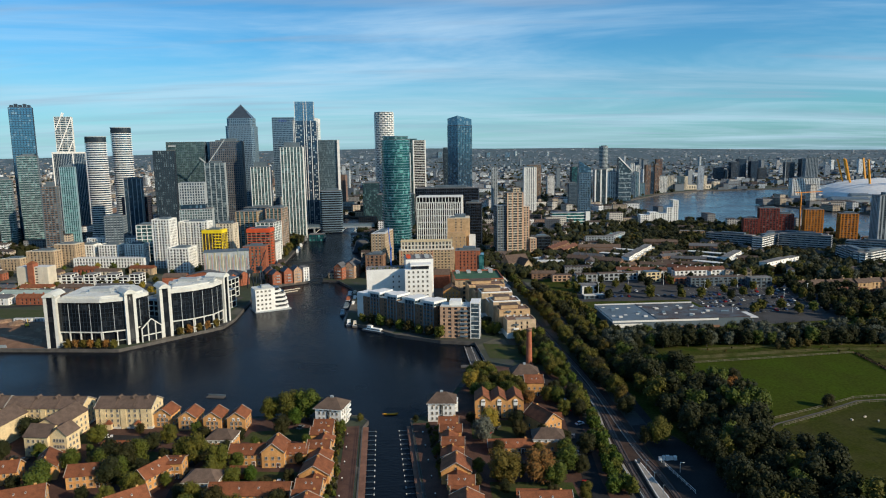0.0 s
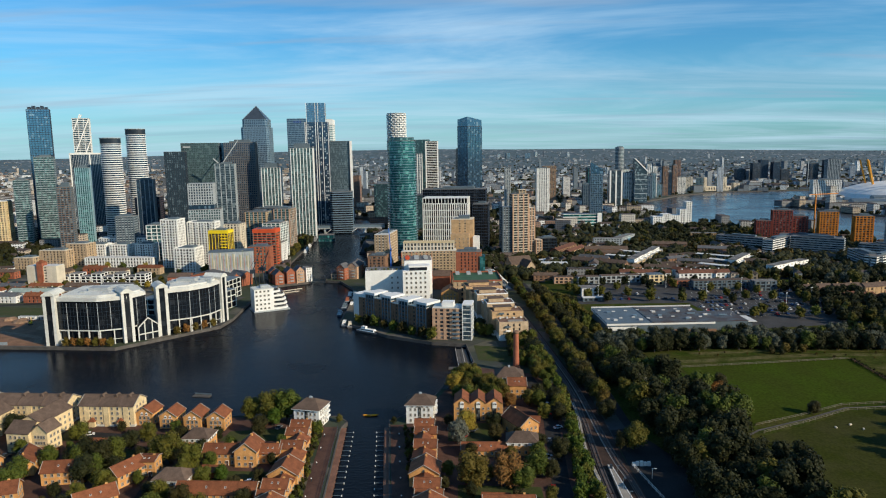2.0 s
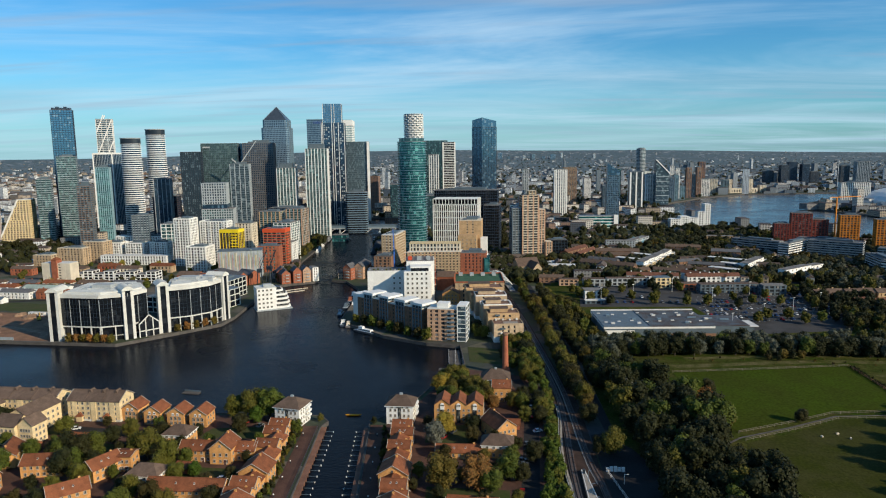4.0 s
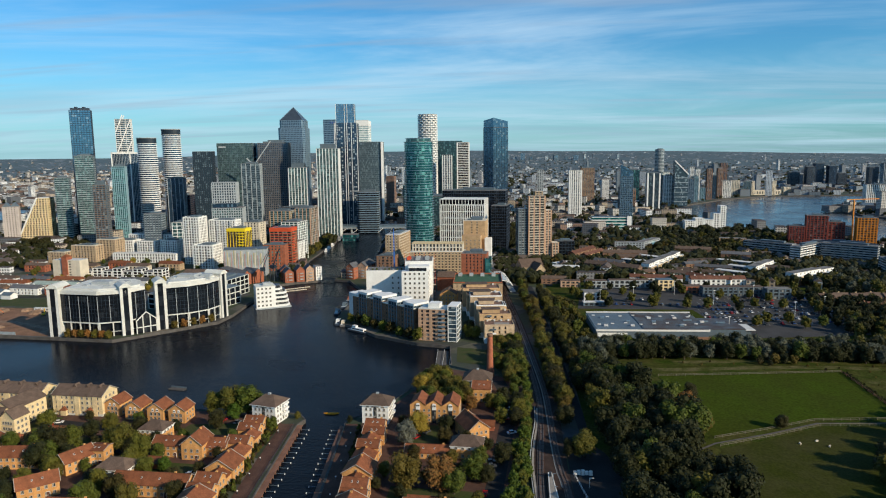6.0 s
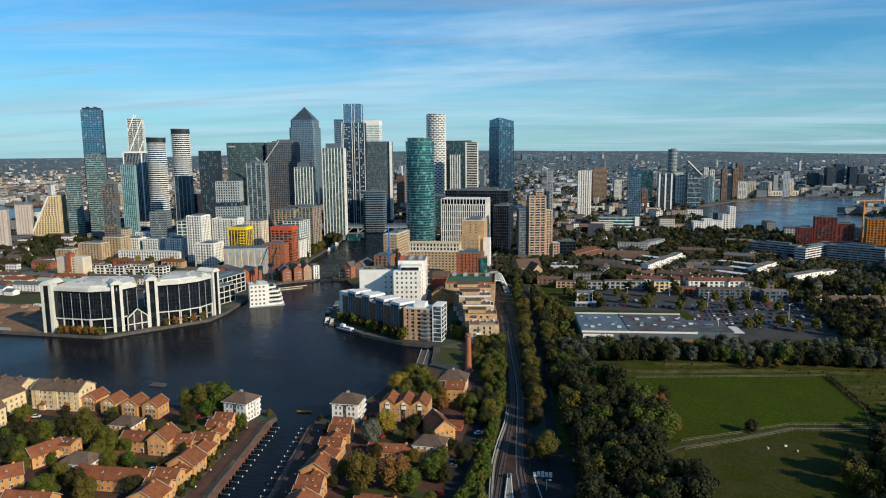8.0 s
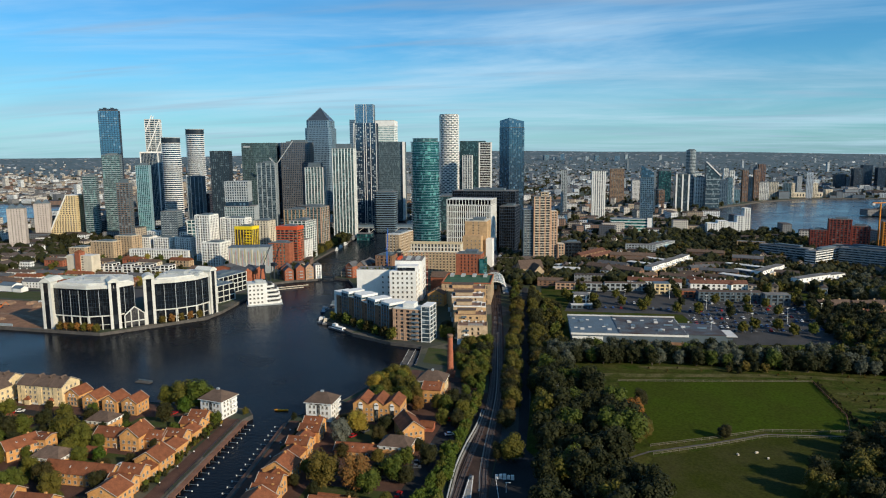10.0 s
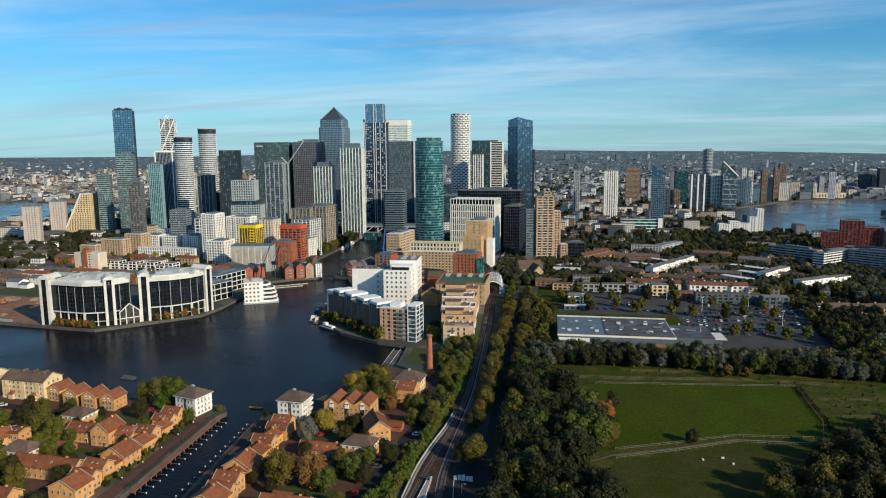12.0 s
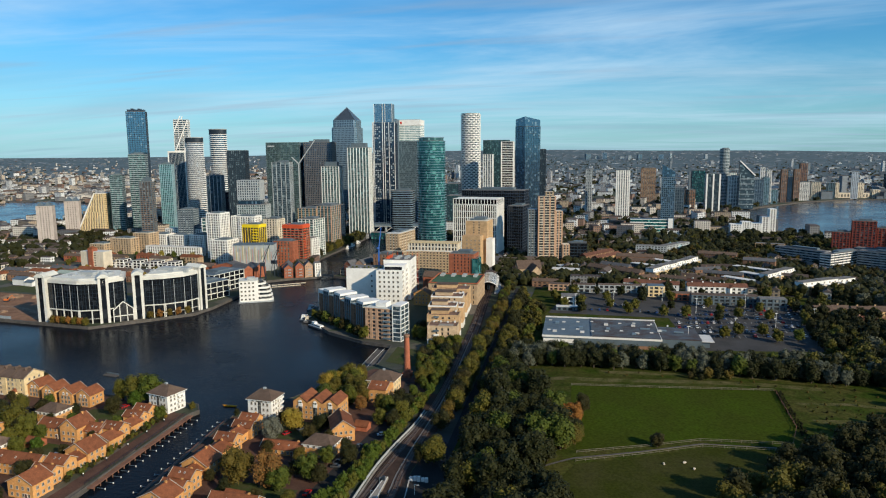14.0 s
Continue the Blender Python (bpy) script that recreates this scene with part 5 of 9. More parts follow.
# peninsula houses in dark brick, both sides of the narrows
def gabled(name, label, x, y, rot, w, d, eave, rise, wall, roof, group="", z0=2.0, ridge="y", over=0.45, cat="house"):
    """A pitched-roof building; ridge along local x or y."""
    ob = thing(name, label, cat, x, y, z0, rot, group)
    if ridge == "x":
        prof = [(-d / 2, -0.6), (d / 2, -0.6), (d / 2, eave), (0, eave + rise), (-d / 2, eave)]
        at = lambda u, v, z: (v, u, z)
        L = w
    else:
        prof = [(-w / 2, -0.6), (w / 2, -0.6), (w / 2, eave), (0, eave + rise), (-w / 2, eave)]
        at = lambda u, v, z: (u, v, z)
        L = d
    v = [at(u, -L / 2, z) for u, z in prof] + [at(u, L / 2, z) for u, z in prof]
    f = [[0, 1, 2, 3, 4], [9, 8, 7, 6, 5], [0, 5, 6, 1], [1, 6, 7, 2], [2, 7, 8, 3], [3, 8, 9, 4], [4, 9, 5, 0]]
    if ridge == "x":
        f = [q[::-1] for q in f]
    part("wall", Shell().add(v, f), wall, ob)
    half = (d if ridge == "x" else w) / 2
    k = rise / half
    s = Shell()
    for sd in (-1, 1):
        e = half + over
        pts = [(0, eave + rise + 0.06), (sd * e, eave - over * k + 0.06), (sd * e, eave - over * k + 0.30), (0, eave + rise + 0.32)]
        vv = [at(u, -L / 2 - over, z) for u, z in pts] + [at(u, L / 2 + over, z) for u, z in pts]
        ff = [[0, 1, 2, 3], [7, 6, 5, 4], [0, 4, 5, 1], [1, 5, 6, 2], [2, 6, 7, 3], [3, 7, 4, 0]]
        s.add(vv, ff if (sd > 0) != (ridge == "x") else [q[::-1] for q in ff])
    part("roof", s, roof, ob)
    part("ridge_cap", Shell().beam(at(0, -L / 2 - over, eave + rise + 0.34), at(0, L / 2 + over, eave + rise + 0.34), 0.34, 0.18), roof, ob)
    return ob


for (x, y, rot, w, d, e) in ((-168, 653, 30, 9, 12, 10), (-158, 658, 30, 8.4, 12, 12), (-149, 661, 30, 8, 11, 12.5), (-176, 668, 20, 10, 16, 10), (-106, 674, -20, 9, 12, 12.5), (-95, 680, -15, 10, 14, 13), (-96, 700, 0, 14, 14, 12)):
    o = gabled("brick_house", "tall dark-red brick gabled dockside house with small balconies", x, y, rot, w, d, e, 4, PINK_BRICK if int(x) % 2 else RED_BRICK, GREY_TILE, "brick houses at the narrows")
    for k in range(3):
        part("balcony", Shell().box(w * 0.1, -d / 2 - 0.6, 2.2 + 3 * k, 3.0, 1.2, 0.9), CONCRETE, o)
    windows(o, "s", w - 1.5, d / 2, (2, 5, 8, 11) if e > 12 else (2, 5, 8), 3)
    windows(o, "e", d - 2, w / 2, (2, 5, 8), 3)
tower("apartment_block", "white dockside apartment end block", "apartments", -142, 668, 30, (6, 12), 14, 2.9, 0.8, WHITE, WINDOW_DARK, 3, 1.4, WHITE, plant=0)

# bridge with lifting leaves
br = thing("footbridge", "small dark lifting footbridge across the narrows", "bridge", -131, 666, 0, 0)
part("deck", Shell().box(0, 0, 2.0, 16, 3, 0.5), DARK, br)
for k in (-7, 7):
    part("lifting_mast", Shell().box(k, 0, -1.5, 0.7, 2.6, 9.0), DARK, br)
    part("balance_beam", Shell().beam((k, 0, 7.2), (k * 0.15, 0, 8.2), 0.5), DARK, br)
for sd in (-1.4, 1.4):
    part("railing", Shell().box(0, sd, 2.5, 16, 0.12, 1.1), DARK, br)

# colourful blocks west of the inner dock
DARK_TIMBER = material("dark_timber_panel", (0.11, 0.065, 0.03), 0.7, spread=0.3)
YELLOW = material("yellow_panel", (0.85, 0.62, 0.02), 0.5, spread=0.12)
VERMILION = material("vermilion_panel", (0.62, 0.09, 0.03), 0.5, spread=0.15)
TEAL_PANEL = material("teal_panel", (0.05, 0.18, 0.17), 0.4)
t = tower("apartment_block", "dark apartment block with bright yellow balcony bands", "apartments", -252, 738, -4, (22, 16), 45, 3.0, 1.0, DARK_TIMBER, WINDOW_DARK, 3.6, 0.55, YELLOW, roof=YELLOW, plant=2)
part("crown", Shell().box(0, 0, 42.2, 22.6, 16.6, 3.4), YELLOW, t)
for k in range(12):
    part("balcony", Shell().box(6, -8.6, 4 + k * 3.2, 7, 1.4, 1.0), YELLOW, t)
tower("apartment_block", "cream apartment block with dark balconies", "apartments", -254, 792, -4, (20, 18), 47, 3.0, 0.9, CREAM, WINDOW_DARK, 4, 2.0, CREAM, plant=2)
hall = thing("striped_hall", "low hall with a grey roof and multicoloured striped cladding", "hall", -224, 683, 2, 14)
part("body", Shell().box(0, 8, -0.5, 44, 18, 29), CONCRETE, hall)
stripe_cols = [material("stripe_pink", (0.46, 0.28, 0.25)), material("stripe_gold", (0.46, 0.40, 0.20)), material("stripe_sage", (0.33, 0.37, 0.30)), CONCRETE, CREAM]
for k in range(32):
    part("cladding_strip", Shell().box(-21 + k * 1.36, -1.15, 8 + (k * 7) % 5, 0.75, 0.3, 19 - (k * 5) % 8), stripe_cols[(k * 3) % 5], hall)
part("roof", Shell().box(0, 8, 28.52, 45, 19, 0.6), METAL_ROOF, hall)
t = tower("office_block", "red brick block with teal glass corner", "offices", -204, 722, 2, (24, 14), 29, 3.4, 1.2, RED_BRICK, GLASS_TEAL, 4, 2.4, RED_BRICK, GREY_TILE, plant=2)
t = tower("apartment_block", "apartment block with vivid vermilion balconies", "apartments", -205, 752, -2, (26, 18), 44, 3.0, 0.8, VERMILION, WINDOW_DARK, 5, 0.9, BROWN_BRICK, VERMILION, plant=2)
part("crown", Shell().box(0, 0, 40.6, 26.6, 18.6, 4.2), VERMILION, t)
for k in range(12):
    part("balcony", Shell().box(14.2, -7, 2 + k * 3.3, 2.4, 3.0, 1.1), VERMILION, t)
t = tower("apartment_block", "white and green-glazed apartment block by the dock", "apartments", -207, 800, -6, (22, 28), 47, 3.0, 0.6, WHITE, GLASS_GREEN, 5.5, 0.9, WHITE, plant=2)
tower("apartment_block", "lower white dockside apartment wing", "apartments", -196, 776, -6, (10, 18), 26, 3.0, 1.0, WHITE, WINDOW_DARK, 4, 1.8, WHITE, plant=0)
tower("apartment_block", "grey and brick apartment tower by the dock", "apartments", -212, 868, -4, (21, 28), 58, 3.0, 0.5, CONCRETE, GLASS_GREEN, 5.2, 1.1, PINK_BRICK, plant=2)
tower("apartment_block", "brick and glass apartment block", "apartments", -262, 920, -4, (30, 22), 50, 3.0, 0.6, CONCRETE, GLASS_GREEN, 5.5, 1.2, TAN_BRICK, plant=2)
tower("apartment_block", "dark low office block", "offices", -262, 985, -4, (44, 26), 50, 3.5, 0.8, NAVY, GLASS_NAVY, 4, 0.6, NAVY, plant=2)
for (x, y, rot, w, d) in ((-205, 652, 60, 14, 18), (-236, 655, -4, 36, 14), (-214, 640, 65, 11, 22)):
    gabled("warehouse", "red brick warehouse with a grey slate roof", x, y, rot, w, d, 10, 4, RED_BRICK, GREY_TILE, "brick warehouses", cat="warehouse")
gabled("warehouse", "red brick workshop with a pitched roof", -268, 660, 0, 22, 14, 8, 3, RED_BRICK, BROWN_TILE, "brick warehouses", ridge="x", cat="warehouse")
for (x, y, h, rot) in ((-188, 636, 36, 20), (-183, 652, 34, -15)):
    cr = thing("dock_crane", "old dark steel dockside crane with lattice jib", "crane", x, y, 2, rot, "old dock cranes")
    for dx in (-3, 3):
        for dy in (-3, 3):
            part("leg", Shell().beam((dx, dy, -0.3), (dx * 0.5, dy * 0.5, 14), 0.6), DARK, cr)
    part("cab", Shell().box(0, 0, 14, 5, 4, 3.5), DARK, cr)
    part("jib", Shell().beam((0, 0, 16), (8, 0, h), 0.7), DARK, cr)
    part("jib_stay", Shell().beam((-2, 0, 20), (8, 0, h), 0.3), DARK, cr)

# white apartment estate
G2 = "white apartment estate"
for (x, y, w, d, h, lab) in ((-427, 808, 23, 16, 22, "white gridded apartment block with flat roof"), (-397, 804, 24, 16, 22, "white gridded apartment block with flat roof"), (-365, 800, 22, 16, 23, "white gridded apartment block with flat roof"),
                             (-398, 836, 84, 14, 26, "long white apartment slab behind the three blocks"), (-318, 768, 20, 20, 55, "taller white gridded apartment tower"), (-288, 784, 34, 16, 50, "white gridded apartment slab"),
                             (-284, 724, 24, 22, 28, "white apartment block with a tan roof terrace")):
    t = tower("apartment_block", lab, "apartments", x, y, -4, (w, d), h, 3.0, 0.8, WHITE, WINDOW_DARK, 3.3, 1.25, WHITE, ROOF_PALE if h > 25 else BUFF_BRICK, plant=2, group=G2)
    balconies(t, -w / 2 + 1, w / 2 - 1, -d / 2, 0, round(h / 3.0), 3.0, max(2, round(w / 9)), TRIM, 1.5, 3.0)
    parapet(t, rect(w, d), h + 0.02, 1.0, 0.3, WHITE)
ob = tower("terraced_row", "row of white town houses with arched ground floors", "terrace", -384, 772, -4, (84, 10), 11, 3.4, 0.9, WHITE, WINDOW_DARK, 3.5, 1.6, WHITE, ROOF_PALE, plant=0, group=G2)
for k in range(8):
    tower("terraced_house", "black and white framed modern terraced house", "house", -386 + k * 11.5, 664 - k * 0.8, -4, (10.6, 12), 9 + (k % 2) * 3, 3.1, 0.8, WHITE, GLASS_DARK, 5.2, 0.9, WHITE, ROOF_FELT, plant=0, group="modern terrace")
for (x, y, w, h) in ((-462, 778, 34, 20), (-440, 790, 26, 26), (-470, 800, 30, 17), (-492, 770, 24, 13), (-392, 884, 30, 17), (-420, 880, 24, 14)):
    tower("apartment_block", "tan brick apartment block with recessed balconies", "apartments", x, y, -6, (w, 18), h, 2.9, 1.2, YELLOW_BRICK, WINDOW_DARK, 4, 2.2, YELLOW_BRICK, CREAM, plant=1.5, group="tan brick flats")
ct = tower("stair_flats", "cream flats with a red stair tower", "apartments", -400, 652, -4, (31, 13), 22, 2.8, 1.6, CREAM, WINDOW_DARK, 7, 5.0, CREAM, ROOF_PALE, plant=0)
part("stair_tower", Shell().box(-1, -4, -0.5, 6, 8, 26), RED_BRICK, ct)
part("stair_roof", Shell().taper([(p[0] - 1, p[1] - 4) for p in rect(6.6, 8.6)], [(p[0] - 1, p[1] - 4) for p in rect(1, 1)], 25.5, 28), RED_TILE, ct)
sh = gabled("long_shed", "long white shed with a pale green roof", -378, 598, -6, 46, 12, 7, 2, WHITE, material("pale_green_roof", (0.35, 0.42, 0.36), 0.6), ridge="x", cat="shed")
windows(sh, "s", 44, 6, (2.2,), 11)
gabled("small_shed", "small white shed with a blue-grey roof", -414, 566, -6, 16, 11, 6, 2, WHITE, METAL_ROOF, ridge="x", cat="shed")
gabled("small_shed", "small white lean-to shed", -400, 562, -6, 10, 8, 4, 1.6, WHITE, METAL_ROOF, ridge="x", cat="shed")
for k in range(9):
    hd = part("hoarding_panel", Shell().box(-400 + k * 11.5, 450 - k * 0.9, 2, 11.2, 0.3, 2.2, -4), material("hoarding_grey", (0.32, 0.36, 0.38)) if k == 0 else MATS["hoarding_grey"])
    tagged(hd, "grey site hoarding panel on the quay", "hoarding", "site hoarding")

# machines, spoil heaps and a haul road on the building site
DIGGER_YELLOW = material("digger_yellow", (0.62, 0.38, 0.03), 0.5, spread=0.2)
DIGGER_ORANGE = material("digger_orange", (0.55, 0.14, 0.03), 0.5, spread=0.2)
SPOIL = material("loose_spoil", (0.30, 0.19, 0.12), 0.95, spread=0.4, size=3, grain=0.7, bump=0.2)
for (x, y, rot, mt, lab) in ((-362, 496, 30, DIGGER_ORANGE, "orange tracked excavator on the building site"), (-352, 474, -50, DIGGER_YELLOW, "yellow tracked excavator on the building site"), (-322, 500, 120, DIGGER_YELLOW, "yellow tracked excavator beside a spoil heap")):
    dg = thing("excavator", lab, "excavator", x, y, 2.07, rot, "excavators")
    for k in (-1.2, 1.2):
        part("track", Shell().box(0, k, 0, 4.2, 0.7, 0.9), DARK, dg)
    part("house", Shell().box(-0.4, 0, 1.0, 3.4, 2.6, 1.3), mt, dg)
    part("cab", Shell().box(0.8, 0.7, 2.3, 1.4, 1.1, 1.2), GLASS_DARK, dg)
    part("boom", Shell().beam((1.2, -0.4, 2.0), (4.4, -0.4, 5.2), 0.45), mt, dg)
    part("stick", Shell().beam((4.4, -0.4, 5.2), (6.6, -0.4, 2.4), 0.35), mt, dg)
    part("bucket", Shell().taper([(q[0] + 6.6, q[1] - 0.4) for q in rect(0.6, 1.1)], [(q[0] + 6.7, q[1] - 0.4) for q in rect(1.2, 1.2)], 1.4, 2.4), DARK, dg)
for k, (x, y, r, h) in enumerate(((-334, 508, 9, 3.2), (-372, 512, 11, 3.0), (-348, 516, 7, 2.4), (-396, 486, 9, 2.6), (-306, 488, 6, 2.2), (-330, 462, 5, 1.6), (-386, 466, 7, 1.8))):
    hp = Shell()
    hr = random.Random(k)
    m = 14
    for lev, rr in ((-0.2, 1.0), (0.45, 0.72), (0.85, 0.36)):
        hp.v += [(r * rr * hr.uniform(.8, 1.15) * math.cos(2 * math.pi * i / m), r * .7 * rr * hr.uniform(.8, 1.15) * math.sin(2 * math.pi * i / m), h * lev * hr.uniform(.85, 1.1)) for i in range(m)]
    hp.v.append((0, 0, h))
    for lv in range(2):
        hp.f += [[lv * m + i, lv * m + (i + 1) % m, lv * m + m + (i + 1) % m, lv * m + m + i] for i in range(m)]
    hp.f += [[2 * m + i, 2 * m + (i + 1) % m, 3 * m] for i in range(m)]
    hp.m += [0] * (3 * m)
    ob = part("earth_mound", hp, SPOIL)
    ob.matrix_basis = pose(x, y, 2.1, 0, 0, 25 * k)
    tagged(ob, "mound of loose brown earth on the building site", "earth mound", "earth mounds")
strip("haul_road", [(-420, 478), (-372, 482), (-330, 478), (-292, 462), (-284, 446)], 5.0, SPOIL, "pale dusty haul road across the building site", 0.12)
for k in range(6):
    hut = thing("site_cabin", "white flat-roofed site cabin", "cabin", -300 - k * 7.6, 516 + (k % 2) * 0.4, 2.07, -6, "site cabins")
    part("body", Shell().box(0, 0, 0, 7.0, 2.8, 2.6), WHITE if k % 3 else MATS["hoarding_grey"], hut)
    part("roof", Shell().box(0, 0, 2.6, 7.2, 3.0, 0.15), ROOF_PALE, hut)
    part("door", Shell().box(-1.6, -1.42, 0.1, 0.9, 0.1, 2.0), DARK, hut)
    part("window", Shell().box(1.2, -1.42, 1.0, 1.6, 0.1, 1.0), PANE, hut)

# ---------------------------------------------------------------- east side of the dock
# crescent of flats along the quay: brick bays and white cubes, stepping round the bend
line = [(-66, 500), (-52.5, 488.5), (-39, 477), (-25.5, 464.5), (-12, 453)]
for k, ((ax, ay), (bx, by)) in enumerate(zip(line, line[1:])):
    rot = math.degrees(math.atan2(by - ay, bx - ax))
    L = math.dist((ax, ay), (bx, by))
    nx_, ny_ = -math.sin(radians(rot)), math.cos(radians(rot))
    cx, cy = (ax + bx) / 2 + nx_ * 7, (ay + by) / 2 + ny_ * 7
    t = tower("quayside_flats", "brown brick quayside flats with white roof cubes", "apartments", cx, cy, rot, (L - 0.3, 14), 19 + (k % 2), 2.9, 1.0, BROWN_BRICK, WINDOW_DARK, 3.4, 1.8, BROWN_BRICK, ROOF_WHITE, plant=0, group="quayside crescent")
    s, s2 = Shell(), Shell()
    f = [(p[0] + L * 0.22, p[1]) for p in rect(L * 0.52, 14.6)]
    walls_of(f, 0.0, 22, 7, 0.5, 3.6, 0.5, s, s2)
    part("glazed_bay", s, GREY, t)
    tagged(part("bay_framing", s2, STEEL, t), kind="stuff")
    part("bay_glass", Shell().prism(inset(f, 0.4), -0.5, 21.5), GLASS_GREY, t)
    part("white_cube", Shell().box(L * 0.22, 0.5, 22.0, L * 0.54, 14.4, 1.6), WHITE, t)
    part("roof_cube", Shell().box(-L * 0.25, 2, 19.6 + (k % 2), L * 0.4, 9, 2.4), WHITE, t)
t = tower("quayside_flats", "pink-orange brick end flats with glazed stair and balconies", "apartments", 6, 451, -8, (26, 14), 22, 2.9, 1.0, PINK_BRICK, WINDOW_DARK, 4.3, 2.0, PINK_BRICK, ROOF_WHITE, plant=0, group="quayside crescent")
part("glass_corner", Shell().box(11, -1, -0.5, 6, 13, 25), GLASS_GREY, t)
for z in range(8):
    part("floor_band", Shell().box(11, -1, 0.2 + z * 3.0, 6.5, 13.5, 0.4), WHITE, t)
for dx, dy in ((14, -7.6), (8, -7.6), (14, 5.6), (14, -1)):
    part("corner_post", Shell().box(dx, dy, -0.5, 0.5, 0.5, 25), WHITE, t)
part("corner_cap", Shell().box(11, -1, 24.5, 6.6, 13.6, 0.8), WHITE, t)
part("roof_cube", Shell().box(-3, 1, 22.35, 8, 8, 3), WHITE, t)
for z in range(7):
    part("balcony", Shell().box(3.5, -7.6, 1.2 + z * 2.95, 5.2, 1.8, 1.0), STEEL, t)
part("white_gable_block", Shell().box(0, 0, -0.5, 15, 13, 20), WHITE, thing("white_block", "plain white rendered block at the crescent's end", "apartments", -62, 512, 2, -42))
# big white block with punched windows
wb = thing("white_block", "large white rendered block with small square windows", "apartments", -27, 564, 2.0, 5, "")
part("tower_body", Shell().box(1.5, -7, -0.5, 22.5, 14, 29.0), WHITE, wb)
part("middle_step", Shell().box(4.5, 0.5, -0.5, 18, 13, 33.0), WHITE, wb)
part("terrace_rail", Shell().box(1.5, -13.6, 28.5, 22.3, 0.25, 1.1), TRIM, wb)
part("terrace_glass", Shell().box(3.5, -6.2, 28.55, 15, 0.3, 2.6), GLASS_DARK, wb)
part("upper_terrace_glass", Shell().box(6, 6.8, 32.55, 12, 0.3, 2.4), GLASS_DARK, wb)
part("rear_body", Shell().box(4, 20, -0.5, 24, 27, 35.5), WHITE, wb)
part("side_body", Shell().box(-25, 16, -0.5, 34, 18, 27.5), WHITE, wb)
part("roof", Shell().box(4, 20, 35.02, 23, 26, 0.3), ROOF_FELT, wb)
part("side_roof", Shell().box(-25, 16, 27.02, 33, 17, 0.3), ROOF_FELT, wb)
for k in range(9):
    part("plant_pot", Shell().tube(-40 + k * 3.6, 8.6, 27.0, 0.6, 0.8, 1.1 + 0.4 * (k % 3), 7), LEAF_GREEN if k % 3 else CONCRETE, wb)
for k in range(4):
    for j in range(2):
        o = part("window", window_mesh(1.4, 1.6), None, wb)
        o.matrix_basis = pose(-14 - j * 5, 6.98, 6 + 4.6 * k)
for k in range(7):
    for j in range(5):
        o = part("window", window_mesh(1.6, 1.8), None, wb)
        o.matrix_basis = pose(-6.6 + j * 3.9, -14.02, 2.6 + 4.0 * k)
    for j in range(8):
        o = part("window", window_mesh(1.6, 1.8), None, wb)
        o.matrix_basis = pose(12.77 if j < 3 else 13.52, -12 + j * 4.0, 2.6 + 4.0 * k, 0, 0, 90) if j < 5 else pose(16.02, -10 + j * 4.6, 2.6 + 4.0 * k, 0, 0, 90)
for k in range(9):
    part("roof_unit", Shell().box(-5 + (k % 3) * 8, 12 + (k // 3) * 6, 35.3, 3 + k % 2, 2.4, 1.5), CONCRETE if k % 3 else VERMILION, wb)
sc = thing("scaffold", "red scaffolding and a roof terrace under repair", "scaffold", -26, 597, 2.0, 5)
for k in range(7):
    part("scaffold_bar", Shell().box(-14 + k * 4.6, 0, -1, 0.25, 0.25, 39), VERMILION, sc)
    part("scaffold_deck", Shell().box(0, 0, 3 + k * 6, 28, 2.4, 0.25), CREAM, sc)
bc = thing("tower_crane", "slim blue lattice tower crane beside the white block", "crane", -50, 600, 2, 100, "tower cranes")
BLUE_STEEL = material("blue_crane_paint", (0.04, 0.13, 0.42), 0.4)
part("mast", Shell().box(0, 0, -1, 1.3, 1.3, 42), BLUE_STEEL, bc)
part("jib", Shell().beam((0, 0, 40), (16, 0, 58), 0.8), BLUE_STEEL, bc)
part("counter_jib", Shell().beam((0, 0, 40), (-7, 0, 42), 1.2), BLUE_STEEL, bc)
# cream and tan block further north
t = tower("apartment_block", "long cream apartment block over a tan brick base", "apartments", -18, 682, 0, (56, 18), 28, 2.9, 0.9, BUFF_BRICK, WINDOW_DARK, 3.6, 2.0, YELLOW_BRICK, ROOF_PALE, plant=0)
s, s2, f = Shell(), Shell(), [(p[0], p[1] + 1) for p in rect(52, 15)]
walls_of(f, 28.4, 8, 2, 1.1, 3.4, 1.4, s, s2)
part("upper_storey", s, ROOF_WHITE, t)
tagged(part("upper_ribbing", s2, CREAM, t), kind="stuff")
part("upper_glass", Shell().prism(inset(f, 0.4), 28.4, 36), WINDOW_DARK, t)
part("upper_roof", Shell().prism(inset(f, -0.4), 36.1, 36.7), BUFF_BRICK, t)
tower("apartment_block", "tan and white block at the dock's edge", "apartments", -66, 722, -8, (15, 44), 42, 2.9, 1.1, CREAM, WINDOW_DARK, 4, 2.0, YELLOW_BRICK, ROOF_PALE, plant=1.5)
tower("apartment_block", "dark brick block by the inner dock", "apartments", -70, 680, -6, (18, 22), 24, 3.0, 1.0, BROWN_BRICK, WINDOW_DARK, 4, 2.0, BROWN_BRICK, ROOF_DARK, plant=1.5)
t = tower("apartment_block", "tan brick stepped tower with a white corner", "apartments", 18, 742, -4, (24, 26), 54, 2.9, 2.0, YELLOW_BRICK, WINDOW_DARK, 6, 4.2, TAN_BRICK, CREAM, plant=3)
part("lower_wing", Shell().box(-2, -20, -0.5, 20, 14, 40), TAN_BRICK, t)
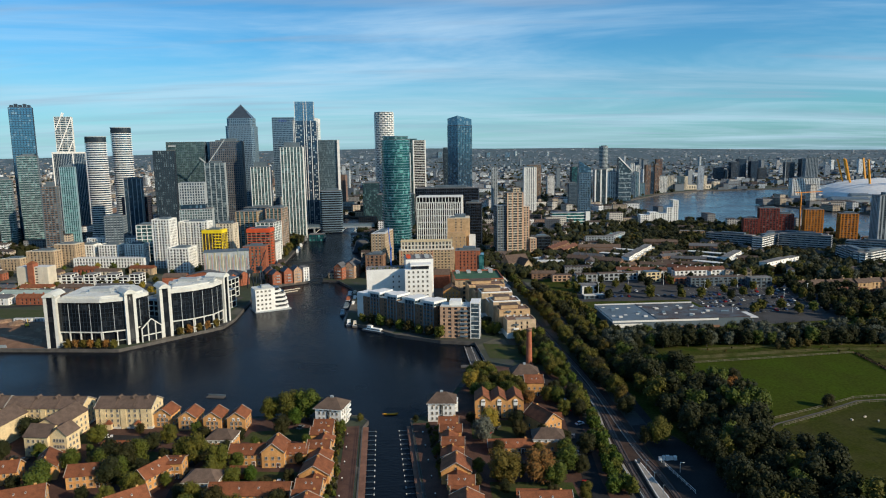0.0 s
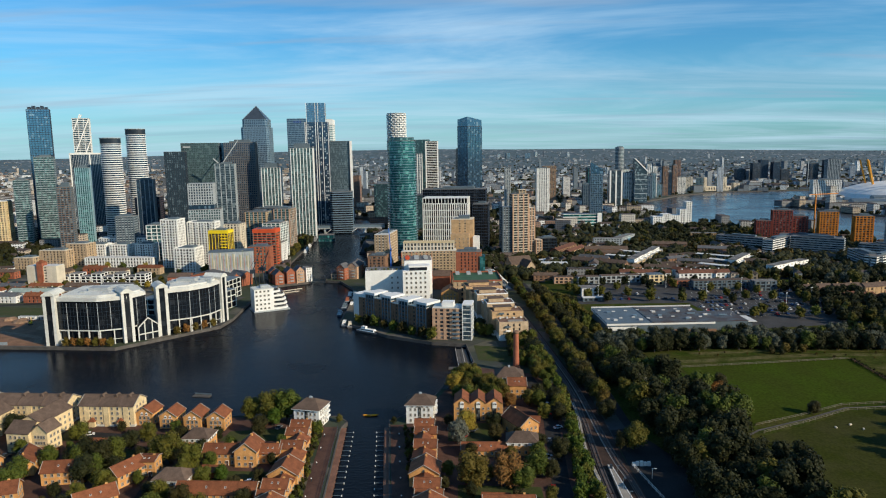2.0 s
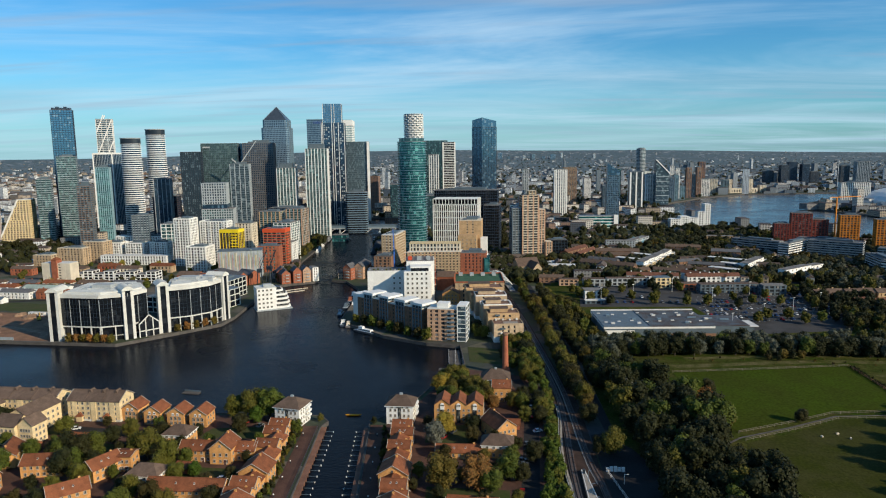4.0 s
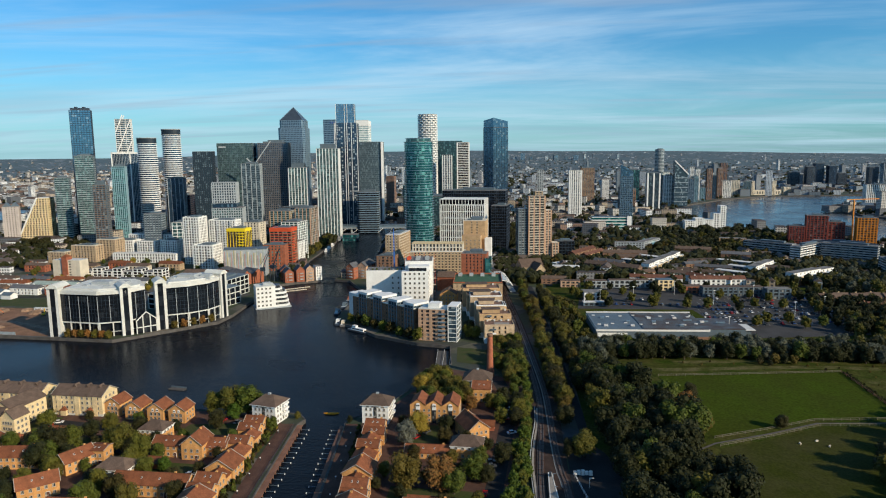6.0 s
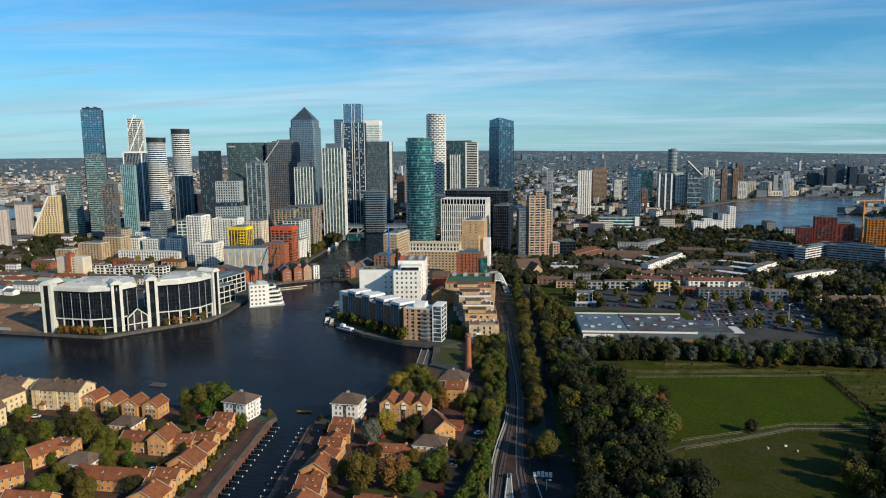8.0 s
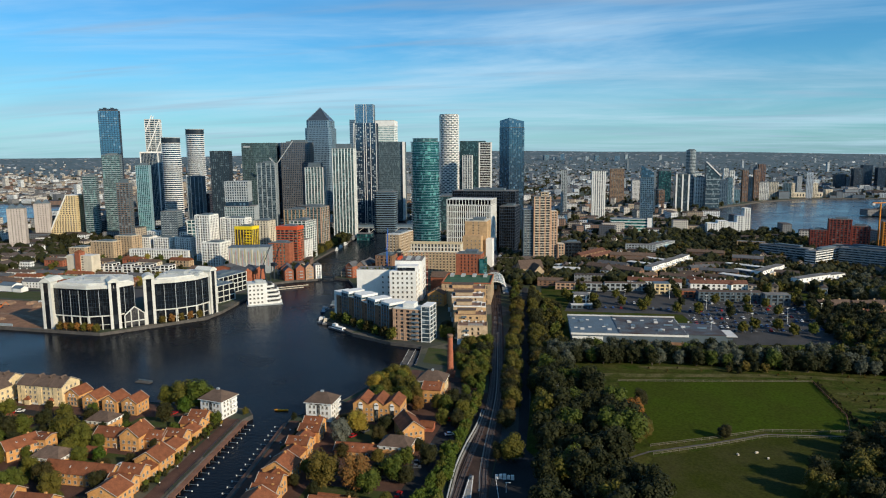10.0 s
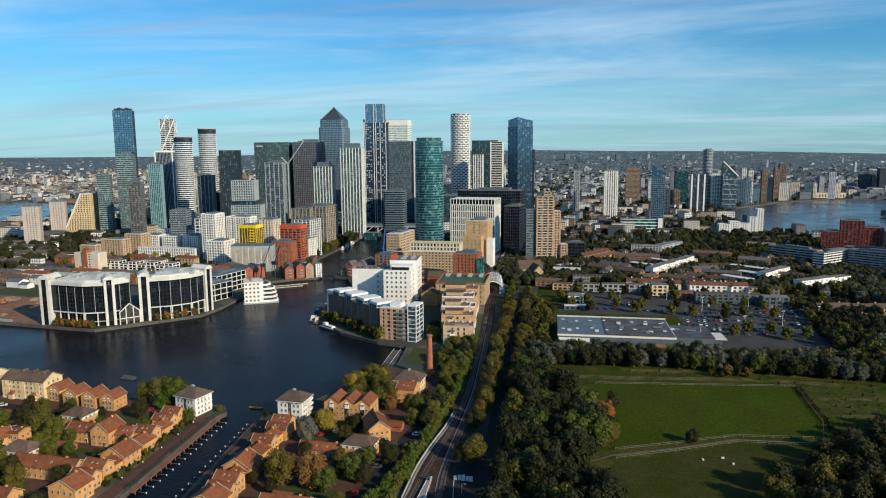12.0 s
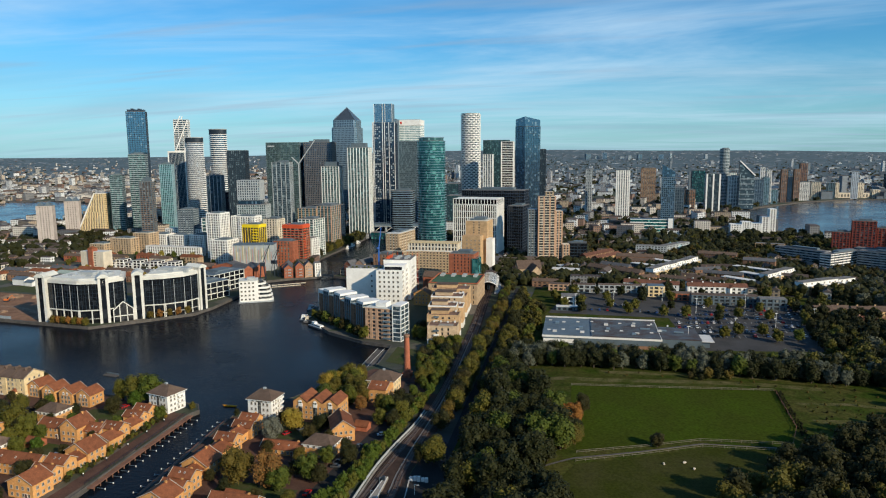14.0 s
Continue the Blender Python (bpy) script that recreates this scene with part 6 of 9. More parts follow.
part("white_corner", Shell().box(15, -10, -0.5, 7, 12, 36), WHITE, t)
windows(t, "s", 18, 27.1, [6 + 4 * k for k in range(8)], 4)
t = tower("apartment_block", "red brick block with green-glazed corner bays", "apartments", 22, 638, -4, (24, 18), 33, 3.1, 1.2, RED_BRICK, WINDOW_DARK, 3.6, 2.2, RED_BRICK, ROOF_FELT, plant=2.5)
part("green_bay", Shell().box(13, -2, -0.5, 5, 16, 29.5), GLASS_TEAL, t)
o = gabled("brick_house", "red brick house with a hipped brown roof", -4, 622, -4, 16, 14, 13, 4, RED_BRICK, BROWN_TILE, ridge="x")
o = gabled("brick_house", "tan brick gabled block with white bargeboards", 4, 562, -4, 14, 20, 10, 4, ORANGE_BRICK, BROWN_TILE)
windows(o, "s", 12, 10, (2, 5, 8), 4)
# stepped tan flats along the railway
BUFF_PALE = material("pale_buff_brick", (0.54, 0.40, 0.26), 0.85, spread=0.22, size=3, grain=0.4, vary=0.08, bump=0.02)
TERRACOTTA = material("terracotta_roof_tile", (0.21, 0.125, 0.09), 0.85, spread=0.3, size=3)
for (x, y, w, d, h, mt, rf) in ((47, 448, 20, 13, 12, BUFF_PALE, BUFF_BRICK), (44, 462, 22, 13, 16, TAN_BRICK, BROWN_TILE), (40, 477, 20, 14, 19, BUFF_PALE, BROWN_TILE), (40, 493, 23, 14, 15, TAN_BRICK, BUFF_BRICK),
                                (36, 509, 24, 15, 19, BUFF_PALE, BROWN_TILE), (34, 526, 27, 15, 16, TAN_BRICK, BROWN_TILE), (31, 544, 30, 18, 18, TAN_BRICK, BUFF_BRICK)):
    t = tower("stepped_flats", "tan brick stepped flats with brown flat roofs", "apartments", x, y, 6, (w, d), h, 2.9, 1.1, mt, WINDOW_DARK, 4.2, 2.8, mt, TERRACOTTA, plant=0, group="stepped flats by the railway")
    part("white_base", Shell().box(0, 0, -0.5, w + 0.5, d + 0.5, 4.2), WHITE, t)
    parapet(t, rect(w, d), h + 0.02, 0.9, 0.35, WHITE if h % 2 else mt)
    if h > 15:
        part("attic", Shell().box(-w * 0.12, d * 0.1, h + 0.36, w * 0.55, d * 0.5, 2.6), mt, t)
        part("attic_roof", Shell().box(-w * 0.12, d * 0.1, h + 2.98, w * 0.6, d * 0.56, 0.3), BROWN_TILE, t)
    else:
        part("roof_terrace", Shell().box(w * 0.1, -d * 0.1, h + 0.36, w * 0.5, d * 0.4, 0.12), PALE_PAVING, t)
    for k in range(4):
        part("roof_vent", Shell().box(-w * 0.36 + k * w * 0.24, d * 0.4, h + 0.36, 1.2, 1.0, 1.0 + 0.3 * (k % 2)), ROOF_PALE, t)
    for k in range(max(2, int(h / 3.2))):
        part("balcony", Shell().box(-w * 0.2, -d / 2 - 0.7, 3.4 + k * 2.9, 3.4, 1.4, 1.0), WHITE if k % 2 else GREY, t)
t = tower("sports_roof_block", "low tan block carrying a green rooftop court", "building", 27, 585, 2, (42, 44), 17, 4.0, 1.3, TAN_BRICK, WINDOW_DARK, 5, 3.0, YELLOW_BRICK, material("green_court", (0.05, 0.12, 0.07), 0.9), plant=0)
for k in range(8):
    part("roof_unit", Shell().box(-16 + (k % 4) * 10, 12 + (k // 4) * 6, 17.4, 3.5, 2.5, 1.8), CONCRETE, t)
parapet(t, rect(42, 44), 17.4, 1.2, 0.5, RED_BRICK)
# station with a vaulted canopy
stn = thing("station_canopy", "arched white-ribbed station canopy over the tracks", "station", 46, 640, 2, 7)
for k in range(11):
    y = -24 + k * 4.8
    pts = [(-9, 5.0), (-7, 7.6), (-3.5, 9.4), (0, 10), (3.5, 9.4), (7, 7.6), (9, 5.0)]
    s = Shell()
    for (ax, az), (bx, bz) in zip(pts, pts[1:]):
        s.beam((ax, y, az), (bx, y, bz), 0.8)
    part("rib", s, WHITE, stn)
pts = [(-9, 5.0), (-7, 7.6), (-3.5, 9.4), (0, 10), (3.5, 9.4), (7, 7.6), (9, 5.0)]
s = Shell()
for (ax, az), (bx, bz) in zip(pts, pts[1:]):
    s.add([(ax, -24, az + .3), (bx, -24, bz + .3), (bx, 24, bz + .3), (ax, 24, az + .3), (ax, -24, az + .1), (bx, -24, bz + .1), (bx, 24, bz + .1), (ax, 24, az + .1)],
          [[0, 1, 2, 3], [7, 6, 5, 4], [0, 4, 5, 1], [2, 6, 7, 3]])
part("roof_glazing", s, GLASS_GREY, stn)
for x in (-8.5, 8.5):
    part("platform", Shell().box(x, 0, -0.3, 5, 60, 1.3), CONCRETE, stn)
    for k in range(6):
        part("post", Shell().box(x, -22 + k * 8.8, 0.9, 0.5, 0.5, 4.6), GREY, stn)
# viaduct carrying the line north
via = thing("viaduct", "concrete railway viaduct running north between towers", "viaduct", 0, 0, 0)
for (ax, ay), (bx, by) in zip(TRACK[7:], TRACK[8:]):
    part("deck_span", Shell().beam((ax, ay, 6.5), (bx, by, 6.5), 9.5, 1.6), BROWN, via)
    for k in range(5):
        t = k / 5
        part("pier", Shell().box(ax + (bx - ax) * t, ay + (by - ay) * t, 1.5, 2.4, 2.0, 4.4), CONCRETE, via)
# houses by the railway and the dark office
o = gabled("brown_gable_flats", "brown brick flats with steep brown tiled roofs", 76, 702, 20, 24, 18, 10, 7, YELLOW_BRICK, BROWN_TILE, ridge="x", cat="apartments")
gabled("brown_gable_flats", "brown brick wing with a steep brown roof", 84, 690, 20, 10, 18, 9, 6, YELLOW_BRICK, BROWN_TILE, cat="apartments")
tower("office_block", "black glass office block beside brick houses", "offices", 121, 815, 4, (22, 18), 22, 3.4, 0.8, DARK, GLASS_DARK, 4, 0.5, DARK, ROOF_DARK, plant=1.5)
t = tower("school_block", "long low block with white end wall and teal glazing", "building", 222, 1140, 0, (60, 20), 20, 5, 1.4, WHITE, GLASS_TEAL, 0, plant=0, roof=METAL_ROOF)
part("end_wall", Shell().box(31, -1, -0.5, 7, 21, 22), WHITE, t)
# twin-drum barge, teal pontoon and the footbridge at the far end of the inner dock
bg = thing("dark_barge_pavilion", "dark floating pavilion moored by the inner dock", "pavilion", -104, 880, 0, 6)
part("hull", Shell().box(0, 0, -0.6, 27, 40, 3), DARK, bg)
part("body", Shell().taper(rect(24, 36), rect(17, 28), 2.4, 12), DARK, bg)
part("roof", Shell().taper(rect(17, 28), rect(10, 20), 12, 15), ROOF_DARK, bg)
tp = tower("floating_pavilion", "green glazed floating pavilion with flat roof", "pavilion", -182, 990, 0, (22, 16), 10, 5, 0.8, NAVY, GLASS_TEAL, 5, 0.4, NAVY, z0=0.2, plant=0)
rb = thing("railway_bridge", "long pale bridge with a low roof across the inner dock", "bridge", -180, 1085, 2, 3)
part("deck", Shell().box(0, 0, 6.5, 150, 9, 1.6), CONCRETE, rb)
part("side_screen", Shell().box(0, -4.2, 8.1, 150, 0.4, 3.6), STEEL, rb)
part("roof", Shell().box(0, 0, 12.2, 150, 9.6, 0.6), METAL_ROOF, rb)
for k in range(7):
    part("pier", Shell().box(-66 + k * 22, 0, -3.5, 2.0, 7, 10), CONCRETE, rb)
    part("strut", Shell().beam((-60 + k * 20, -6, -1), (-50 + k * 20, -5, 6.5), 0.7), WHITE, rb)

# ---------------------------------------------------------------- brick housing estate
def hipped(name, label, x, y, rot, w, d, eave, rise, wall, roof, group="", z0=2.0, over=0.6, flat=0.25, cat="house"):
    ob = thing(name, label, cat, x, y, z0, rot, group)
    part("wall", Shell().box(0, 0, -0.6, w, d, eave + 0.6), wall, ob)
    ridge = max(0.3, (w - d) + d * flat) if w > d else 0.3
    low, high = rect(w + 2 * over, d + 2 * over), rect(ridge, 0.3)
    part("roof", Shell().taper(low, high, eave + 0.02, eave + rise), roof, ob)
    part("fascia", Shell().prism(rect(w + 2 * over - 0.1, d + 2 * over - 0.1), eave - 0.3, eave), TRIM, ob)
    return ob


ROOFLIGHT = Shell().box(0, 0, 0, 0.6, 0.8, 0.12).box(0, 0, 0.08, 0.46, 0.66, 0.07, mat=1).data("rooflight", [TRIM, PANE])
DOOR = Shell().box(0, 0, 0, 1.25, 0.16, 2.3).box(0, -0.06, 0.05, 0.95, 0.14, 2.1, mat=1).data("door", [TRIM, material("dark_door", (0.10, 0.05, 0.04), 0.5)])


def verge(ob, half, L, eave, rise, axis, over=0.45):
    """Pale bargeboards along the gable edges."""
    roof_ob = next(c for c in ob.children if c.name.startswith("roof"))
    for sd in (-1, 1):
        for e in (-1, 1):
            p, q = (0, eave + rise + 0.42), (sd * (half + over), eave - over * rise / half + 0.36)
            off = e * (L / 2 + over)
            a = (p[0], off, p[1]) if axis == "y" else (off, p[0], p[1])
            b = (q[0], off, q[1]) if axis == "y" else (off, q[0], q[1])
            part("bargeboard", Shell().beam(a, b, 0.16, 0.2), FRAME, roof_ob)


def cottage(x, y, rot, w, d, eave, rise, ridge="x", wall=ORANGE_BRICK, roof=RED_TILE, label="orange brick house with a red tiled roof", storeys=2, group="brick houses by the dock arm", lights=True, z0=2.0, blank=False):
    ob = gabled("house", label, x, y, rot, w, d, eave, rise, wall, roof, group, z0, ridge)
    half, L = (d / 2, w) if ridge == "x" else (w / 2, d)
    verge(ob, half, L, eave, rise, "x" if ridge == "x" else "y")
    zs = [0.9 + 2.75 * k for k in range(storeys)]
    if not blank:
        windows(ob, "s", w - 1.2, d / 2, zs, max(2, round(w / 2.8)))
    roof_ob = next(c for c in ob.children if c.name.startswith("roof"))
    windows(ob, "e", d - 1.6, w / 2, zs, max(2, round(d / 3.2)))
    windows(ob, "w", d - 1.6, w / 2, zs[:1], 2)
    windows(ob, "n", w - 1.2, d / 2, zs[1:], max(2, round(w / 3.2)))
    if ridge == "y":
        windows(ob, "s", 1.0, d / 2, (eave + rise * 0.25,), 1, 0.9, 0.9)
    dr = part("door", DOOR, None, ob)
    dr.matrix_basis = pose(w * 0.22, -d / 2 - 0.03, 0)
    if lights and ridge == "x":
        for k in (-0.12, 0.12):
            r = part("rooflight", ROOFLIGHT, None, roof_ob)
            r.matrix_basis = pose(w * k, -d / 4, eave + rise / 2 + 0.32, math.degrees(math.atan2(rise, half)), 0, 0)
    ch = Shell().box(w * 0.3 if ridge == "x" else 0.2, 0.2 if ridge == "x" else d * 0.3, eave + rise - 1.0, 0.8, 0.6, 1.9)
    part("chimney", ch, wall, roof_ob)
    return ob


# rows along the dock arm: paired houses stepping down between lower links
for side, x0 in ((-1, -61.5), (1, -5.0)):
    lab = "orange brick terraced house with red tiles on the west promenade" if side < 0 else "orange brick terraced house with red tiles on the east promenade"
    sk = -0.055 if side < 0 else -0.06
    for (y, dx, w, d, e, r) in ((286.5, 0, 8.6, 6.2, 5.9, 2.0), (279.5, 1.0, 9.4, 5.9, 5.3, 1.9), (264.5, 0, 9.2, 6.4, 5.9, 2.0), (230.5, 0, 9.4, 6.4, 5.9, 2.0), (223.2, 1, 9.8, 6.0, 5.3, 1.9)):
        cottage(x0 + (y - 260) * sk + dx * side * 0.4, y, -3, w, d, e, r, "x", label=lab, blank=True)
    for (y, w, d) in ((272.8, 8, 7.6), (257.5, 9, 8.4), (236.8, 8, 5.2)):
        cottage(x0 + (y - 260) * sk - side * 1.0, y, -3, w, d, 4.2, 2.0, "y", label="low orange brick link house with red tiles", storeys=1)
    cottage(x0 + (246 - 260) * sk + (1.0 if side < 0 else -0.6), 243.8, -3, 11.5, 10, 5.3, 3.5, "y", label="broad orange brick house under one big gable", lights=False, blank=True)
    cottage(x0 + (214 - 260) * sk, 214.5, -3, 12, 9, 6.0, 3, "y", label=lab)
# four gabled houses on the dock edge
for (x, y, rot) in ((-141.5, 306.8, -6), (-128.5, 302.6, -4), (-116.5, 301.2, -3), (-105.2, 300.2, -2)):
    ob = gabled("gabled_house", "orange brick gabled house with tall white arched windows", x, y - 1.2, rot, 8.4, 9.6, 6.2, 2.8, ORANGE_BRICK, RED_TILE, "gabled houses on the quay")
    verge(ob, 4.2, 9.6, 6.2, 2.8, "y")
    windows(ob, "s", 6.2, 4.8, (0.8, 3.1), 3, 1.3, 1.6)
    windows(ob, "s", 4.6, 4.8, (5.3,), 2, 1.2, 0.8, True)
    windows(ob, "e", 8, 4.2, (1, 3.7), 3)
# buff flats by the water
for (x, y, w, rot) in ((-159.5, 306.5, 27, -3), (-198, 308.5, 37, -4), (-236, 312, 36, -4)):
    ob = gabled("buff_flats", "four-storey buff brick flats with brown tiled roof", x, y, rot, w, 12.5, 10.2, 3.4, BUFF_BRICK, BROWN_TILE, "buff waterside flats", ridge="x", cat="apartments")
    verge(ob, 6.25, w, 10.2, 3.4, "x")
    windows(ob, "s", w - 2, 6.25, (1.0, 3.5, 6.0, 8.4), round(w / 2.9), 1.1, 1.3)
    windows(ob, "e", 9, w / 2, (1.0, 3.5, 6.0, 8.4), 3)
    for k in range(2):
        xx = -w * 0.26 + k * w * 0.52
        pp = Shell().box(xx, -6.9, -0.5, 3.0, 1.6, 3.3)
        part("porch", pp, BUFF_BRICK, ob)
        part("porch_roof", Shell().taper([(p[0] + xx, p[1] - 6.9) for p in rect(3.6, 2.4)], [(p[0] + xx, p[1] - 6.2) for p in rect(0.2, 1.0)], 2.8, 4.6), RED_TILE, ob)
    roof_ob = next(c for c in ob.children if c.name.startswith("roof"))
    for k in range(1, 3):
        xx = -w / 2 + k * w / 3
        for sd in (-1, 1):
            part("party_wall", Shell().beam((xx, 0, 14.0), (xx, sd * 6.7, 10.3), 0.3, 0.3), BROWN_TILE, roof_ob)
    part("base_course", Shell().box(0, 0, -0.55, w + 0.24, 12.74, 1.7), FRAME_WHITE, ob)
    for k in range(1, 4):
        xx = -w / 2 + k * w / 4 + w * 0.1
        part("ridge_gable", Shell().add([(xx - 1.5, -1.8, 12.2), (xx + 1.5, -1.8, 12.2), (xx, -1.8, 14.5), (xx - 1.5, 1.8, 12.2), (xx + 1.5, 1.8, 12.2), (xx, 1.8, 14.5)], [[0, 1, 2], [5, 4, 3], [0, 3, 4, 1], [1, 4, 5, 2], [2, 5, 3, 0]]), BROWN_TILE, roof_ob)
    for k in range(3):
        part("bay_strip", Shell().box(-w * 0.36 + k * w * 0.36, -6.35, -0.5, 2.6, 0.5, 10.4), BUFF_BRICK, ob)
for (x, y, w, d, e, rot) in ((-184, 292, 12, 20, 9.6, -8), (-184, 277.5, 11, 11, 9.0, -8), (-174.5, 276.5, 7.5, 8.5, 9.4, -8)):
    ob = gabled("buff_flats", "buff brick flats wing with brown roof", x, y, rot, w, d, e, 3.4, BUFF_BRICK, BROWN_TILE, "buff waterside flats", cat="apartments", ridge="y" if d > w else "x")
    windows(ob, "s", w - 2, d / 2, [1.0 + 2.7 * k for k in range(int(e / 2.8))], 4)
    windows(ob, "e", d - 2, w / 2, [1.0 + 2.7 * k for k in range(int(e / 2.8))], max(3, round(d / 3.5)))
gabled("buff_flats", "buff brick flats wing with brown roof", -212, 290, -8, 14, 20, 10, 3.4, BUFF_BRICK, BROWN_TILE, "buff waterside flats", cat="apartments")
# houses inside the estate
cottage(-91, 262.3, -2, 14.5, 8, 5.2, 2.6, "x", roof=RED_TILE, label="orange brick terrace with red tiled roof")
cottage(-79.5, 261.5, -2, 9.2, 10.5, 6.8, 3.6, "y", label="orange brick gabled house with balcony windows", lights=False)
cottage(-70.5, 263.5, -2, 8.5, 8, 4.6, 2.4, "x", label="low orange brick house with red tiles")
cottage(-81.5, 229, -2, 30, 8.2, 5.0, 2.8, "x", label="long orange brick terrace with red tiled roof")
cottage(-124.5, 246, 62, 13, 8, 5.2, 3.0, "x", label="orange brick house turned to the lane")
cottage(-118, 252.5, 0, 7.5, 7, 6.4, 0.8, "x", label="orange brick flat-topped house end")
cottage(-149, 247, 8, 16, 8.5, 5.4, 2.8, "x", label="red-roofed brick house with white dormer")
cottage(-125, 223.5, 40, 14, 8, 5.4, 3, "x", label="orange brick house with a red hipped roof")
cottage(-171, 256, -70, 14, 8, 5.4, 3, "x", label="red brick house with a brown roof")
cottage(-186, 250, 10, 14, 8, 5.4, 3, "x", label="red brick house with a red tiled roof")
cottage(-165, 228, 20, 16, 8.5, 5.4, 3, "x", label="orange brick house with a red tiled roof")
cottage(-205, 262, -30, 14, 8, 5.4, 3, "x", label="red brick house with a brown roof")
cottage(-200, 232, 15, 15, 8, 5.4, 3, "x", label="red brick house with a red tiled roof")
cottage(-145, 205, 20, 16, 8.5, 5.4, 3, "x", label="orange brick house with a red tiled roof")
cottage(-100, 207, 0, 18, 8.5, 5.4, 3, "x", label="orange brick house with a red tiled roof")
cottage(-30 - 50, 203, 0, 14, 8.5, 5.4, 3, "x", label="orange brick house with a red tiled roof")
for (x, y, w, d, mt) in ((-106.2, 276.8, 11.5, 9.5, BROWN_TILE), (-102, 238.8, 13, 9.5, BROWN_TILE), (36, 270, 13, 9.5, BROWN_TILE)):
    ob = hipped("hipped_house", "orange brick house with a hipped grey-brown roof and white eaves", x, y, -4, w, d, 5.8, 3.2, ORANGE_BRICK, mt, "hipped houses")
    part("white_band", Shell().box(0, 0, 4.4, w + 0.12, d + 0.12, 1.05), TRIM, ob)
    windows(ob, "s", w - 2, d / 2 + 0.05, (0.9, 4.2), 4)
    windows(ob, "e", d - 2, w / 2 + 0.05, (0.9, 4.2), 3)
for (x, y, w, d) in ((-153, 277.5, 11, 6.5), (-91.5, 250, 7, 5.5), (44, 298, 6, 5), (-170, 268, 8, 6), (22, 226, 10, 6)):
    gabled("garage", "low brick garage with a red tiled roof", x, y, -4, w, d, 2.4, 1.6, RED_BRICK, RED_TILE, "garages", ridge="x", cat="garage")
# white corner houses at the mouth of the dock arm
for (x, y, rot, w, d) in ((-61.6, 301.6, -13, 12.8, 11.2), (-9.4, 305.6, -3, 12.8, 10.8)):
    ob = hipped("white_villa", "white rendered four-storey corner house with hipped brown roof", x, y, rot, w, d, 9.3, 3.7, WHITE, BROWN_TILE, "white corner houses", over=0.9)
    part("finial", Shell().box(0, 0, 12.9, 1.4, 1.0, 0.8), CONCRETE, ob)
    windows(ob, "s", w - 2, d / 2, (1.0, 3.7, 6.4), 5, 1.0, 1.3)
    windows(ob, "e", d - 2, w / 2, (1.0, 3.5, 6.0, 7.7), 4, 1.0, 1.1)
    windows(ob, "w", d - 2, w / 2, (1.0, 3.7, 6.4), 4, 1.0, 1.3)
    windows(ob, "s", w - 3, d / 2, (8.1,), 4, 1.2, 0.7)
    part("stair_window", Shell().box(0, -d / 2 - 0.05, 1.0, 1.5, 0.2, 7.6), PANE, ob)
    for k in range(3):
        part("balcony", Shell().box(w / 2 + 0.7, d * 0.2, 2.9 + 2.4 * k, 1.5, 4.2, 1.0), WHITE, ob)
# three-gabled mill house
ob = thing("triple_gable_house", "orange brick block with three gables and white arched bays", "apartments", 18.5, 309, 2, -2)
part("wall", Shell().box(0, 0, -0.5, 23.4, 12, 10.3), ORANGE_BRICK, ob)
for k in (-7.8, 0, 7.8):
    part("gable", Shell().add([(k - 3.9, -6, 9.8), (k + 3.9, -6, 9.8), (k, -6, 13), (k - 3.9, 6, 9.8), (k + 3.9, 6, 9.8), (k, 6, 13)], [[0, 1, 2], [5, 4, 3], [0, 3, 4, 1], [1, 4, 5, 2], [2, 5, 3, 0]]), ORANGE_BRICK, ob)
    for sd in (-1, 1):
        vv = [(k, -6.4, 13.1), (k + sd * 3.95, -6.4, 9.85), (k + sd * 3.95, 6.4, 9.85), (k, 6.4, 13.1)]
        up = [(p[0], p[1], p[2] + 0.25) for p in vv]
        fs = [[0, 1, 2, 3], [7, 6, 5, 4], [0, 4, 5, 1], [1, 5, 6, 2], [2, 6, 7, 3], [3, 7, 4, 0]]
        part("roof_slope", Shell().add(vv + up, fs if sd < 0 else [q[::-1] for q in fs]), RED_TILE, ob)
    part("glazed_bay", Shell().box(k, -6.1, -0.5, 1.7, 0.5, 8.0), PANE, ob)
    part("white_bay", Shell().box(k, -6.15, 7.4, 2.0, 0.5, 1.9), TRIM, ob)
    o = part("window", window_mesh(1.9, 1.0, True), None, ob)
    o.matrix_basis = pose(k, -6.4, 9.2)
windows(ob, "s", 22, 6, (1.0, 3.7, 6.4), 9, 1.0, 1.3)
windows(ob, "e", 10, 11.7, (1.0, 3.7, 6.4), 4)
ob.matrix_basis = ob.matrix_basis @ Matrix.Diagonal((1, 1, 0.88, 1))
# hipped pump house by the chimney
ob = hipped("pump_house", "buff brick house with a wide hipped brown roof", 37, 351, -2, 14.5, 12.5, 7.0, 4.2, BUFF_BRICK, BROWN_TILE, over=0.8)
part("finial", Shell().box(0, 0, 10.8, 1.2, 1.2, 1.0), CONCRETE, ob)
windows(ob, "s", 12, 6.25, (1, 4.2), 4)
windows(ob, "e", 10, 7.25, (1, 4.2), 3)
cottage(39.8, 337, -2, 9.5, 12, 7.2, 2.2, "x", label="orange brick house in front of the pump house")
cottage(37, 289.5, 28, 10, 15, 6.0, 3.8, "y", label="orange brick house with a big red gable roof", lights=False)
cottage(20, 268, -1, 20, 7, 2.8, 2.0, "x", label="long low brick outhouse with a red-brown roof", storeys=1)
cottage(26, 243 - 26, 0, 18, 8, 5.2, 2.8, "x", label="orange brick house with a red tiled roof")
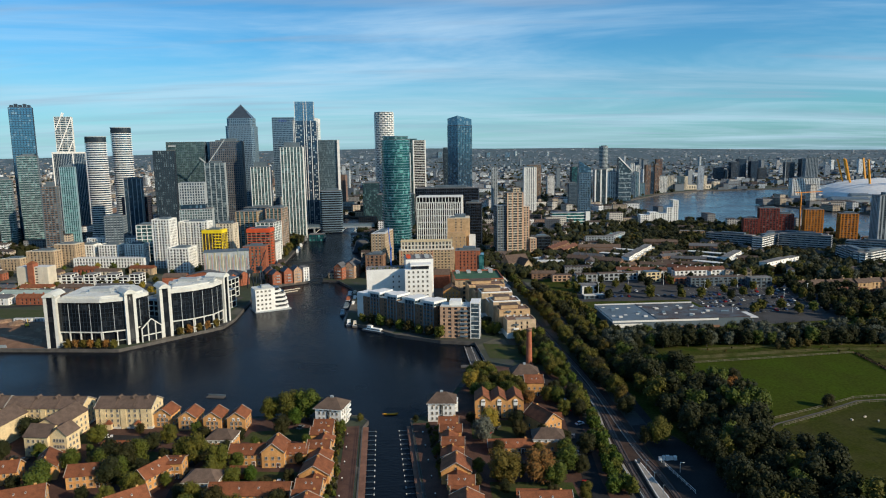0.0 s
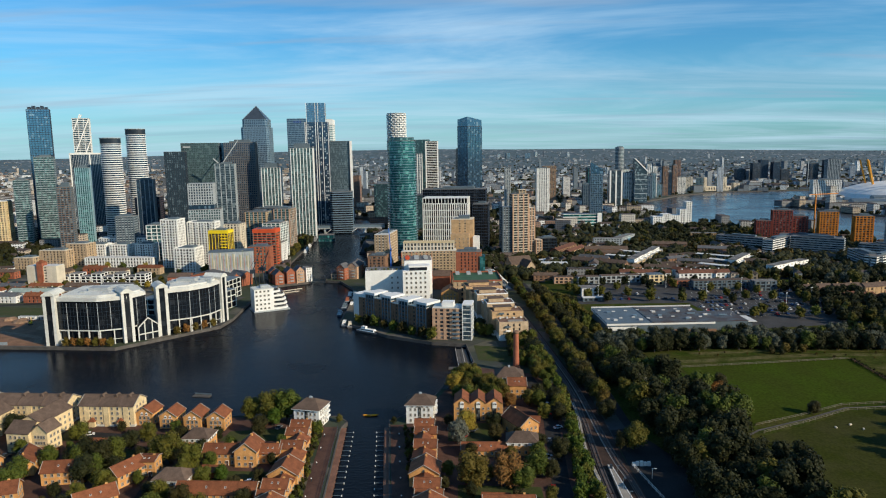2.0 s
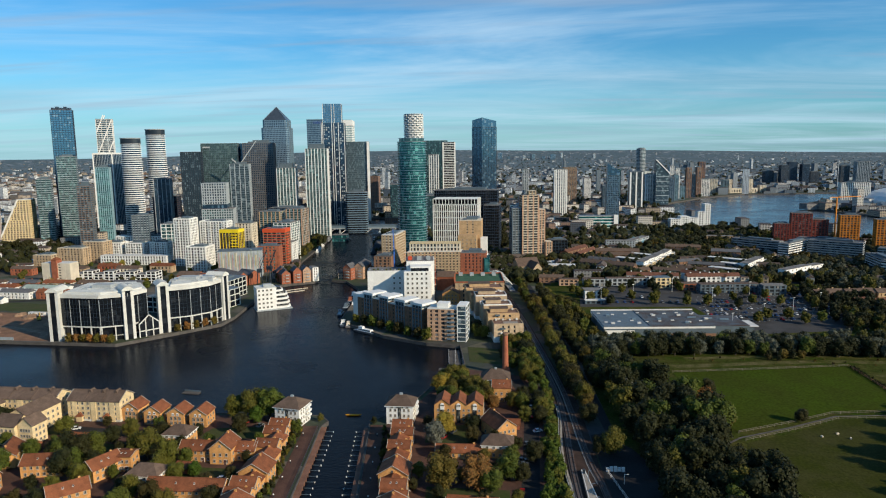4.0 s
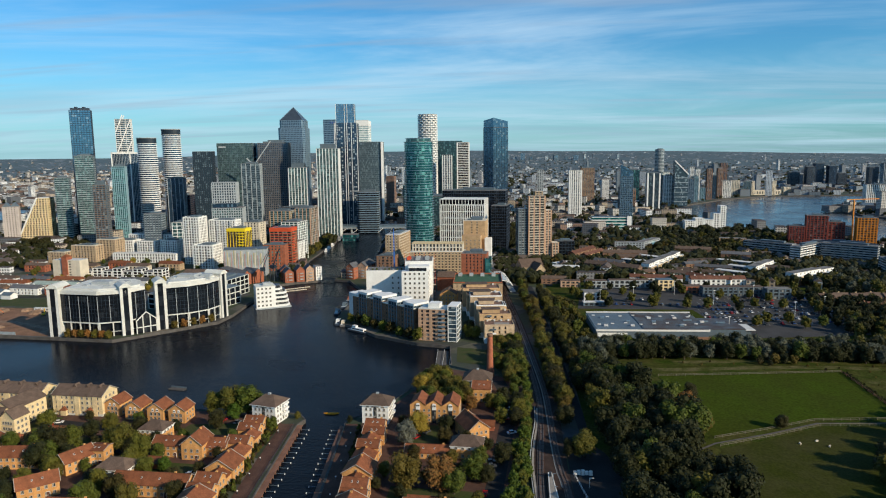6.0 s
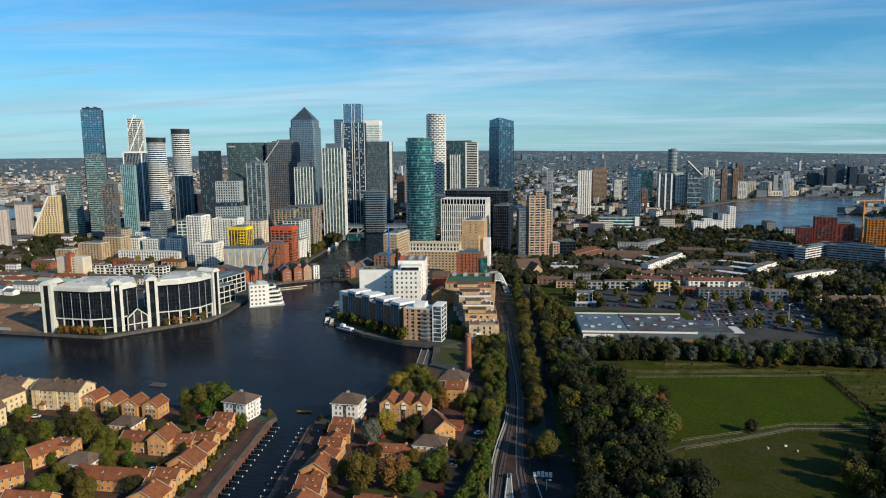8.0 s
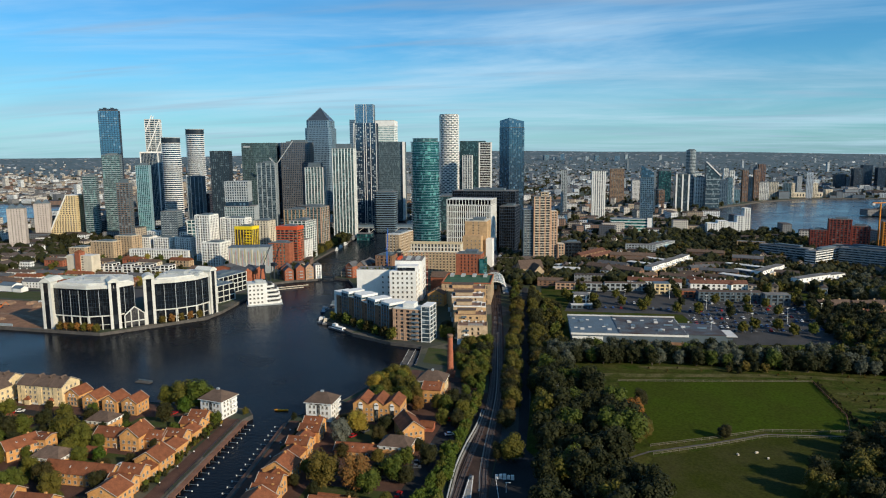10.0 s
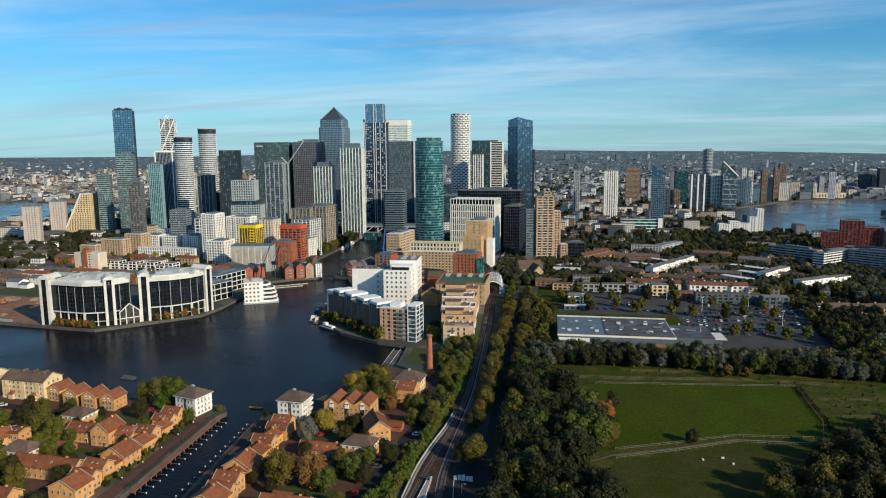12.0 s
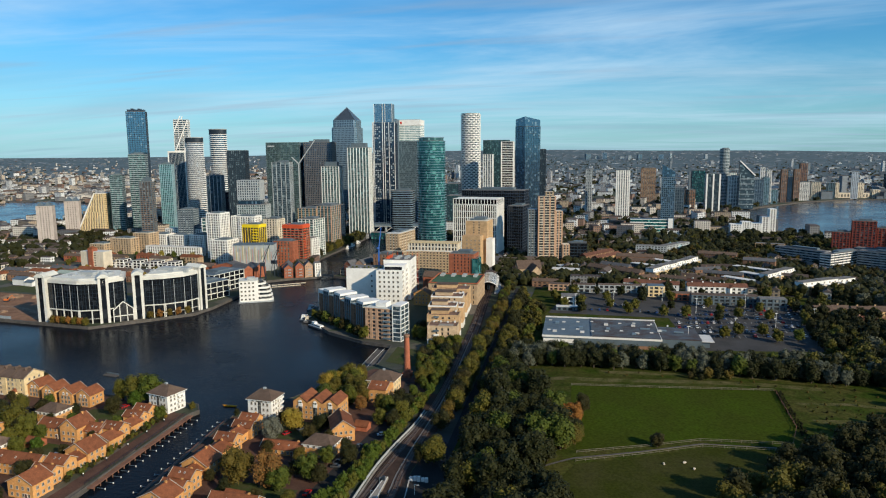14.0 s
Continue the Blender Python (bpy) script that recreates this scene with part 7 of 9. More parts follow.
# brick chimney
chm = thing("brick_chimney", "tall round red brick factory chimney with a flared cap", "chimney", 43, 374.5, 2)
part("shaft", Shell().tube(0, 0, -0.5, 2.0, 1.45, 24, 18), RED_BRICK, chm)
part("plinth", Shell().box(0, 0, -0.6, 5, 5, 3.2), RED_BRICK, chm)
part("cap", Shell().tube(0, 0, 23.2, 1.5, 1.85, 0.9, 18).tube(0, 0, 24.1, 1.85, 1.6, 0.7, 18), BROWN_BRICK, chm)
# boardwalks, jetties and mooring fingers of the dock arm
bw = thing("boardwalk", "weathered brown timber boardwalk along the dock arm", "boardwalk", 0, 0, 0)
for k in range(20):
    y = 224.4 + k * 3.7
    part("pile", Shell().box(-39.4 - (y - 222) * 0.067, y, -1.0, 0.3, 0.3, 2.3), TIMBER, bw)
for k in range(40):
    y = 224 + k * 1.85
    part("plank_bay", Shell().box(-41.9 - (y - 222) * 0.067 + 1.2, y, 1.3, 3.0, 1.75, 0.25), TIMBER, bw)
bw2 = thing("boardwalk", "weathered brown timber boardwalk on the east side", "boardwalk", 0, 0, 0)
for k in range(40):
    y = 224 + k * 1.85
    part("plank_bay", Shell().box(-17.2 - (y - 222) * 0.093 - 1.0, y, 1.3, 2.2, 1.75, 0.25), TIMBER, bw2)
for k in range(15):
    y = 226 + k * 4.9
    for sx, x in ((1, -39.2 - (y - 222) * 0.067), (-1, -19.4 - (y - 222) * 0.093)):
        f = thing("mooring_finger", "narrow grey mooring finger with a white end post", "jetty", x, y, 0.3, 0, "mooring fingers")
        part("beam", Shell().box(sx * 1.7, 0, 0.0, 3.6, 0.16, 0.14), GREY, f)
        part("float", Shell().box(sx * 3.5, 0, -0.3, 0.3, 0.36, 0.55), TRIM, f)
for nm, (ax, ay), (bx, by) in (("railing", (-43.4, 224), (-48.2, 296)), ("railing", (-16.2, 224), (-23.6, 298))):
    rl = thing(nm, "thin dark steel railing on the dock edge", "railing", 0, 0, 2.05, 0, "dock railings")
    for k in range(25):
        x, y = ax + (bx - ax) * k / 24, ay + (by - ay) * k / 24
        part("post", Shell().box(x, y, 0, 0.1, 0.1, 1.1), DARK, rl)
    for z in (0.55, 1.08):
        part("rail", Shell().beam((ax, ay, z), (bx, by, z), 0.08), DARK, rl)
lamps = [(-49.2, 230), (-49.9, 244), (-50.6, 258), (-51.6, 272), (-52.6, 286), (-13.2, 230), (-14.6, 244), (-15.9, 258), (-17.2, 272), (-18.4, 286)]
for x, y in lamps:
    lp = thing("bollard_light", "white-capped promenade bollard light", "lamp", x, y, 2.05, 0, "promenade bollards")
    part("post", Shell().tube(0, 0, 0, 0.16, 0.14, 1.1, 8), DARK, lp)
    part("cap", Shell().tube(0, 0, 1.1, 0.3, 0.22, 0.35, 8), TRIM, lp)
# pontoon by the park edge of the dock
pt = thing("pontoon", "grey floating pontoon walkway with white rails", "pontoon", 0, 0, 0)
part("deck", Shell().add([(7.5, 426, .7), (14.5, 426, .7), (17, 389, .7), (9.5, 388, .7), (7.5, 426, .1), (14.5, 426, .1), (17, 389, .1), (9.5, 388, .1)], [[3, 2, 1, 0], [4, 5, 6, 7], [0, 1, 5, 4], [1, 2, 6, 5], [2, 3, 7, 6], [3, 0, 4, 7]]), QUAY, pt)
part("head", Shell().box(8.5, 387, 0.1, 10, 4, 0.7, -3), QUAY, pt)
for (a, b) in (((7.6, 426), (9.6, 389)), ((12, 426), (13.8, 389)), ((16.2, 424), (18.2, 390))):
    part("rail", Shell().beam((a[0], a[1], 1.6), (b[0], b[1], 1.6), 0.16), TRIM, pt)
rf = thing("raft", "small grey mooring raft on the dock", "raft", -131, 345, 0, -10)
part("deck", Shell().box(0, 0, -0.2, 10, 3.0, 0.6), QUAY, rf)
part("rail", Shell().box(0, 1.5, 0.5, 10, 0.15, 0.8), GREY, rf)
cn = thing("canoe", "orange-yellow open rowing boat on the water", "boat", -35, 315.3, 0.15, 4)
part("hull", Shell().add([(-4.2, 0, .55), (-2, -.55, .5), (2, -.55, .5), (4.2, 0, .55), (2, .55, .5), (-2, .55, .5), (-3, 0, -.15), (-1.6, -.3, -.2), (1.6, -.3, -.2), (3, 0, -.15), (1.6, .3, -.2), (-1.6, .3, -.2)],
                         [[0, 1, 7, 6], [1, 2, 8, 7], [2, 3, 9, 8], [3, 4, 10, 9], [4, 5, 11, 10], [5, 0, 6, 11], [6, 7, 8, 9, 10, 11][::-1]]), material("orange_hull", (0.85, 0.36, 0.012), 0.5), cn)
part("well", Shell().prism([(-3.9, 0), (-2, -0.45), (2, -0.45), (3.9, 0), (2, 0.45), (-2, 0.45)], 0.2, 0.5), MATS["orange_hull"], cn)
for k in (-1.4, 0, 1.4):
    part("seat", Shell().box(k, 0, 0.5, 0.22, 0.8, 0.06), TIMBER, cn)


def boat(x, y, rot, L, w, hull, cabin, label, grp="moored boats"):
    b = thing("boat", label, "boat", x, y, 0, rot, grp)
    lo = [(-L / 2, -w * .38), (L * .25, -w * .4), (L * .46, 0), (L * .25, w * .4), (-L / 2, w * .38)]
    hi = [(-L / 2, -w / 2), (L * .25, -w / 2), (L / 2, 0), (L * .25, w / 2), (-L / 2, w / 2)]
    part("hull", Shell().taper(lo, hi, -0.4, 1.3), hull, b)
    part("deck", Shell().prism(inset(hi, 0.25), 1.3, 1.42), CONCRETE, b)
    part("cabin", Shell().taper([(p[0] - L * .08, p[1]) for p in rect(L * .55, w * .7)], [(p[0] - L * .08, p[1]) for p in rect(L * .5, w * .6)], 1.4, 3.0), cabin, b)
    part("cabin_window", Shell().box(-L * .08, 0, 2.0, L * .5, w * .68, 0.5), GLASS_DARK, b)
    part("wheelhouse", Shell().box(-L * .25, 0, 3.0, L * .16, w * .5, 1.4), cabin, b)
    return b


for (x, y, rot, L, w, h, c, lab) in ((-77, 497, 95, 16, 4.2, NAVY, WHITE, "dark-hulled barge with white cabin"), (-72, 493, 95, 15, 4, BROWN, CREAM, "brown barge with cream cabin"), (-86, 556, 92, 20, 4.5, NAVY, GREY, "long dark houseboat"),
                                     (-80.6, 560, 92, 16, 3.6, BROWN, WHITE, "houseboat with white cabin"), (-87, 580, 90, 18, 4.2, DARK, RED_BRICK, "dark houseboat with red-brown cabin"), (-81.5, 582, 90, 16, 4, NAVY, WHITE, "navy houseboat with white roof"),
                                     (-88, 602, 88, 17, 4.2, DARK, WHITE, "dark narrow houseboat"), (-84, 604, 88, 14, 3.6, NAVY, CREAM, "narrow houseboat with cream roof"), (-86, 530, 93, 16, 4, NAVY, STEEL, "navy barge with steel cabin"), (-54, 471, -35, 24, 5, BROWN, WHITE, "low white-roofed restaurant barge"),
                                     (-190, 880, 95, 14, 4, WHITE, WHITE, "white motor yacht"), (-193, 905, 95, 16, 4, WHITE, WHITE, "white motor yacht"), (-196, 935, 95, 18, 4.4, WHITE, WHITE, "white motor yacht")):
    boat(x, y, rot, L, w, h, c, lab + " moored at the quay")
for k in range(12):
    f = thing("marina_finger", "small pale floating jetty of the sailing club", "jetty", -166 + (k % 6) * 4.6, 606 + (k // 6) * 12 + (k % 6) * 3.4, 0.1, 30, "sailing club jetties")
    part("deck", Shell().box(0, 0, 0, 5.2, 1.5, 0.5), CREAM, f)

# ---------------------------------------------------------------- supermarket, terraces and slabs to the east
z = ground_z(150, 470)
ROOF_WORN = material("worn_metal_roof", (0.085, 0.105, 0.125), 0.75, spread=0.4, size=9, second=(0.06, 0.042, 0.038))
sm = thing("supermarket", "wide flat supermarket with ribbed blue-grey metal roof", "supermarket", 150, 475.5, z, 2)
part("wall", Shell().box(0, 0, -1.5, 75, 46, 8.0), GREY, sm)
part("fascia", Shell().box(0, 0, 5.2, 75.8, 46.8, 1.3), TRIM, sm)
for k in range(2):
    part("roof_section", Shell().box(-22 + k * 37.6, 0, 6.52, 31.5 if k == 0 else 43.2, 46.6, 0.5), METAL_ROOF if k == 0 else ROOF_WORN, sm)
    for j in range(12):
        part("roof_rib", Shell().box(-22 + k * 37.6, -20.5 + j * 3.75, 7.02, 31 if k == 0 else 42.8, 0.14, 0.1), METAL_ROOF, sm)
part("gutter", Shell().box(-6.2, 0, 7.0, 0.7, 46.6, 0.35), DARK, sm)
part("north_parapet", Shell().box(0, 23.1, 7.0, 75.8, 0.6, 0.9), ROOF_PALE, sm)
for k in range(16):
    part("rooflight", Shell().box(-34 + (k % 8) * 9.5, -12 + (k // 8) * 22 + (k % 3) * 2, 7.02, 2.2, 1.2, 0.5), ROOF_PALE, sm)
part("front_fascia", Shell().box(-27, -23.5, 1.6, 20, 0.5, 2.6), WHITE, sm)
part("side_wing", Shell().box(50, -6, -1.5, 24, 30, 7.6), GREY, sm)
part("wing_roof", Shell().box(50, -6, 6.12, 24.4, 30.4, 0.4), ROOF_WORN, sm)
for k in range(9):
    part("roof_unit", Shell().box(-30 + (k * 17) % 84, -16 + (k * 11) % 33, 7.02, 2.6, 1.8, 1.1), STEEL if k % 2 else ROOF_PALE, sm)
part("entrance", Shell().box(65, -8, -1.5, 6, 14, 5.6), GREY, sm)
part("entrance_canopy", Shell().box(66, -8, 4.12, 9, 17, 0.5), ROOF_PALE, sm)
for k in range(6):
    part("roof_pipe", Shell().box(24 + k * 5.2, -14 + (k * 13) % 29, 7.05, 1.0 + 5 * (k % 2), 0.9, 0.9), STEEL if k % 2 else ROOF_PALE, sm)
part("service_yard_wall", Shell().box(20, -25, -1.5, 36, 0.5, 3.5), BROWN_BRICK, sm)


def car(x, y, rot, mat, z=None, label="parked car"):
    """Body with a cabin, windows, wheels."""
    key = mat.name
    if key not in CARS:
        b = thing("car", label, "car", x, y, 0, rot, "parked cars")
        part("body", Shell().taper(rect(4.3, 1.8), rect(4.2, 1.74), 0.3, 0.85), mat, b)
        part("cabin", Shell().taper([(p[0] - .15, p[1]) for p in rect(2.5, 1.66)], [(p[0] - .25, p[1]) for p in rect(1.6, 1.4)], 0.85, 1.45), GLASS_DARK, b)
        part("roof", Shell().box(-.25, 0, 1.45, 1.6, 1.4, 0.06), mat, b)
        for sx in (-1.35, 1.35):
            for sy in (-0.85, 0.85):
                wv = [(sx + .32 * math.cos(a * math.pi / 4), sy + dy, .32 + .32 * math.sin(a * math.pi / 4)) for dy in (-.1, .1) for a in range(8)]
                part("wheel", Shell().add(wv, [list(range(8)), list(range(15, 7, -1))] + [[i, 8 + i, 8 + (i + 1) % 8, (i + 1) % 8] for i in range(8)]), DARK, b)
        CARS[key] = b
        b.matrix_basis = pose(x, y, (ground_z(x, y) if z is None else z) + 0.16, 0, 0, rot)
        return b
    return copy_thing(CARS[key], pose(x, y, (ground_z(x, y) if z is None else z) + 0.16, 0, 0, rot))


CARS = {}
PAINTS = [(material("white_car_paint", (0.75, 0.75, 0.75), 0.25), "white parked car"), (material("silver_car_paint", (0.40, 0.42, 0.44), 0.25, 0.6), "silver parked car"), (material("black_car_paint", (0.02, 0.02, 0.022), 0.2), "black parked car"),
          (material("red_car_paint", (0.40, 0.02, 0.02), 0.25), "red parked car"), (material("blue_car_paint", (0.03, 0.07, 0.20), 0.25), "dark blue parked car"), (material("grey_car_paint", (0.12, 0.125, 0.13), 0.25, 0.4), "grey parked car")]
rng = random.Random(4)


def any_car(x, y, rot, z=None):
    m_, l_ = rng.choice(PAINTS)
    return car(x, y, rot, m_, z, l_ + " on the asphalt")


for r in range(10):
    for k in range(26):
        x, y = 203 + k * 4.1 + r * 1.0, 486 + r * 13 + k * 0.9
        if rng.random() < 0.5 and inside([(200, 480), (298, 476), (318, 522), (308, 598), (232, 632), (206, 560)], x, y):
            any_car(x, y, 92 + rng.uniform(-3, 3) + 180 * (rng.random() < .5))
for k in range(26):
    x, y = 118 + (k % 13) * 6.2, 556 + (k // 13) * 20
    if rng.random() < 0.6:
        any_car(x, y, 95)
for (x, y, r) in ((-166, 287, 20), (-163, 290, 20), (-128, 285, 80), (-117, 287, 80), (-84, 298, 70), (-76, 296, 70), (-112, 240, 85), (-140, 226, 70), (-137, 224, 70), (-152, 262, 15), (-188, 268, 30), (-194, 270, 30), (-178, 262, 10), (12, 285, 60), (16, 291, 60),
                  (51, 314, 5), (52, 309, 5), (55, 293, 20), (49, 279, 75), (46, 263, 10), (46.5, 259, 10), (44.5, 236, 85), (54, 322, 80), (-74, 243, 10), (-60, 300, 10), (31, 252, 0)):
    any_car(x, y, r)
for r in range(10):
    bl = Shell()
    for k in range(27):
        x, y = 201 + k * 4.1 + r * 1.0, 486 + r * 13 + k * 0.9
        if inside([(200, 480), (298, 476), (318, 522), (308, 598), (232, 632), (206, 560)], x, y):
            bl.box(x, y, ground_z(x, y) + 0.145, 0.14, 4.6, 0.012, 2)
    if bl.v:
        tagged(part("bay_lines", bl, TRIM), "worn white parking bay lines", "road marking", kind="stuff")
# platform end, signal posts, fence along the railway
pf = thing("platform", "buff paved island platform end between the tracks", "platform", 0, 0, 2)
END = [(68.4, 196), (73.0, 196), (72.6, 225), (70.7, 254), (69.0, 254), (68.2, 225)]
part("slab", Shell().prism(END, -0.2, 1.1), PALE_PAVING, pf)
part("edge_strip", Shell().beam((72.45, 196, 1.13), (72.3, 225, 1.13), 0.3, 0.06).beam((72.3, 225, 1.13), (70.5, 254, 1.13), 0.3, 0.06), TRIM, pf)
part("edge_strip", Shell().beam((68.9, 196, 1.13), (68.6, 225, 1.13), 0.3, 0.06).beam((68.6, 225, 1.13), (69.3, 254, 1.13), 0.3, 0.06), TRIM, pf)
part("end_cabinet", Shell().box(69.8, 251, 1.1, 0.9, 1.2, 1.6), DARK, pf)
for k in range(5):
    lm = thing("platform_lamp", "slim grey platform lamp post", "lamp", 70.5, 204 + k * 10, 3.1, 0, "platform lamps")
    part("post", Shell().tube(0, 0, 0, .1, .07, 4.5, 8), STEEL, lm)
    part("head", Shell().box(0.4, 0, 4.4, 1.0, .25, .12), STEEL, lm)
WALL_LINE = curve_through([(63.4, 200), (63.2, 225), (62.6, 245), (62.4, 264), (63.8, 285), (66.0, 306), (66.6, 325)], 3)
for (ax, ay), (bx, by) in zip(WALL_LINE, WALL_LINE[1:]):
    w = thing("rail_wall", "low pale concrete wall beside the track", "wall", (ax + bx) / 2, (ay + by) / 2, 2, math.degrees(math.atan2(by - ay, bx - ax)), "railway walls")
    part("panel", Shell().box(0, 0, -0.2, math.dist((ax, ay), (bx, by)) - 0.05, 0.3, 1.3), CONCRETE, w)
strip("rail_walkway", [(x + 1.1, y) for x, y in WALL_LINE], 0.9, PALE_PAVING, "pale concrete walkway beside the track", 0.24, "path")
strip("cable_trough", [(x - 1.9, y) for x, y in TRACKS[1][6:40]], 0.5, PALE_PAVING, "narrow concrete cable trough between the tracks", 0.25, "railway")
for k in range(5):
    c = thing("equipment_cabinet", "white steel equipment cabinet beside the railway", "cabinet", 79.8 + k * 1.55, 254.6 + (k % 2) * 0.3, 2.2, 4, "railway cabinets")
    part("body", Shell().box(0, 0, 0, 1.2, 0.9, 1.5 + 0.3 * (k % 3)), TRIM, c)
    part("plinth", Shell().box(0, 0, -0.2, 1.4, 1.1, 0.3), CONCRETE, c)
gt = thing("yard_railing", "white steel railing between yard and railway", "railing", 0, 0, 2.2)
for k in range(9):
    part("post", Shell().box(79.6 + k * 0.5, 252.5 - k * 3.2, 0, .14, .14, 1.5), TRIM, gt)
for z in (0.7, 1.45):
    part("rail", Shell().beam((79.6, 252.5, z), (83.6, 226.9, z), .1), TRIM, gt)
lc = thing("signal_post", "white signal post with a short arm in the yard", "signal", 84.2, 244, 2.2, 0)
part("post", Shell().tube(0, 0, 0, .12, .09, 4.2, 8), TRIM, lc)
part("arm", Shell().box(0.8, 0, 4.0, 1.9, .18, .18), TRIM, lc)

# terraces and flats of the eastern estates
def terrace(x, y, rot, L, d, h, wall, roof, label, flat=False, group="eastern terraces", gap=4.5):
    zz = ground_z(x, y)
    if flat:
        return tower("terrace", label, "terrace", x, y, rot, (L, d), h, 2.8, 1.0, wall, WINDOW_DARK, gap, 1.5, wall, roof, zz, 0, group)
    ob = tower("terrace", label, "terrace", x, y, rot, (L, d), h, 2.8, 1.1, wall, WINDOW_DARK, gap, 2.2, wall, roof, zz, 0, group)
    half = d / 2
    s = Shell()
    v = [(-L / 2 - .3, -half - .5, h + .3), (L / 2 + .3, -half - .5, h + .3), (L / 2 + .3, half + .5, h + .3), (-L / 2 - .3, half + .5, h + .3), (-L / 2 - .3, 0, h + .3 + half * .62), (L / 2 + .3, 0, h + .3 + half * .62)]
    s.add(v, [[3, 2, 1, 0], [0, 1, 5, 4], [2, 3, 4, 5], [1, 2, 5], [3, 0, 4]])
    part("pitched_roof", s, roof, ob)
    for k in range(max(1, int(L / 9))):
        part("chimney", Shell().box(-L / 2 + 4.5 + 9 * k, 0.3, h + half * .45, 1.1, .7, 2.0), wall, ob)
    return ob


for (x, y, rot, L, d, h, wl_, rf, fl, lab) in (
        (194, 648, -8, 48, 9, 6.4, WHITE, OLD_TILE, False, "white terrace with orange-red roof"), (249, 643, 3, 50, 9, 6.4, WHITE, OLD_TILE, False, "white terrace with orange-red roof"),
        (248, 598, 3, 52, 9, 8, GREY, BROWN_TILE, True, "grey flats with blue balcony panels"), (282, 587, 3, 20, 9, 9, GREY, ROOF_FELT, True, "grey flats with blue balcony panels"),
        (135, 628, 0, 20, 8, 7, CONCRETE, BROWN_TILE, True, "grey two-storey flats"), (166, 632, 4, 38, 8, 7, CONCRETE, BROWN_TILE, True, "grey two-storey flats"),
        (98, 652, -4, 24, 8, 5, BROWN_BRICK, BROWN_TILE, False, "brown brick terrace"), (112, 632, -2, 18, 8, 6, PINK_BRICK, BROWN_TILE, True, "pink brick flats"), (114, 704, -6, 28, 12, 9, CREAM, ROOF_PALE, True, "cream flat-roofed block"),
        (125, 577, 4, 15, 14, 7, WHITE, ROOF_FELT, True, "white low restaurant with flat roof"), (124, 553, 4, 18, 6, 3, GREY, ROOF_PALE, True, "low green kiosk"),
        (196, 622, 4, 14, 11, 9.5, BUFF_BRICK, METAL_ROOF, True, "tan corner block with solar panels"), (216, 610, 4, 18, 10, 6, RED_BRICK, BROWN_TILE, True, "red brick hall")):
    terrace(x, y, rot, L, d, h, wl_, rf, lab + " on the eastern estate", fl)
# stepped maisonettes: brick decks under a white top storey, rising unit by unit
def stepped_row(x0, y0, x1, y1, n, label):
    rot = math.degrees(math.atan2(y1 - y0, x1 - x0))
    L = math.dist((x0, y0), (x1, y1)) / n
    for k in range(n):
        t = (k + 0.5) / n
        x, y = x0 + (x1 - x0) * t, y0 + (y1 - y0) * t
        zz = ground_z(x, y)
        ob = tower("maisonettes", label, "maisonettes", x, y, rot, (L - 0.8, 11), 7.4, 2.6, 0.9, BUFF_BRICK if k % 2 else TAN_BRICK, WINDOW_DARK, 3.4, 1.2, BUFF_BRICK, ROOF_PALE, zz, 0, "stepped maisonettes")
        part("white_storey", Shell().box(0, 1.2, 7.76, L - 0.6, 8.4, 3.4 + 0.5 * (k % 2)), WHITE, ob)
        part("white_roof", Shell().box(0, 1.2, 11.2 + 0.5 * (k % 2), L - 0.2, 9.0, 0.3), ROOF_FELT, ob)
        part("party_wall", Shell().box(L / 2 - 0.45, -0.6, -0.5, 0.5, 12.6, 9.6), WHITE, ob)
        part("porch", Shell().box(-L * 0.2, -6.3, -0.5, 4.2, 1.8, 5.2), BROWN_BRICK, ob)
        for j in range(3):
            o = part("window", window_mesh(1.6, 1.3), None, ob)
            o.matrix_basis = pose(-L * 0.3 + j * L * 0.3, -3.02, 9.0)


stepped_row(197, 708, 250, 796, 6, "stepped brick maisonettes with a white top storey")
stepped_row(299, 694, 333, 739, 3, "stepped brick maisonettes with a white top storey")
stepped_row(318, 650, 372, 690, 3, "brown brick maisonettes beside the green")
for (x0, y0, x1, y1) in ((182, 760, 216, 734), (204, 792, 236, 763), (284, 760, 324, 727), (284, 722, 306, 699), (262, 689, 284, 669)):
    terrace((x0 + x1) / 2, (y0 + y1) / 2, math.degrees(math.atan2(y1 - y0, x1 - x0)), math.dist((x0, y0), (x1, y1)), 9, 8.6, GREY, ROOF_PALE, "long pale flat-roofed maisonette row", True, "maisonette rows", 3.6)
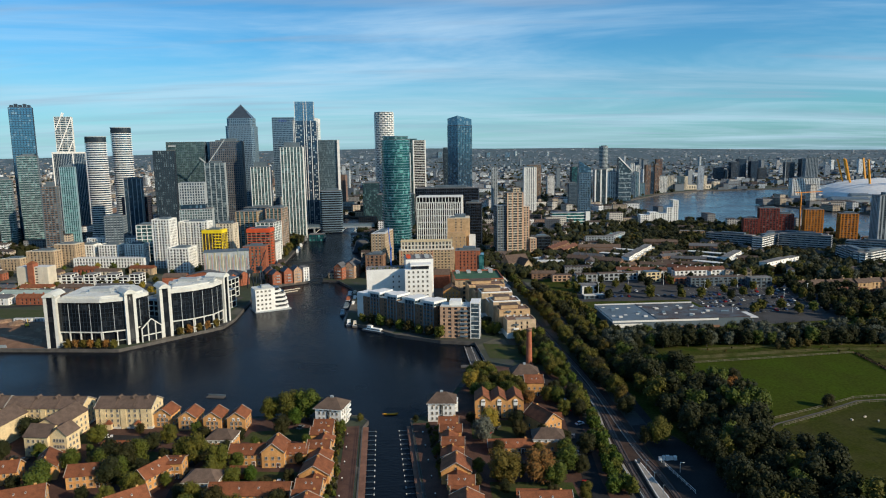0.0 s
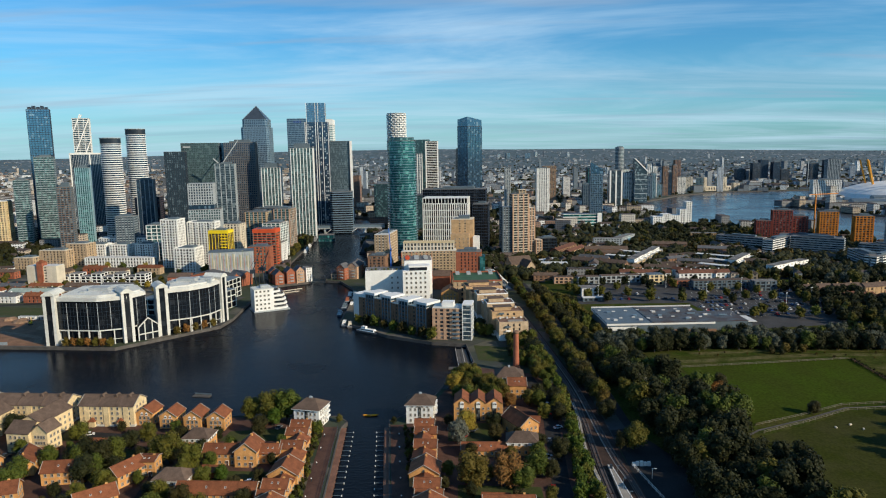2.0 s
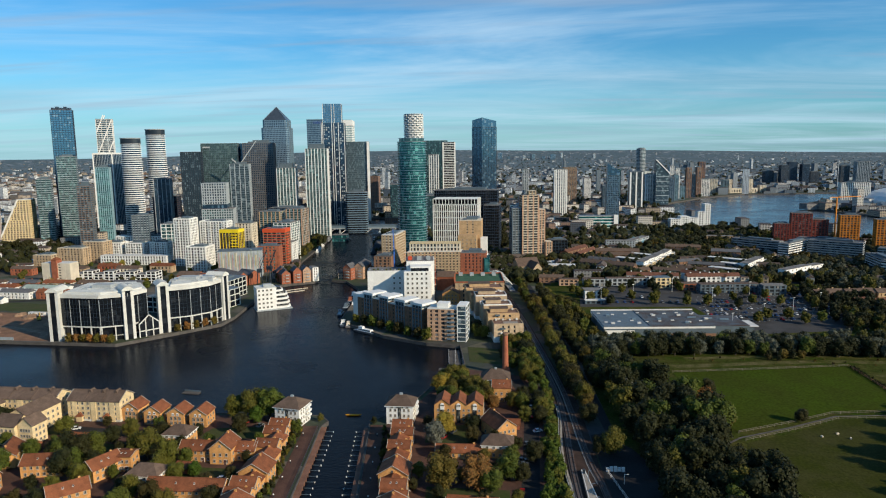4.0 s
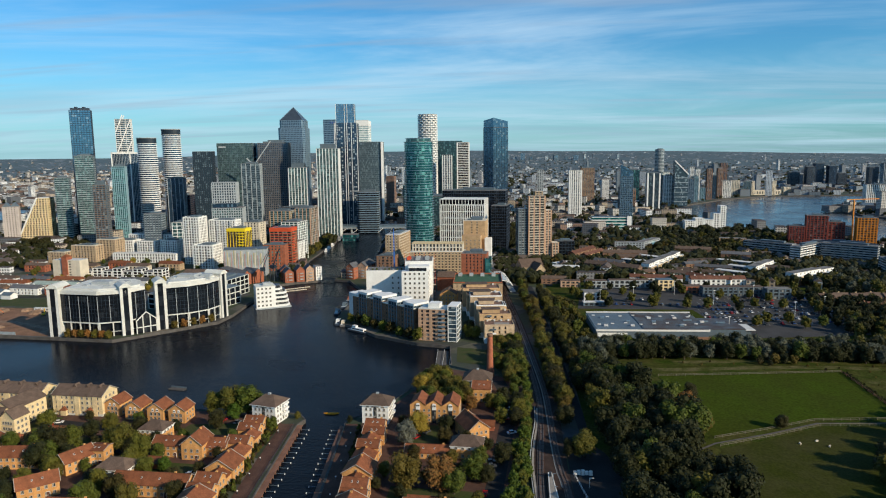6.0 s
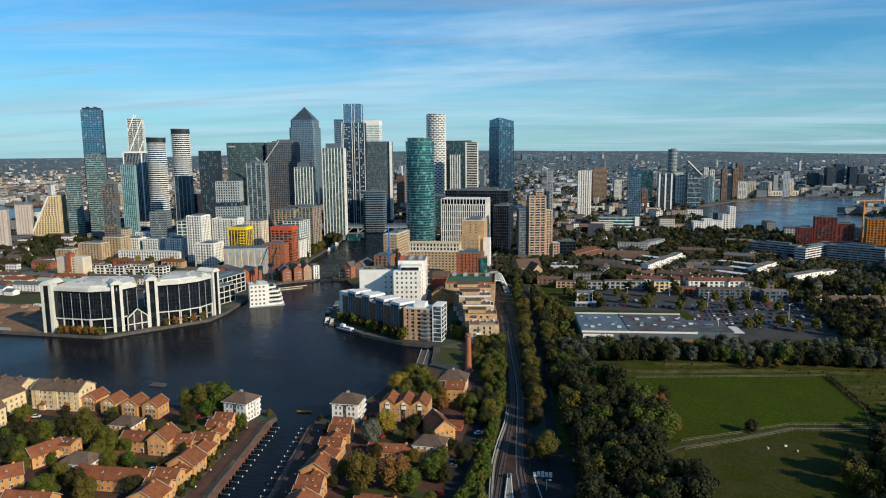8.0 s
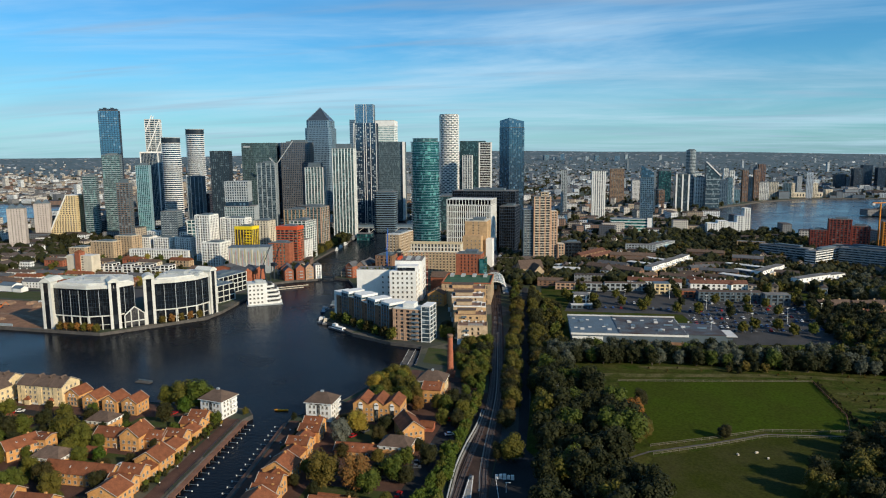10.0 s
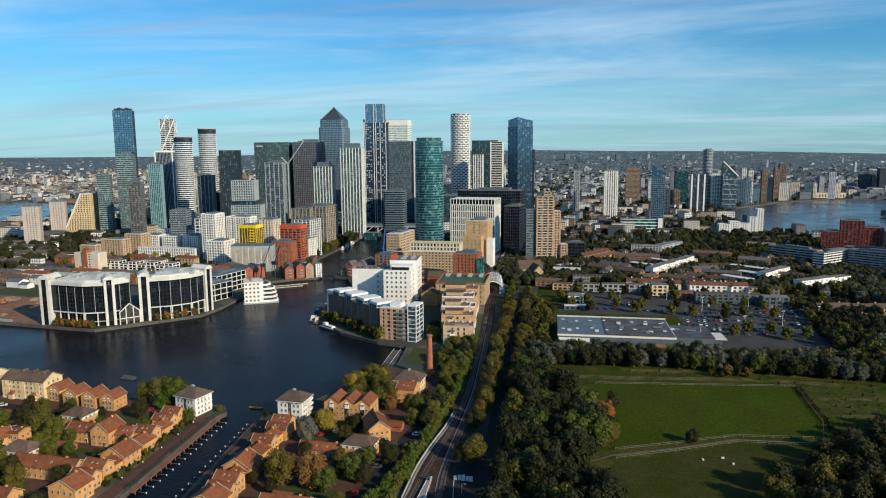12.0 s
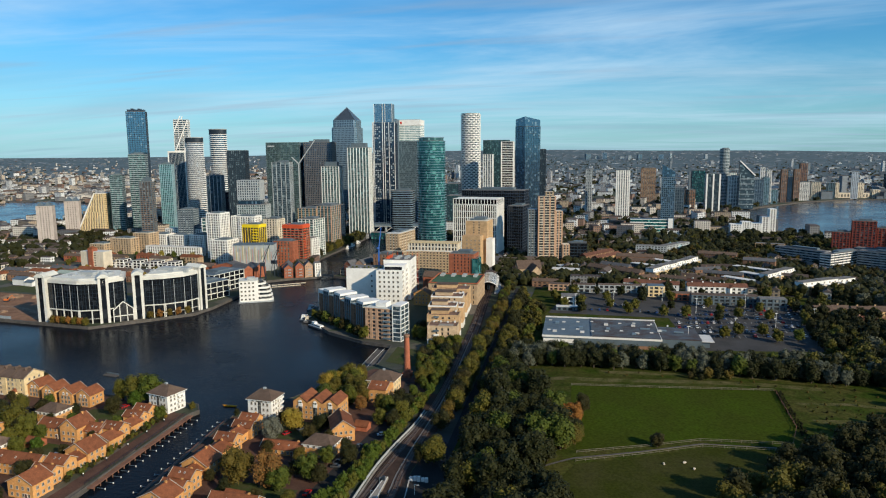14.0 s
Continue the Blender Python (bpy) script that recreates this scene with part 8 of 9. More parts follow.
for (x0, y0, x1, y1, d, h, wl_, rf, lab) in (
        (138, 728, 188, 694, 10, 9, BROWN_BRICK, BROWN_TILE, "long brown brick flats with a tiled roof"), (150, 752, 178, 733, 9, 8, BROWN_BRICK, GREY_TILE, "brown brick flats with grey roofs"),
        (128, 800, 160, 852, 9, 8, BROWN_BRICK, OLD_TILE, "red brick terrace with red tiled roofs"), (142, 793, 168, 836, 9, 7, TAN_BRICK, OLD_TILE, "tan brick terrace with red tiled roofs"),
        (166, 806, 216, 800, 10, 9, BROWN_BRICK, BROWN_TILE, "maroon brick terrace with brown roofs"), (172, 788, 206, 784, 9, 7, BROWN_BRICK, BROWN_TILE, "maroon brick terrace with brown roofs"),
        (222, 884, 254, 930, 11, 11, CONCRETE, ROOF_FELT, "grey maisonettes with white balconies"), (190, 872, 226, 868, 10, 13, CONCRETE, ROOF_FELT, "grey balcony flats"),
        (228, 668, 262, 640, 8, 6, WHITE, OLD_TILE, "white terrace with red-brown roof"), (226, 694, 268, 668, 8, 7, TAN_BRICK, BROWN_TILE, "tan terrace with brown roof"),
        (248, 716, 282, 704, 8, 8, BROWN_BRICK, GREY_TILE, "dark brick flats with many chimneys"), (240, 728, 266, 738, 8, 8, BROWN_BRICK, GREY_TILE, "dark brick flats with many chimneys"),
        (206, 690, 236, 676, 8, 6, BUFF_BRICK, BROWN_TILE, "buff terrace with brown roof"), (176, 676, 200, 690, 8, 6, BROWN_BRICK, BROWN_TILE, "brown brick terrace with brown roof"),
        (104, 742, 124, 756, 9, 6, CREAM, ROOF_PALE, "cream flat-roofed terrace"), (260, 850, 300, 838, 9, 8, BROWN_BRICK, BROWN_TILE, "brown brick flats among trees"),
        (300, 800, 330, 790, 9, 9, BROWN_BRICK, GREY_TILE, "brown brick flats among trees"), (340, 940, 372, 930, 10, 10, TAN_BRICK, ROOF_FELT, "tan flats near the river")):
    terrace((x0 + x1) / 2, (y0 + y1) / 2, math.degrees(math.atan2(y1 - y0, x1 - x0)), math.dist((x0, y0), (x1, y1)), d, h, wl_, rf, lab + " on the eastern estate", rf in (ROOF_PALE, ROOF_FELT), gap=3.6)
wh = thing("glass_wedge", "small building under two pale folded glass roofs", "building", 240, 905, 2.0, 20)
part("body", Shell().box(0, 0, -0.5, 24, 12, 5), BROWN_BRICK, wh)
for k in (-1, 1):
    part("folded_roof", Shell().add([(k * 12, -7, 4.5), (k * 1, -7, 5.2), (k * 4, 7, 13), (k * 12, 7, 8), (k * 12, -7, 4.2), (k * 1, -7, 4.9), (k * 4, 7, 12.6), (k * 12, 7, 7.6)],
                                    [[0, 1, 2, 3], [7, 6, 5, 4], [0, 4, 5, 1], [1, 5, 6, 2], [2, 6, 7, 3], [3, 7, 4, 0]]), GLASS_PALE, wh)
# slab blocks by the river: sunlit fronts coloured white, shaded fronts grey
for (x, y, rot, L, h, wl_) in ((369, 842, -45, 58, 17, CONCRETE), (398, 806, 42, 58, 19, WHITE), (438, 792, -38, 56, 21, CONCRETE), (432, 690, -100, 56, 18, CONCRETE), (444, 678, 32, 52, 17, WHITE), (462, 856, -42, 70, 15, CONCRETE), (486, 736, -40, 56, 19, CONCRETE),
                                (522, 700, 36, 46, 16, WHITE), (512, 640, -40, 50, 15, CONCRETE)):
    tower("slab_block", "deck-access slab block, coloured white for sunlit fronts, grey for shaded ones", "apartments", x, y, rot, (L, 12), h, 2.75, 1.15, wl_, WINDOW_DARK, 7, 0.5, GREY, ROOF_FELT, ground_z(x, y), 2, "riverside slab blocks")
for k in range(7):
    terrace(312 + k * 13, 566 + (k % 2) * 2 + k * 1.0, 6, 12, 10, 6, TAN_BRICK, BROWN_TILE, "tan brick house with brown roof", False, "red-roofed row", 4)
    terrace(330 + k * 14, 540 - k * 2, 20, 11, 9, 5, BROWN_BRICK, OLD_TILE, "brown brick bungalow with steep roof", False, "red-roofed row", 4)
# river blocks: white ziggurat, red and orange frames under construction
zg = thing("white_ziggurat", "white riverside flats stepping up to a tower", "apartments", 374, 1128, 2, 0)
for k, (dx, w, h) in enumerate(((-26, 16, 15), (-11, 14, 19), (3, 14, 17), (15, 10, 27), (25, 9, 39))):
    f = [(p[0] + dx, p[1]) for p in rect(w, 18)]
    s, s2 = Shell(), Shell()
    walls_of(f, 0, h, max(1, round(h / 3)), 1.2, 4, 1.8, s, s2)
    part("block", s, WHITE, zg)
    tagged(part("block_ribbing", s2, WHITE, zg), kind="stuff")
    part("block_glass", Shell().prism(inset(f, .4), -1, h - .4), WINDOW_DARK, zg)
SITE_ORANGE = material("orange_sheeting", (0.62, 0.22, 0.03), 0.7, spread=0.25)
SITE_RED = material("red_sheeting", (0.22, 0.05, 0.035), 0.7, spread=0.25)
for (x, y, w, h, mt) in ((455, 918, 25, 42, SITE_RED), (432, 922, 19, 28, SITE_RED), (480, 924, 23, 33, SITE_RED), (512, 908, 23, 40, SITE_ORANGE), (528, 856, 21, 39, SITE_ORANGE)):
    tower("construction_block", "apartment block under construction in coloured sheeting", "building site", x, y, -14, (w, 15), h, 3.1, 1.0, mt, WINDOW_DARK, 4, 1.3, mt, ROOF_FELT, 2, 2, "riverside construction blocks")
for (x, y, h) in ((504, 926, 62), (1100, 2100, 84)):
    c = thing("tower_crane", "slim orange tower crane over the building site", "crane", x, y, 2, 20, "tower cranes")
    part("mast", Shell().box(0, 0, -1, 1.4, 1.4, h), SITE_ORANGE if h < 80 else CONCRETE, c)
    part("jib", Shell().beam((-12, 0, h), (40, 0, h), 1.1), SITE_ORANGE if h < 80 else CONCRETE, c)
    part("counterweight", Shell().box(-11, 0, h - 3, 4, 2, 3), CONCRETE, c)
c = thing("tower_crane", "white luffing crane among the towers", "crane", -392, 1160, 2, 20, "tower cranes")
part("mast", Shell().box(0, 0, -1, 2.0, 2.0, 112), CONCRETE, c)
part("jib", Shell().beam((0, 0, 110), (30, 0, 152), 1.4), CONCRETE, c)
part("counter_jib", Shell().beam((0, 0, 110), (-12, 0, 122), 2.0), CONCRETE, c)
tower("tower", "grey point block at the river's edge", "tower", 540, 800, -10, (26, 22), 66, 2.8, 0.9, GREY, WINDOW_DARK, 4, 1.6, CONCRETE, ROOF_FELT, group="point blocks", plant=3)
# white dome with orange masts, and the pale building before it
dm = thing("dome", "huge low white tent dome with leaning orange masts", "dome", 1085, 1580, 2, 0)
R, s, n = 175, Shell(), 48
prev = None
for k in range(9):
    a = k / 8 * math.pi / 2
    row = [(R * math.cos(a) * math.cos(2 * math.pi * i / n), R * math.cos(a) * math.sin(2 * math.pi * i / n), 46 * math.sin(a)) for i in range(n)]
    s.v += row
    if k:
        b = (k - 1) * n
        s.f += [[b + i, b + (i + 1) % n, b + n + (i + 1) % n, b + n + i] for i in range(n)]
        s.m += [0] * n
part("membrane", s, WHITE, dm)
for i in range(12):
    a = 2 * math.pi * i / 12
    part("mast", Shell().beam((100 * math.cos(a), 100 * math.sin(a), 24), (118 * math.cos(a), 118 * math.sin(a), 92), 3.6), material("orange_mast", (0.70, 0.30, 0.03), 0.5) if i == 0 else MATS["orange_mast"], dm)
tower("office_block", "pale finned riverside block on the peninsula", "offices", 905, 1640, -10, (62, 26), 46, 6, 0.8, CREAM, GLASS_GREY, 4, 1.8, WHITE, plant=3)
tower("office_block", "grey glass tower on the peninsula", "tower", 985, 1760, -10, (30, 26), 92, 3.4, 0.9, GREY, GLASS_GREY, 4, 1, CONCRETE, plant=3)
for (x, y, w, d, h) in ((830, 1500, 60, 30, 10), (880, 1420, 70, 40, 12), (900, 1300, 60, 40, 11), (960, 1480, 70, 30, 14)):
    gabled("depot", "low grey depot on the peninsula", x, y, -15, w, d, h, 4, CONCRETE, METAL_ROOF, "peninsula depots", ridge="x", cat="depot")
for (x, y, h, w) in ((1070, 2400, 70, 26), (1106, 2420, 80, 28), (1140, 2400, 72, 24), (1030, 2430, 50, 30), (1185, 2430, 46, 30), (1270, 2400, 66, 30), (1310, 2380, 78, 24)):
    tower("tower", "dark apartment tower across the river", "tower", x, y, 0, (w, 24), h, 3.2, 0.9, BROWN if h % 4 else NAVY, GLASS_NAVY, 4, 1.2, DARK if h % 4 else NAVY, plant=2, group="towers across the river")
for (px, w, top) in ((2, 30, 118), (16, 22, 102), (30, 26, 124), (44, 20, 104), (58, 24, 99), (70, 18, 106), (86, 26, 112), (104, 20, 100), (120, 30, 110), (136, 14, 116), (190, 14, 110), (-150, 22, 101), (-134, 22, 103)):
    x_, y_ = 40 + px * 3.6, 4240 + (px * 7) % 60
    z_ = far_z(math.dist(EYE, (x_, y_)), math.atan2(x_ - EYE[0], y_ - EYE[1]))
    tower("far_tower", "pale blue-grey tower of a distant town centre", "tower", x_, y_, (px * 11) % 30, (w, w * 0.8), top - z_, 5, 1.6, (STEEL, CONCRETE, GREY)[px % 3], GLASS_BLUE, 8, 2, (STEEL, CONCRETE, GREY)[px % 3], z0=z_, plant=0, group="distant town centre")

# brick terraces west of the dock, behind the building site
for k in range(5):
    for j in range(3):
        x, y = -470 + k * 36 + j * 6, 586 + j * 22 - k * 1.5
        if -300 < x:
            continue
        terrace(x, y, -5, 30, 9, 6, (CREAM, BROWN_BRICK, WHITE, RED_BRICK)[(k + j) % 4], (RED_TILE, BROWN_TILE, GREY_TILE)[(k + 2 * j) % 3], "short two-storey terrace with a tiled roof", False, "western terraces", 4)
for k in range(6):
    terrace(-476 + k * 30, 704 + (k % 2) * 16, -5, 26, 9, 7, (RED_BRICK, CREAM, YELLOW_BRICK)[k % 3], (BROWN_TILE, RED_TILE)[k % 2], "brick terrace behind the modern houses", False, "western terraces", 4)

# ---------------------------------------------------------------- trees
def crown_mesh(name, seed, wide, tall, lobes, count, leaf):
    """A crown for a tree 10 m high: leaf clumps on several uneven lobes, with a dense heart."""
    r_ = np.random.RandomState(seed)
    verts, faces = [], []
    ico = [(0, 0, 1), (.894, 0, .447), (.276, .851, .447), (-.724, .526, .447), (-.724, -.526, .447), (.276, -.851, .447),
           (.724, .526, -.447), (-.276, .851, -.447), (-.894, 0, -.447), (-.276, -.851, -.447), (.724, -.526, -.447), (0, 0, -1)]
    icf = [(0, 1, 2), (0, 2, 3), (0, 3, 4), (0, 4, 5), (0, 5, 1), (1, 6, 2), (2, 7, 3), (3, 8, 4), (4, 9, 5), (5, 10, 1), (6, 7, 2), (7, 8, 3), (8, 9, 4), (9, 10, 5), (10, 6, 1), (11, 7, 6), (11, 8, 7), (11, 9, 8), (11, 10, 9), (11, 6, 10)]
    for k in range(lobes):
        a = 2 * math.pi * (k / lobes + r_.uniform(-.06, .06))
        lev = 0.25 + 0.58 * ((k * 0.618) % 1.0)
        spread = wide * (1.0 - abs(lev - 0.52) * 1.25) * r_.uniform(.35, .62)
        c = np.array([spread * math.cos(a), spread * math.sin(a), 10 * lev])
        rad = np.array([wide * r_.uniform(.42, .58), wide * r_.uniform(.42, .58), tall * r_.uniform(.2, .28)])
        b = len(verts)
        verts += [tuple(c + np.array(p) * rad * r_.uniform(.7, .86)) for p in ico]
        faces += [[b + i for i in f] for f in icf]
        for _ in range(count // lobes):
            n = r_.normal(size=3)
            n /= np.linalg.norm(n)
            if n[2] < -0.55:
                n[2] *= -0.5
            p = c + n * rad * r_.uniform(.82, 1.12)
            n2 = n + r_.normal(size=3) * .55
            n2 /= np.linalg.norm(n2)
            u = np.cross(n2, (0.3, 0.2, 0.93))
            u /= np.linalg.norm(u) + 1e-6
            w = np.cross(n2, u)
            s1, s2 = leaf * r_.uniform(.6, 1.3), leaf * r_.uniform(.6, 1.3)
            b = len(verts)
            verts += [tuple(p - u * s1 * .5), tuple(p + w * s2 * .5 + n2 * .1), tuple(p + u * s1 * .5), tuple(p - w * s2 * .5 - n2 * .05)]
            faces.append([b, b + 1, b + 2, b + 3])
    me = bpy.data.meshes.new(name)
    me.from_pydata(verts, [], faces)
    me.materials.append(LEAF_GREEN)
    me.update()
    return me


def trunk_mesh(seed):
    r_ = random.Random(seed)
    s = Shell()
    s.tube(0, 0, -0.6, .38, .24, 4.6, 7)
    for k in range(5):
        a = 2 * math.pi * k / 5 + r_.uniform(-.4, .4)
        z, L = r_.uniform(2.4, 4.4), r_.uniform(1.4, 2.4)
        tip = Vector((L * math.cos(a), L * math.sin(a), z + L * 1.1))
        a0, b0 = Vector((0, 0, z)), tip
        d = (b0 - a0).normalized()
        side = d.cross(Vector((0, 0, 1))).normalized()
        up = side.cross(d)
        low = [a0 + side * .16, a0 + up * .16, a0 - side * .16, a0 - up * .16]
        high = [b0 + side * .05, b0 + up * .05, b0 - side * .05, b0 - up * .05]
        s.add(low + high, [[3, 2, 1, 0], [4, 5, 6, 7], [0, 1, 5, 4], [1, 2, 6, 5], [2, 3, 7, 6], [3, 0, 4, 7]])
    return s.data("trunk", BARK)


ROUND = [crown_mesh("crown", 11 + k, 4.0 + .3 * k, 8.6, 9 + k, 2600, .50) for k in range(4)]
TALL = [crown_mesh("crown", 31 + k, 2.7, 10.5, 9, 900, .8) for k in range(2)]
SHRUB = [crown_mesh("crown", 51 + k, 4.6, 9.5, 8, 520, 1.15) for k in range(2)]
LIGHT = [crown_mesh("crown", 71 + k, 4.2, 8.6, 8, 330, 1.35) for k in range(3)]
MIDDLE = [crown_mesh("crown", 91 + k, 3.9 + .25 * k, 8.6 + .5 * (k % 2), 9 + k % 3, 1250, .66) for k in range(4)]
FAR_CROWN = [crown_mesh("crown", 81 + k, 4.1, 8.8, 9, 480, 1.1) for k in range(3)]
TUFT = [crown_mesh("crown", 61 + k, 4.6, 9.5, 6, 110, 2.4) for k in range(3)]
TRUNKS = [trunk_mesh(k) for k in range(3)]
trng = random.Random(12)


def tree(x, y, h, mat, label, kinds=None, group="", z=None, name="tree", stretch=1.0):
    ob = new(name)
    ob.empty_display_size = .5
    sc = h / 10
    zz = ground_z(x, y) if z is None else z
    ob.matrix_basis = pose(x, y, zz, 0, 0, trng.uniform(0, 360)) @ Matrix.Diagonal((sc * stretch, sc * stretch, sc, 1))
    tagged(ob, label, "tree" if name == "tree" else "shrub", group)
    part("trunk", trng.choice(TRUNKS), None, ob)
    c = part("crown", trng.choice(kinds or ROUND), None, ob)
    c.material_slots[0].link = "OBJECT"
    c.material_slots[0].material = mat
    return ob


# what stands where, so that no tree grows through a building
bpy.context.view_layer.update()
FOOT = []
for o in scene.objects:
    if o.type == "EMPTY" and o.parent is None and o.children:
        co = [c.matrix_local @ Vector(q) for c in o.children if c.type == "MESH" for q in c.bound_box]
        if o.name.split(".")[0] in ("viaduct", "boardwalk", "pontoon"):
            continue
        FOOT.append((o.matrix_basis.inverted(), min(p.x for p in co), max(p.x for p in co), min(p.y for p in co), max(p.y for p in co)))
ROADS = [ribbon(ln, w) for ln, w in (([(-110, 150), (-111, 225), (-114, 250), (-121, 284), (-172, 292), (-240, 300)], 5), ([(48, 150), (48, 240), (52, 290), (55, 330), (48, 365)], 6), (TRACK[:5], 14), (TRACK[4:], 10), ([(84, 200), (90, 240), (86, 276), (82, 300)], 13), ([(91, 240), (89.6, 264), (88.2, 304), (86.4, 348), (84.6, 402), (82, 470), (78, 560), (74, 640)], 9))]


NEAR_FOOT = {}
for foot_item in FOOT:
    m_, x0_, x1_, y0_, y1_ = foot_item
    ends = [m_.inverted() @ Vector((u, v, 0)) for u in (x0_ - 6, x1_ + 6) for v in (y0_ - 6, y1_ + 6)]
    for cx_ in range(int(min(q.x for q in ends) // 50), int(max(q.x for q in ends) // 50) + 1):
        for cy_ in range(int(min(q.y for q in ends) // 50), int(max(q.y for q in ends) // 50) + 1):
            NEAR_FOOT.setdefault((cx_, cy_), []).append(foot_item)


def free(x, y, gap=1.5):
    for lp in (DOCK, RIVER_EAST, RIVER_WEST):
        if inside(lp, x, y):
            return False
    if any(inside(r, x, y) for r in ROADS):
        return False
    for m, x0, x1, y0, y1 in NEAR_FOOT.get((int(x // 50), int(y // 50)), ()):
        p = m @ Vector((x, y, 0))
        if x0 - gap < p.x < x1 + gap and y0 - gap < p.y < y1 + gap:
            return False
    return True


def crowd(name, spots, mats, label, kinds):
    """Many trees of one wood, joined."""
    parts_v, parts_f, parts_m, base = [], [], [], 0
    arrays = []
    for me in kinds:
        v = np.empty(len(me.vertices) * 3)
        me.vertices.foreach_get("co", v)
        arrays.append((v.reshape(-1, 3), [tuple(q.vertices) for q in me.polygons]))
    tr = np.empty(len(TRUNKS[0].vertices) * 3)
    TRUNKS[0].vertices.foreach_get("co", tr)
    tr, trf = tr.reshape(-1, 3), [tuple(q.vertices) for q in TRUNKS[0].polygons]
    for x, y, h in spots:
        a, k = trng.uniform(0, 6.28), h / 10
        rot = np.array([[math.cos(a), -math.sin(a), 0], [math.sin(a), math.cos(a), 0], [0, 0, 1]]) * k
        mi = trng.randrange(len(mats))
        for (v, f), slot in ((trng.choice(arrays), mi), ((tr, trf), len(mats))):
            parts_v.append(v @ rot.T + (x, y, ground_z(x, y)))
            parts_f += [[i + base for i in q] for q in f]
            parts_m += [slot] * len(f)
            base += len(v)
    me = bpy.data.meshes.new(name)
    me.from_pydata(np.concatenate(parts_v).tolist(), [], parts_f)
    for m in [*mats, BARK]:
        me.materials.append(m)
    me.polygons.foreach_set("material_index", parts_m)
    me.update()
    return tagged(new(name, me), label, "trees", kind="stuff")


def grove(poly, spacing, hs, mats, label, kinds=None, group="", seed=1, name="tree", gap=1.5, stretch=1.0, joined=""):
    r_ = random.Random(seed)
    xs, ys = [p[0] for p in poly], [p[1] for p in poly]
    placed, spots = [], []
    for _ in range(int(3.2 * (max(xs) - min(xs)) * (max(ys) - min(ys)) / spacing ** 2)):
        x, y = r_.uniform(min(xs), max(xs)), r_.uniform(min(ys), max(ys))
        if not inside(poly, x, y) or any((x - a) ** 2 + (y - b) ** 2 < (spacing * .8) ** 2 for a, b in placed) or not free(x, y, gap):
            continue
        placed.append((x, y))
        if joined:
            spots.append((x, y, r_.uniform(*hs)))
            continue
        tree(x, y, r_.uniform(*hs), r_.choice(mats), label, kinds, group, None, name, stretch)
    if joined and spots:
        crowd(joined, spots, mats, label, kinds or LIGHT)
    return placed


D_, G_, O_, Y_, R_, S_ = LEAF_DARK, LEAF_GREEN, LEAF_OLIVE, LEAF_YELLOW, LEAF_ORANGE, LEAF_SILVER
grove([(97, 150), (140, 150), (138, 235), (126, 258), (136, 282), (131, 320), (122, 342), (110, 372), (99, 392), (95, 330), (97, 270)], 6.8, (8, 16), [D_, D_, D_, O_, D_, D_, G_, D_, D_, D_, D_], "dark broadleaf tree in the wood beside the railway", group="railway wood", seed=1, kinds=MIDDLE, joined="railway_wood")
grove([(78, 262), (84, 262), (84.6, 300), (83, 345), (96, 350), (95, 400), (84, 500), (72, 570), (73, 440), (76, 380), (78, 330)], 6.4, (8, 12), [O_, D_, D_, O_, D_], "olive-green autumn tree lining the railway", group="railway trees", seed=2)
grove([(100, 398), (200, 400), (290, 394), (330, 388), (332, 414), (285, 428), (195, 432), (104, 424)], 6.0, (8, 12.5), [D_, D_, D_, S_, D_, G_, S_], "tall tree in the belt behind the supermarket", group="tree belt", seed=3, kinds=MIDDLE, joined="tree_belt")
grove([(100, 404), (140, 404), (140, 424), (100, 422)], 6, (8, 12), [S_], "silvery-leaved poplar in the tree belt", group="tree belt", seed=31, kinds=MIDDLE, joined="poplars")
grove([(53, 226), (60.5, 226), (61, 262), (62, 300), (66.5, 350), (63, 352), (59, 302), (55, 262)], 3.6, (4.5, 7.5), [LEAF_HEDGE, LEAF_HEDGE, G_], "bright green hedge shrub along the railway wall", SHRUB, "railway hedge", 4, "shrub", 0.3, joined="railway_hedge")
grove([(46, 384), (56, 352), (64, 358), (65, 395), (61, 440), (40, 441), (44, 400)], 5.0, (6, 10), [D_, G_, G_, O_], "dark green tree around the brick chimney", group="chimney trees", seed=5)
grove([(21, 452), (31, 450), (29, 478), (21, 474)], 5.5, (7, 10), [G_, D_], "green tree between the brick flats", group="courtyard trees", seed=61)
grove([(4, 332), (20, 320), (34, 326), (28, 345), (18, 372), (6, 372)], 5.8, (7, 11), [Y_, O_, G_, O_, G_], "autumn tree on the dock's edge", group="dock edge trees", seed=6)
grove([(48, 300), (60, 300), (62, 345), (50, 345)], 6.5, (7, 10), [G_, D_], "green tree in the estate car park", group="estate trees", seed=7)
grove([(98, 446), (108, 446), (106, 540), (80, 620), (66, 640), (78, 560), (90, 500)], 7.5, (6.5, 10), [O_, D_, O_, G_, D_], "tree between railway and supermarket", group="railway trees", seed=8, joined="railway_trees")
grove([(292, 398), (470, 372), (505, 540), (410, 540), (330, 516), (312, 470), (296, 440)], 8.5, (9, 15), [D_, D_, D_, O_, S_, D_], "dark tree in the eastern parkland", group="park trees", seed=9, kinds=FAR_CROWN, joined="park_trees")
grove([(186, 200), (330, 200), (340, 330), (262, 326), (244, 300), (222, 292), (206, 270), (188, 252)], 8.5, (8, 14), [D_, D_, D_, O_], "dark tree at the meadow's edge", group="park trees", seed=10, kinds=MIDDLE, joined="meadow_trees")
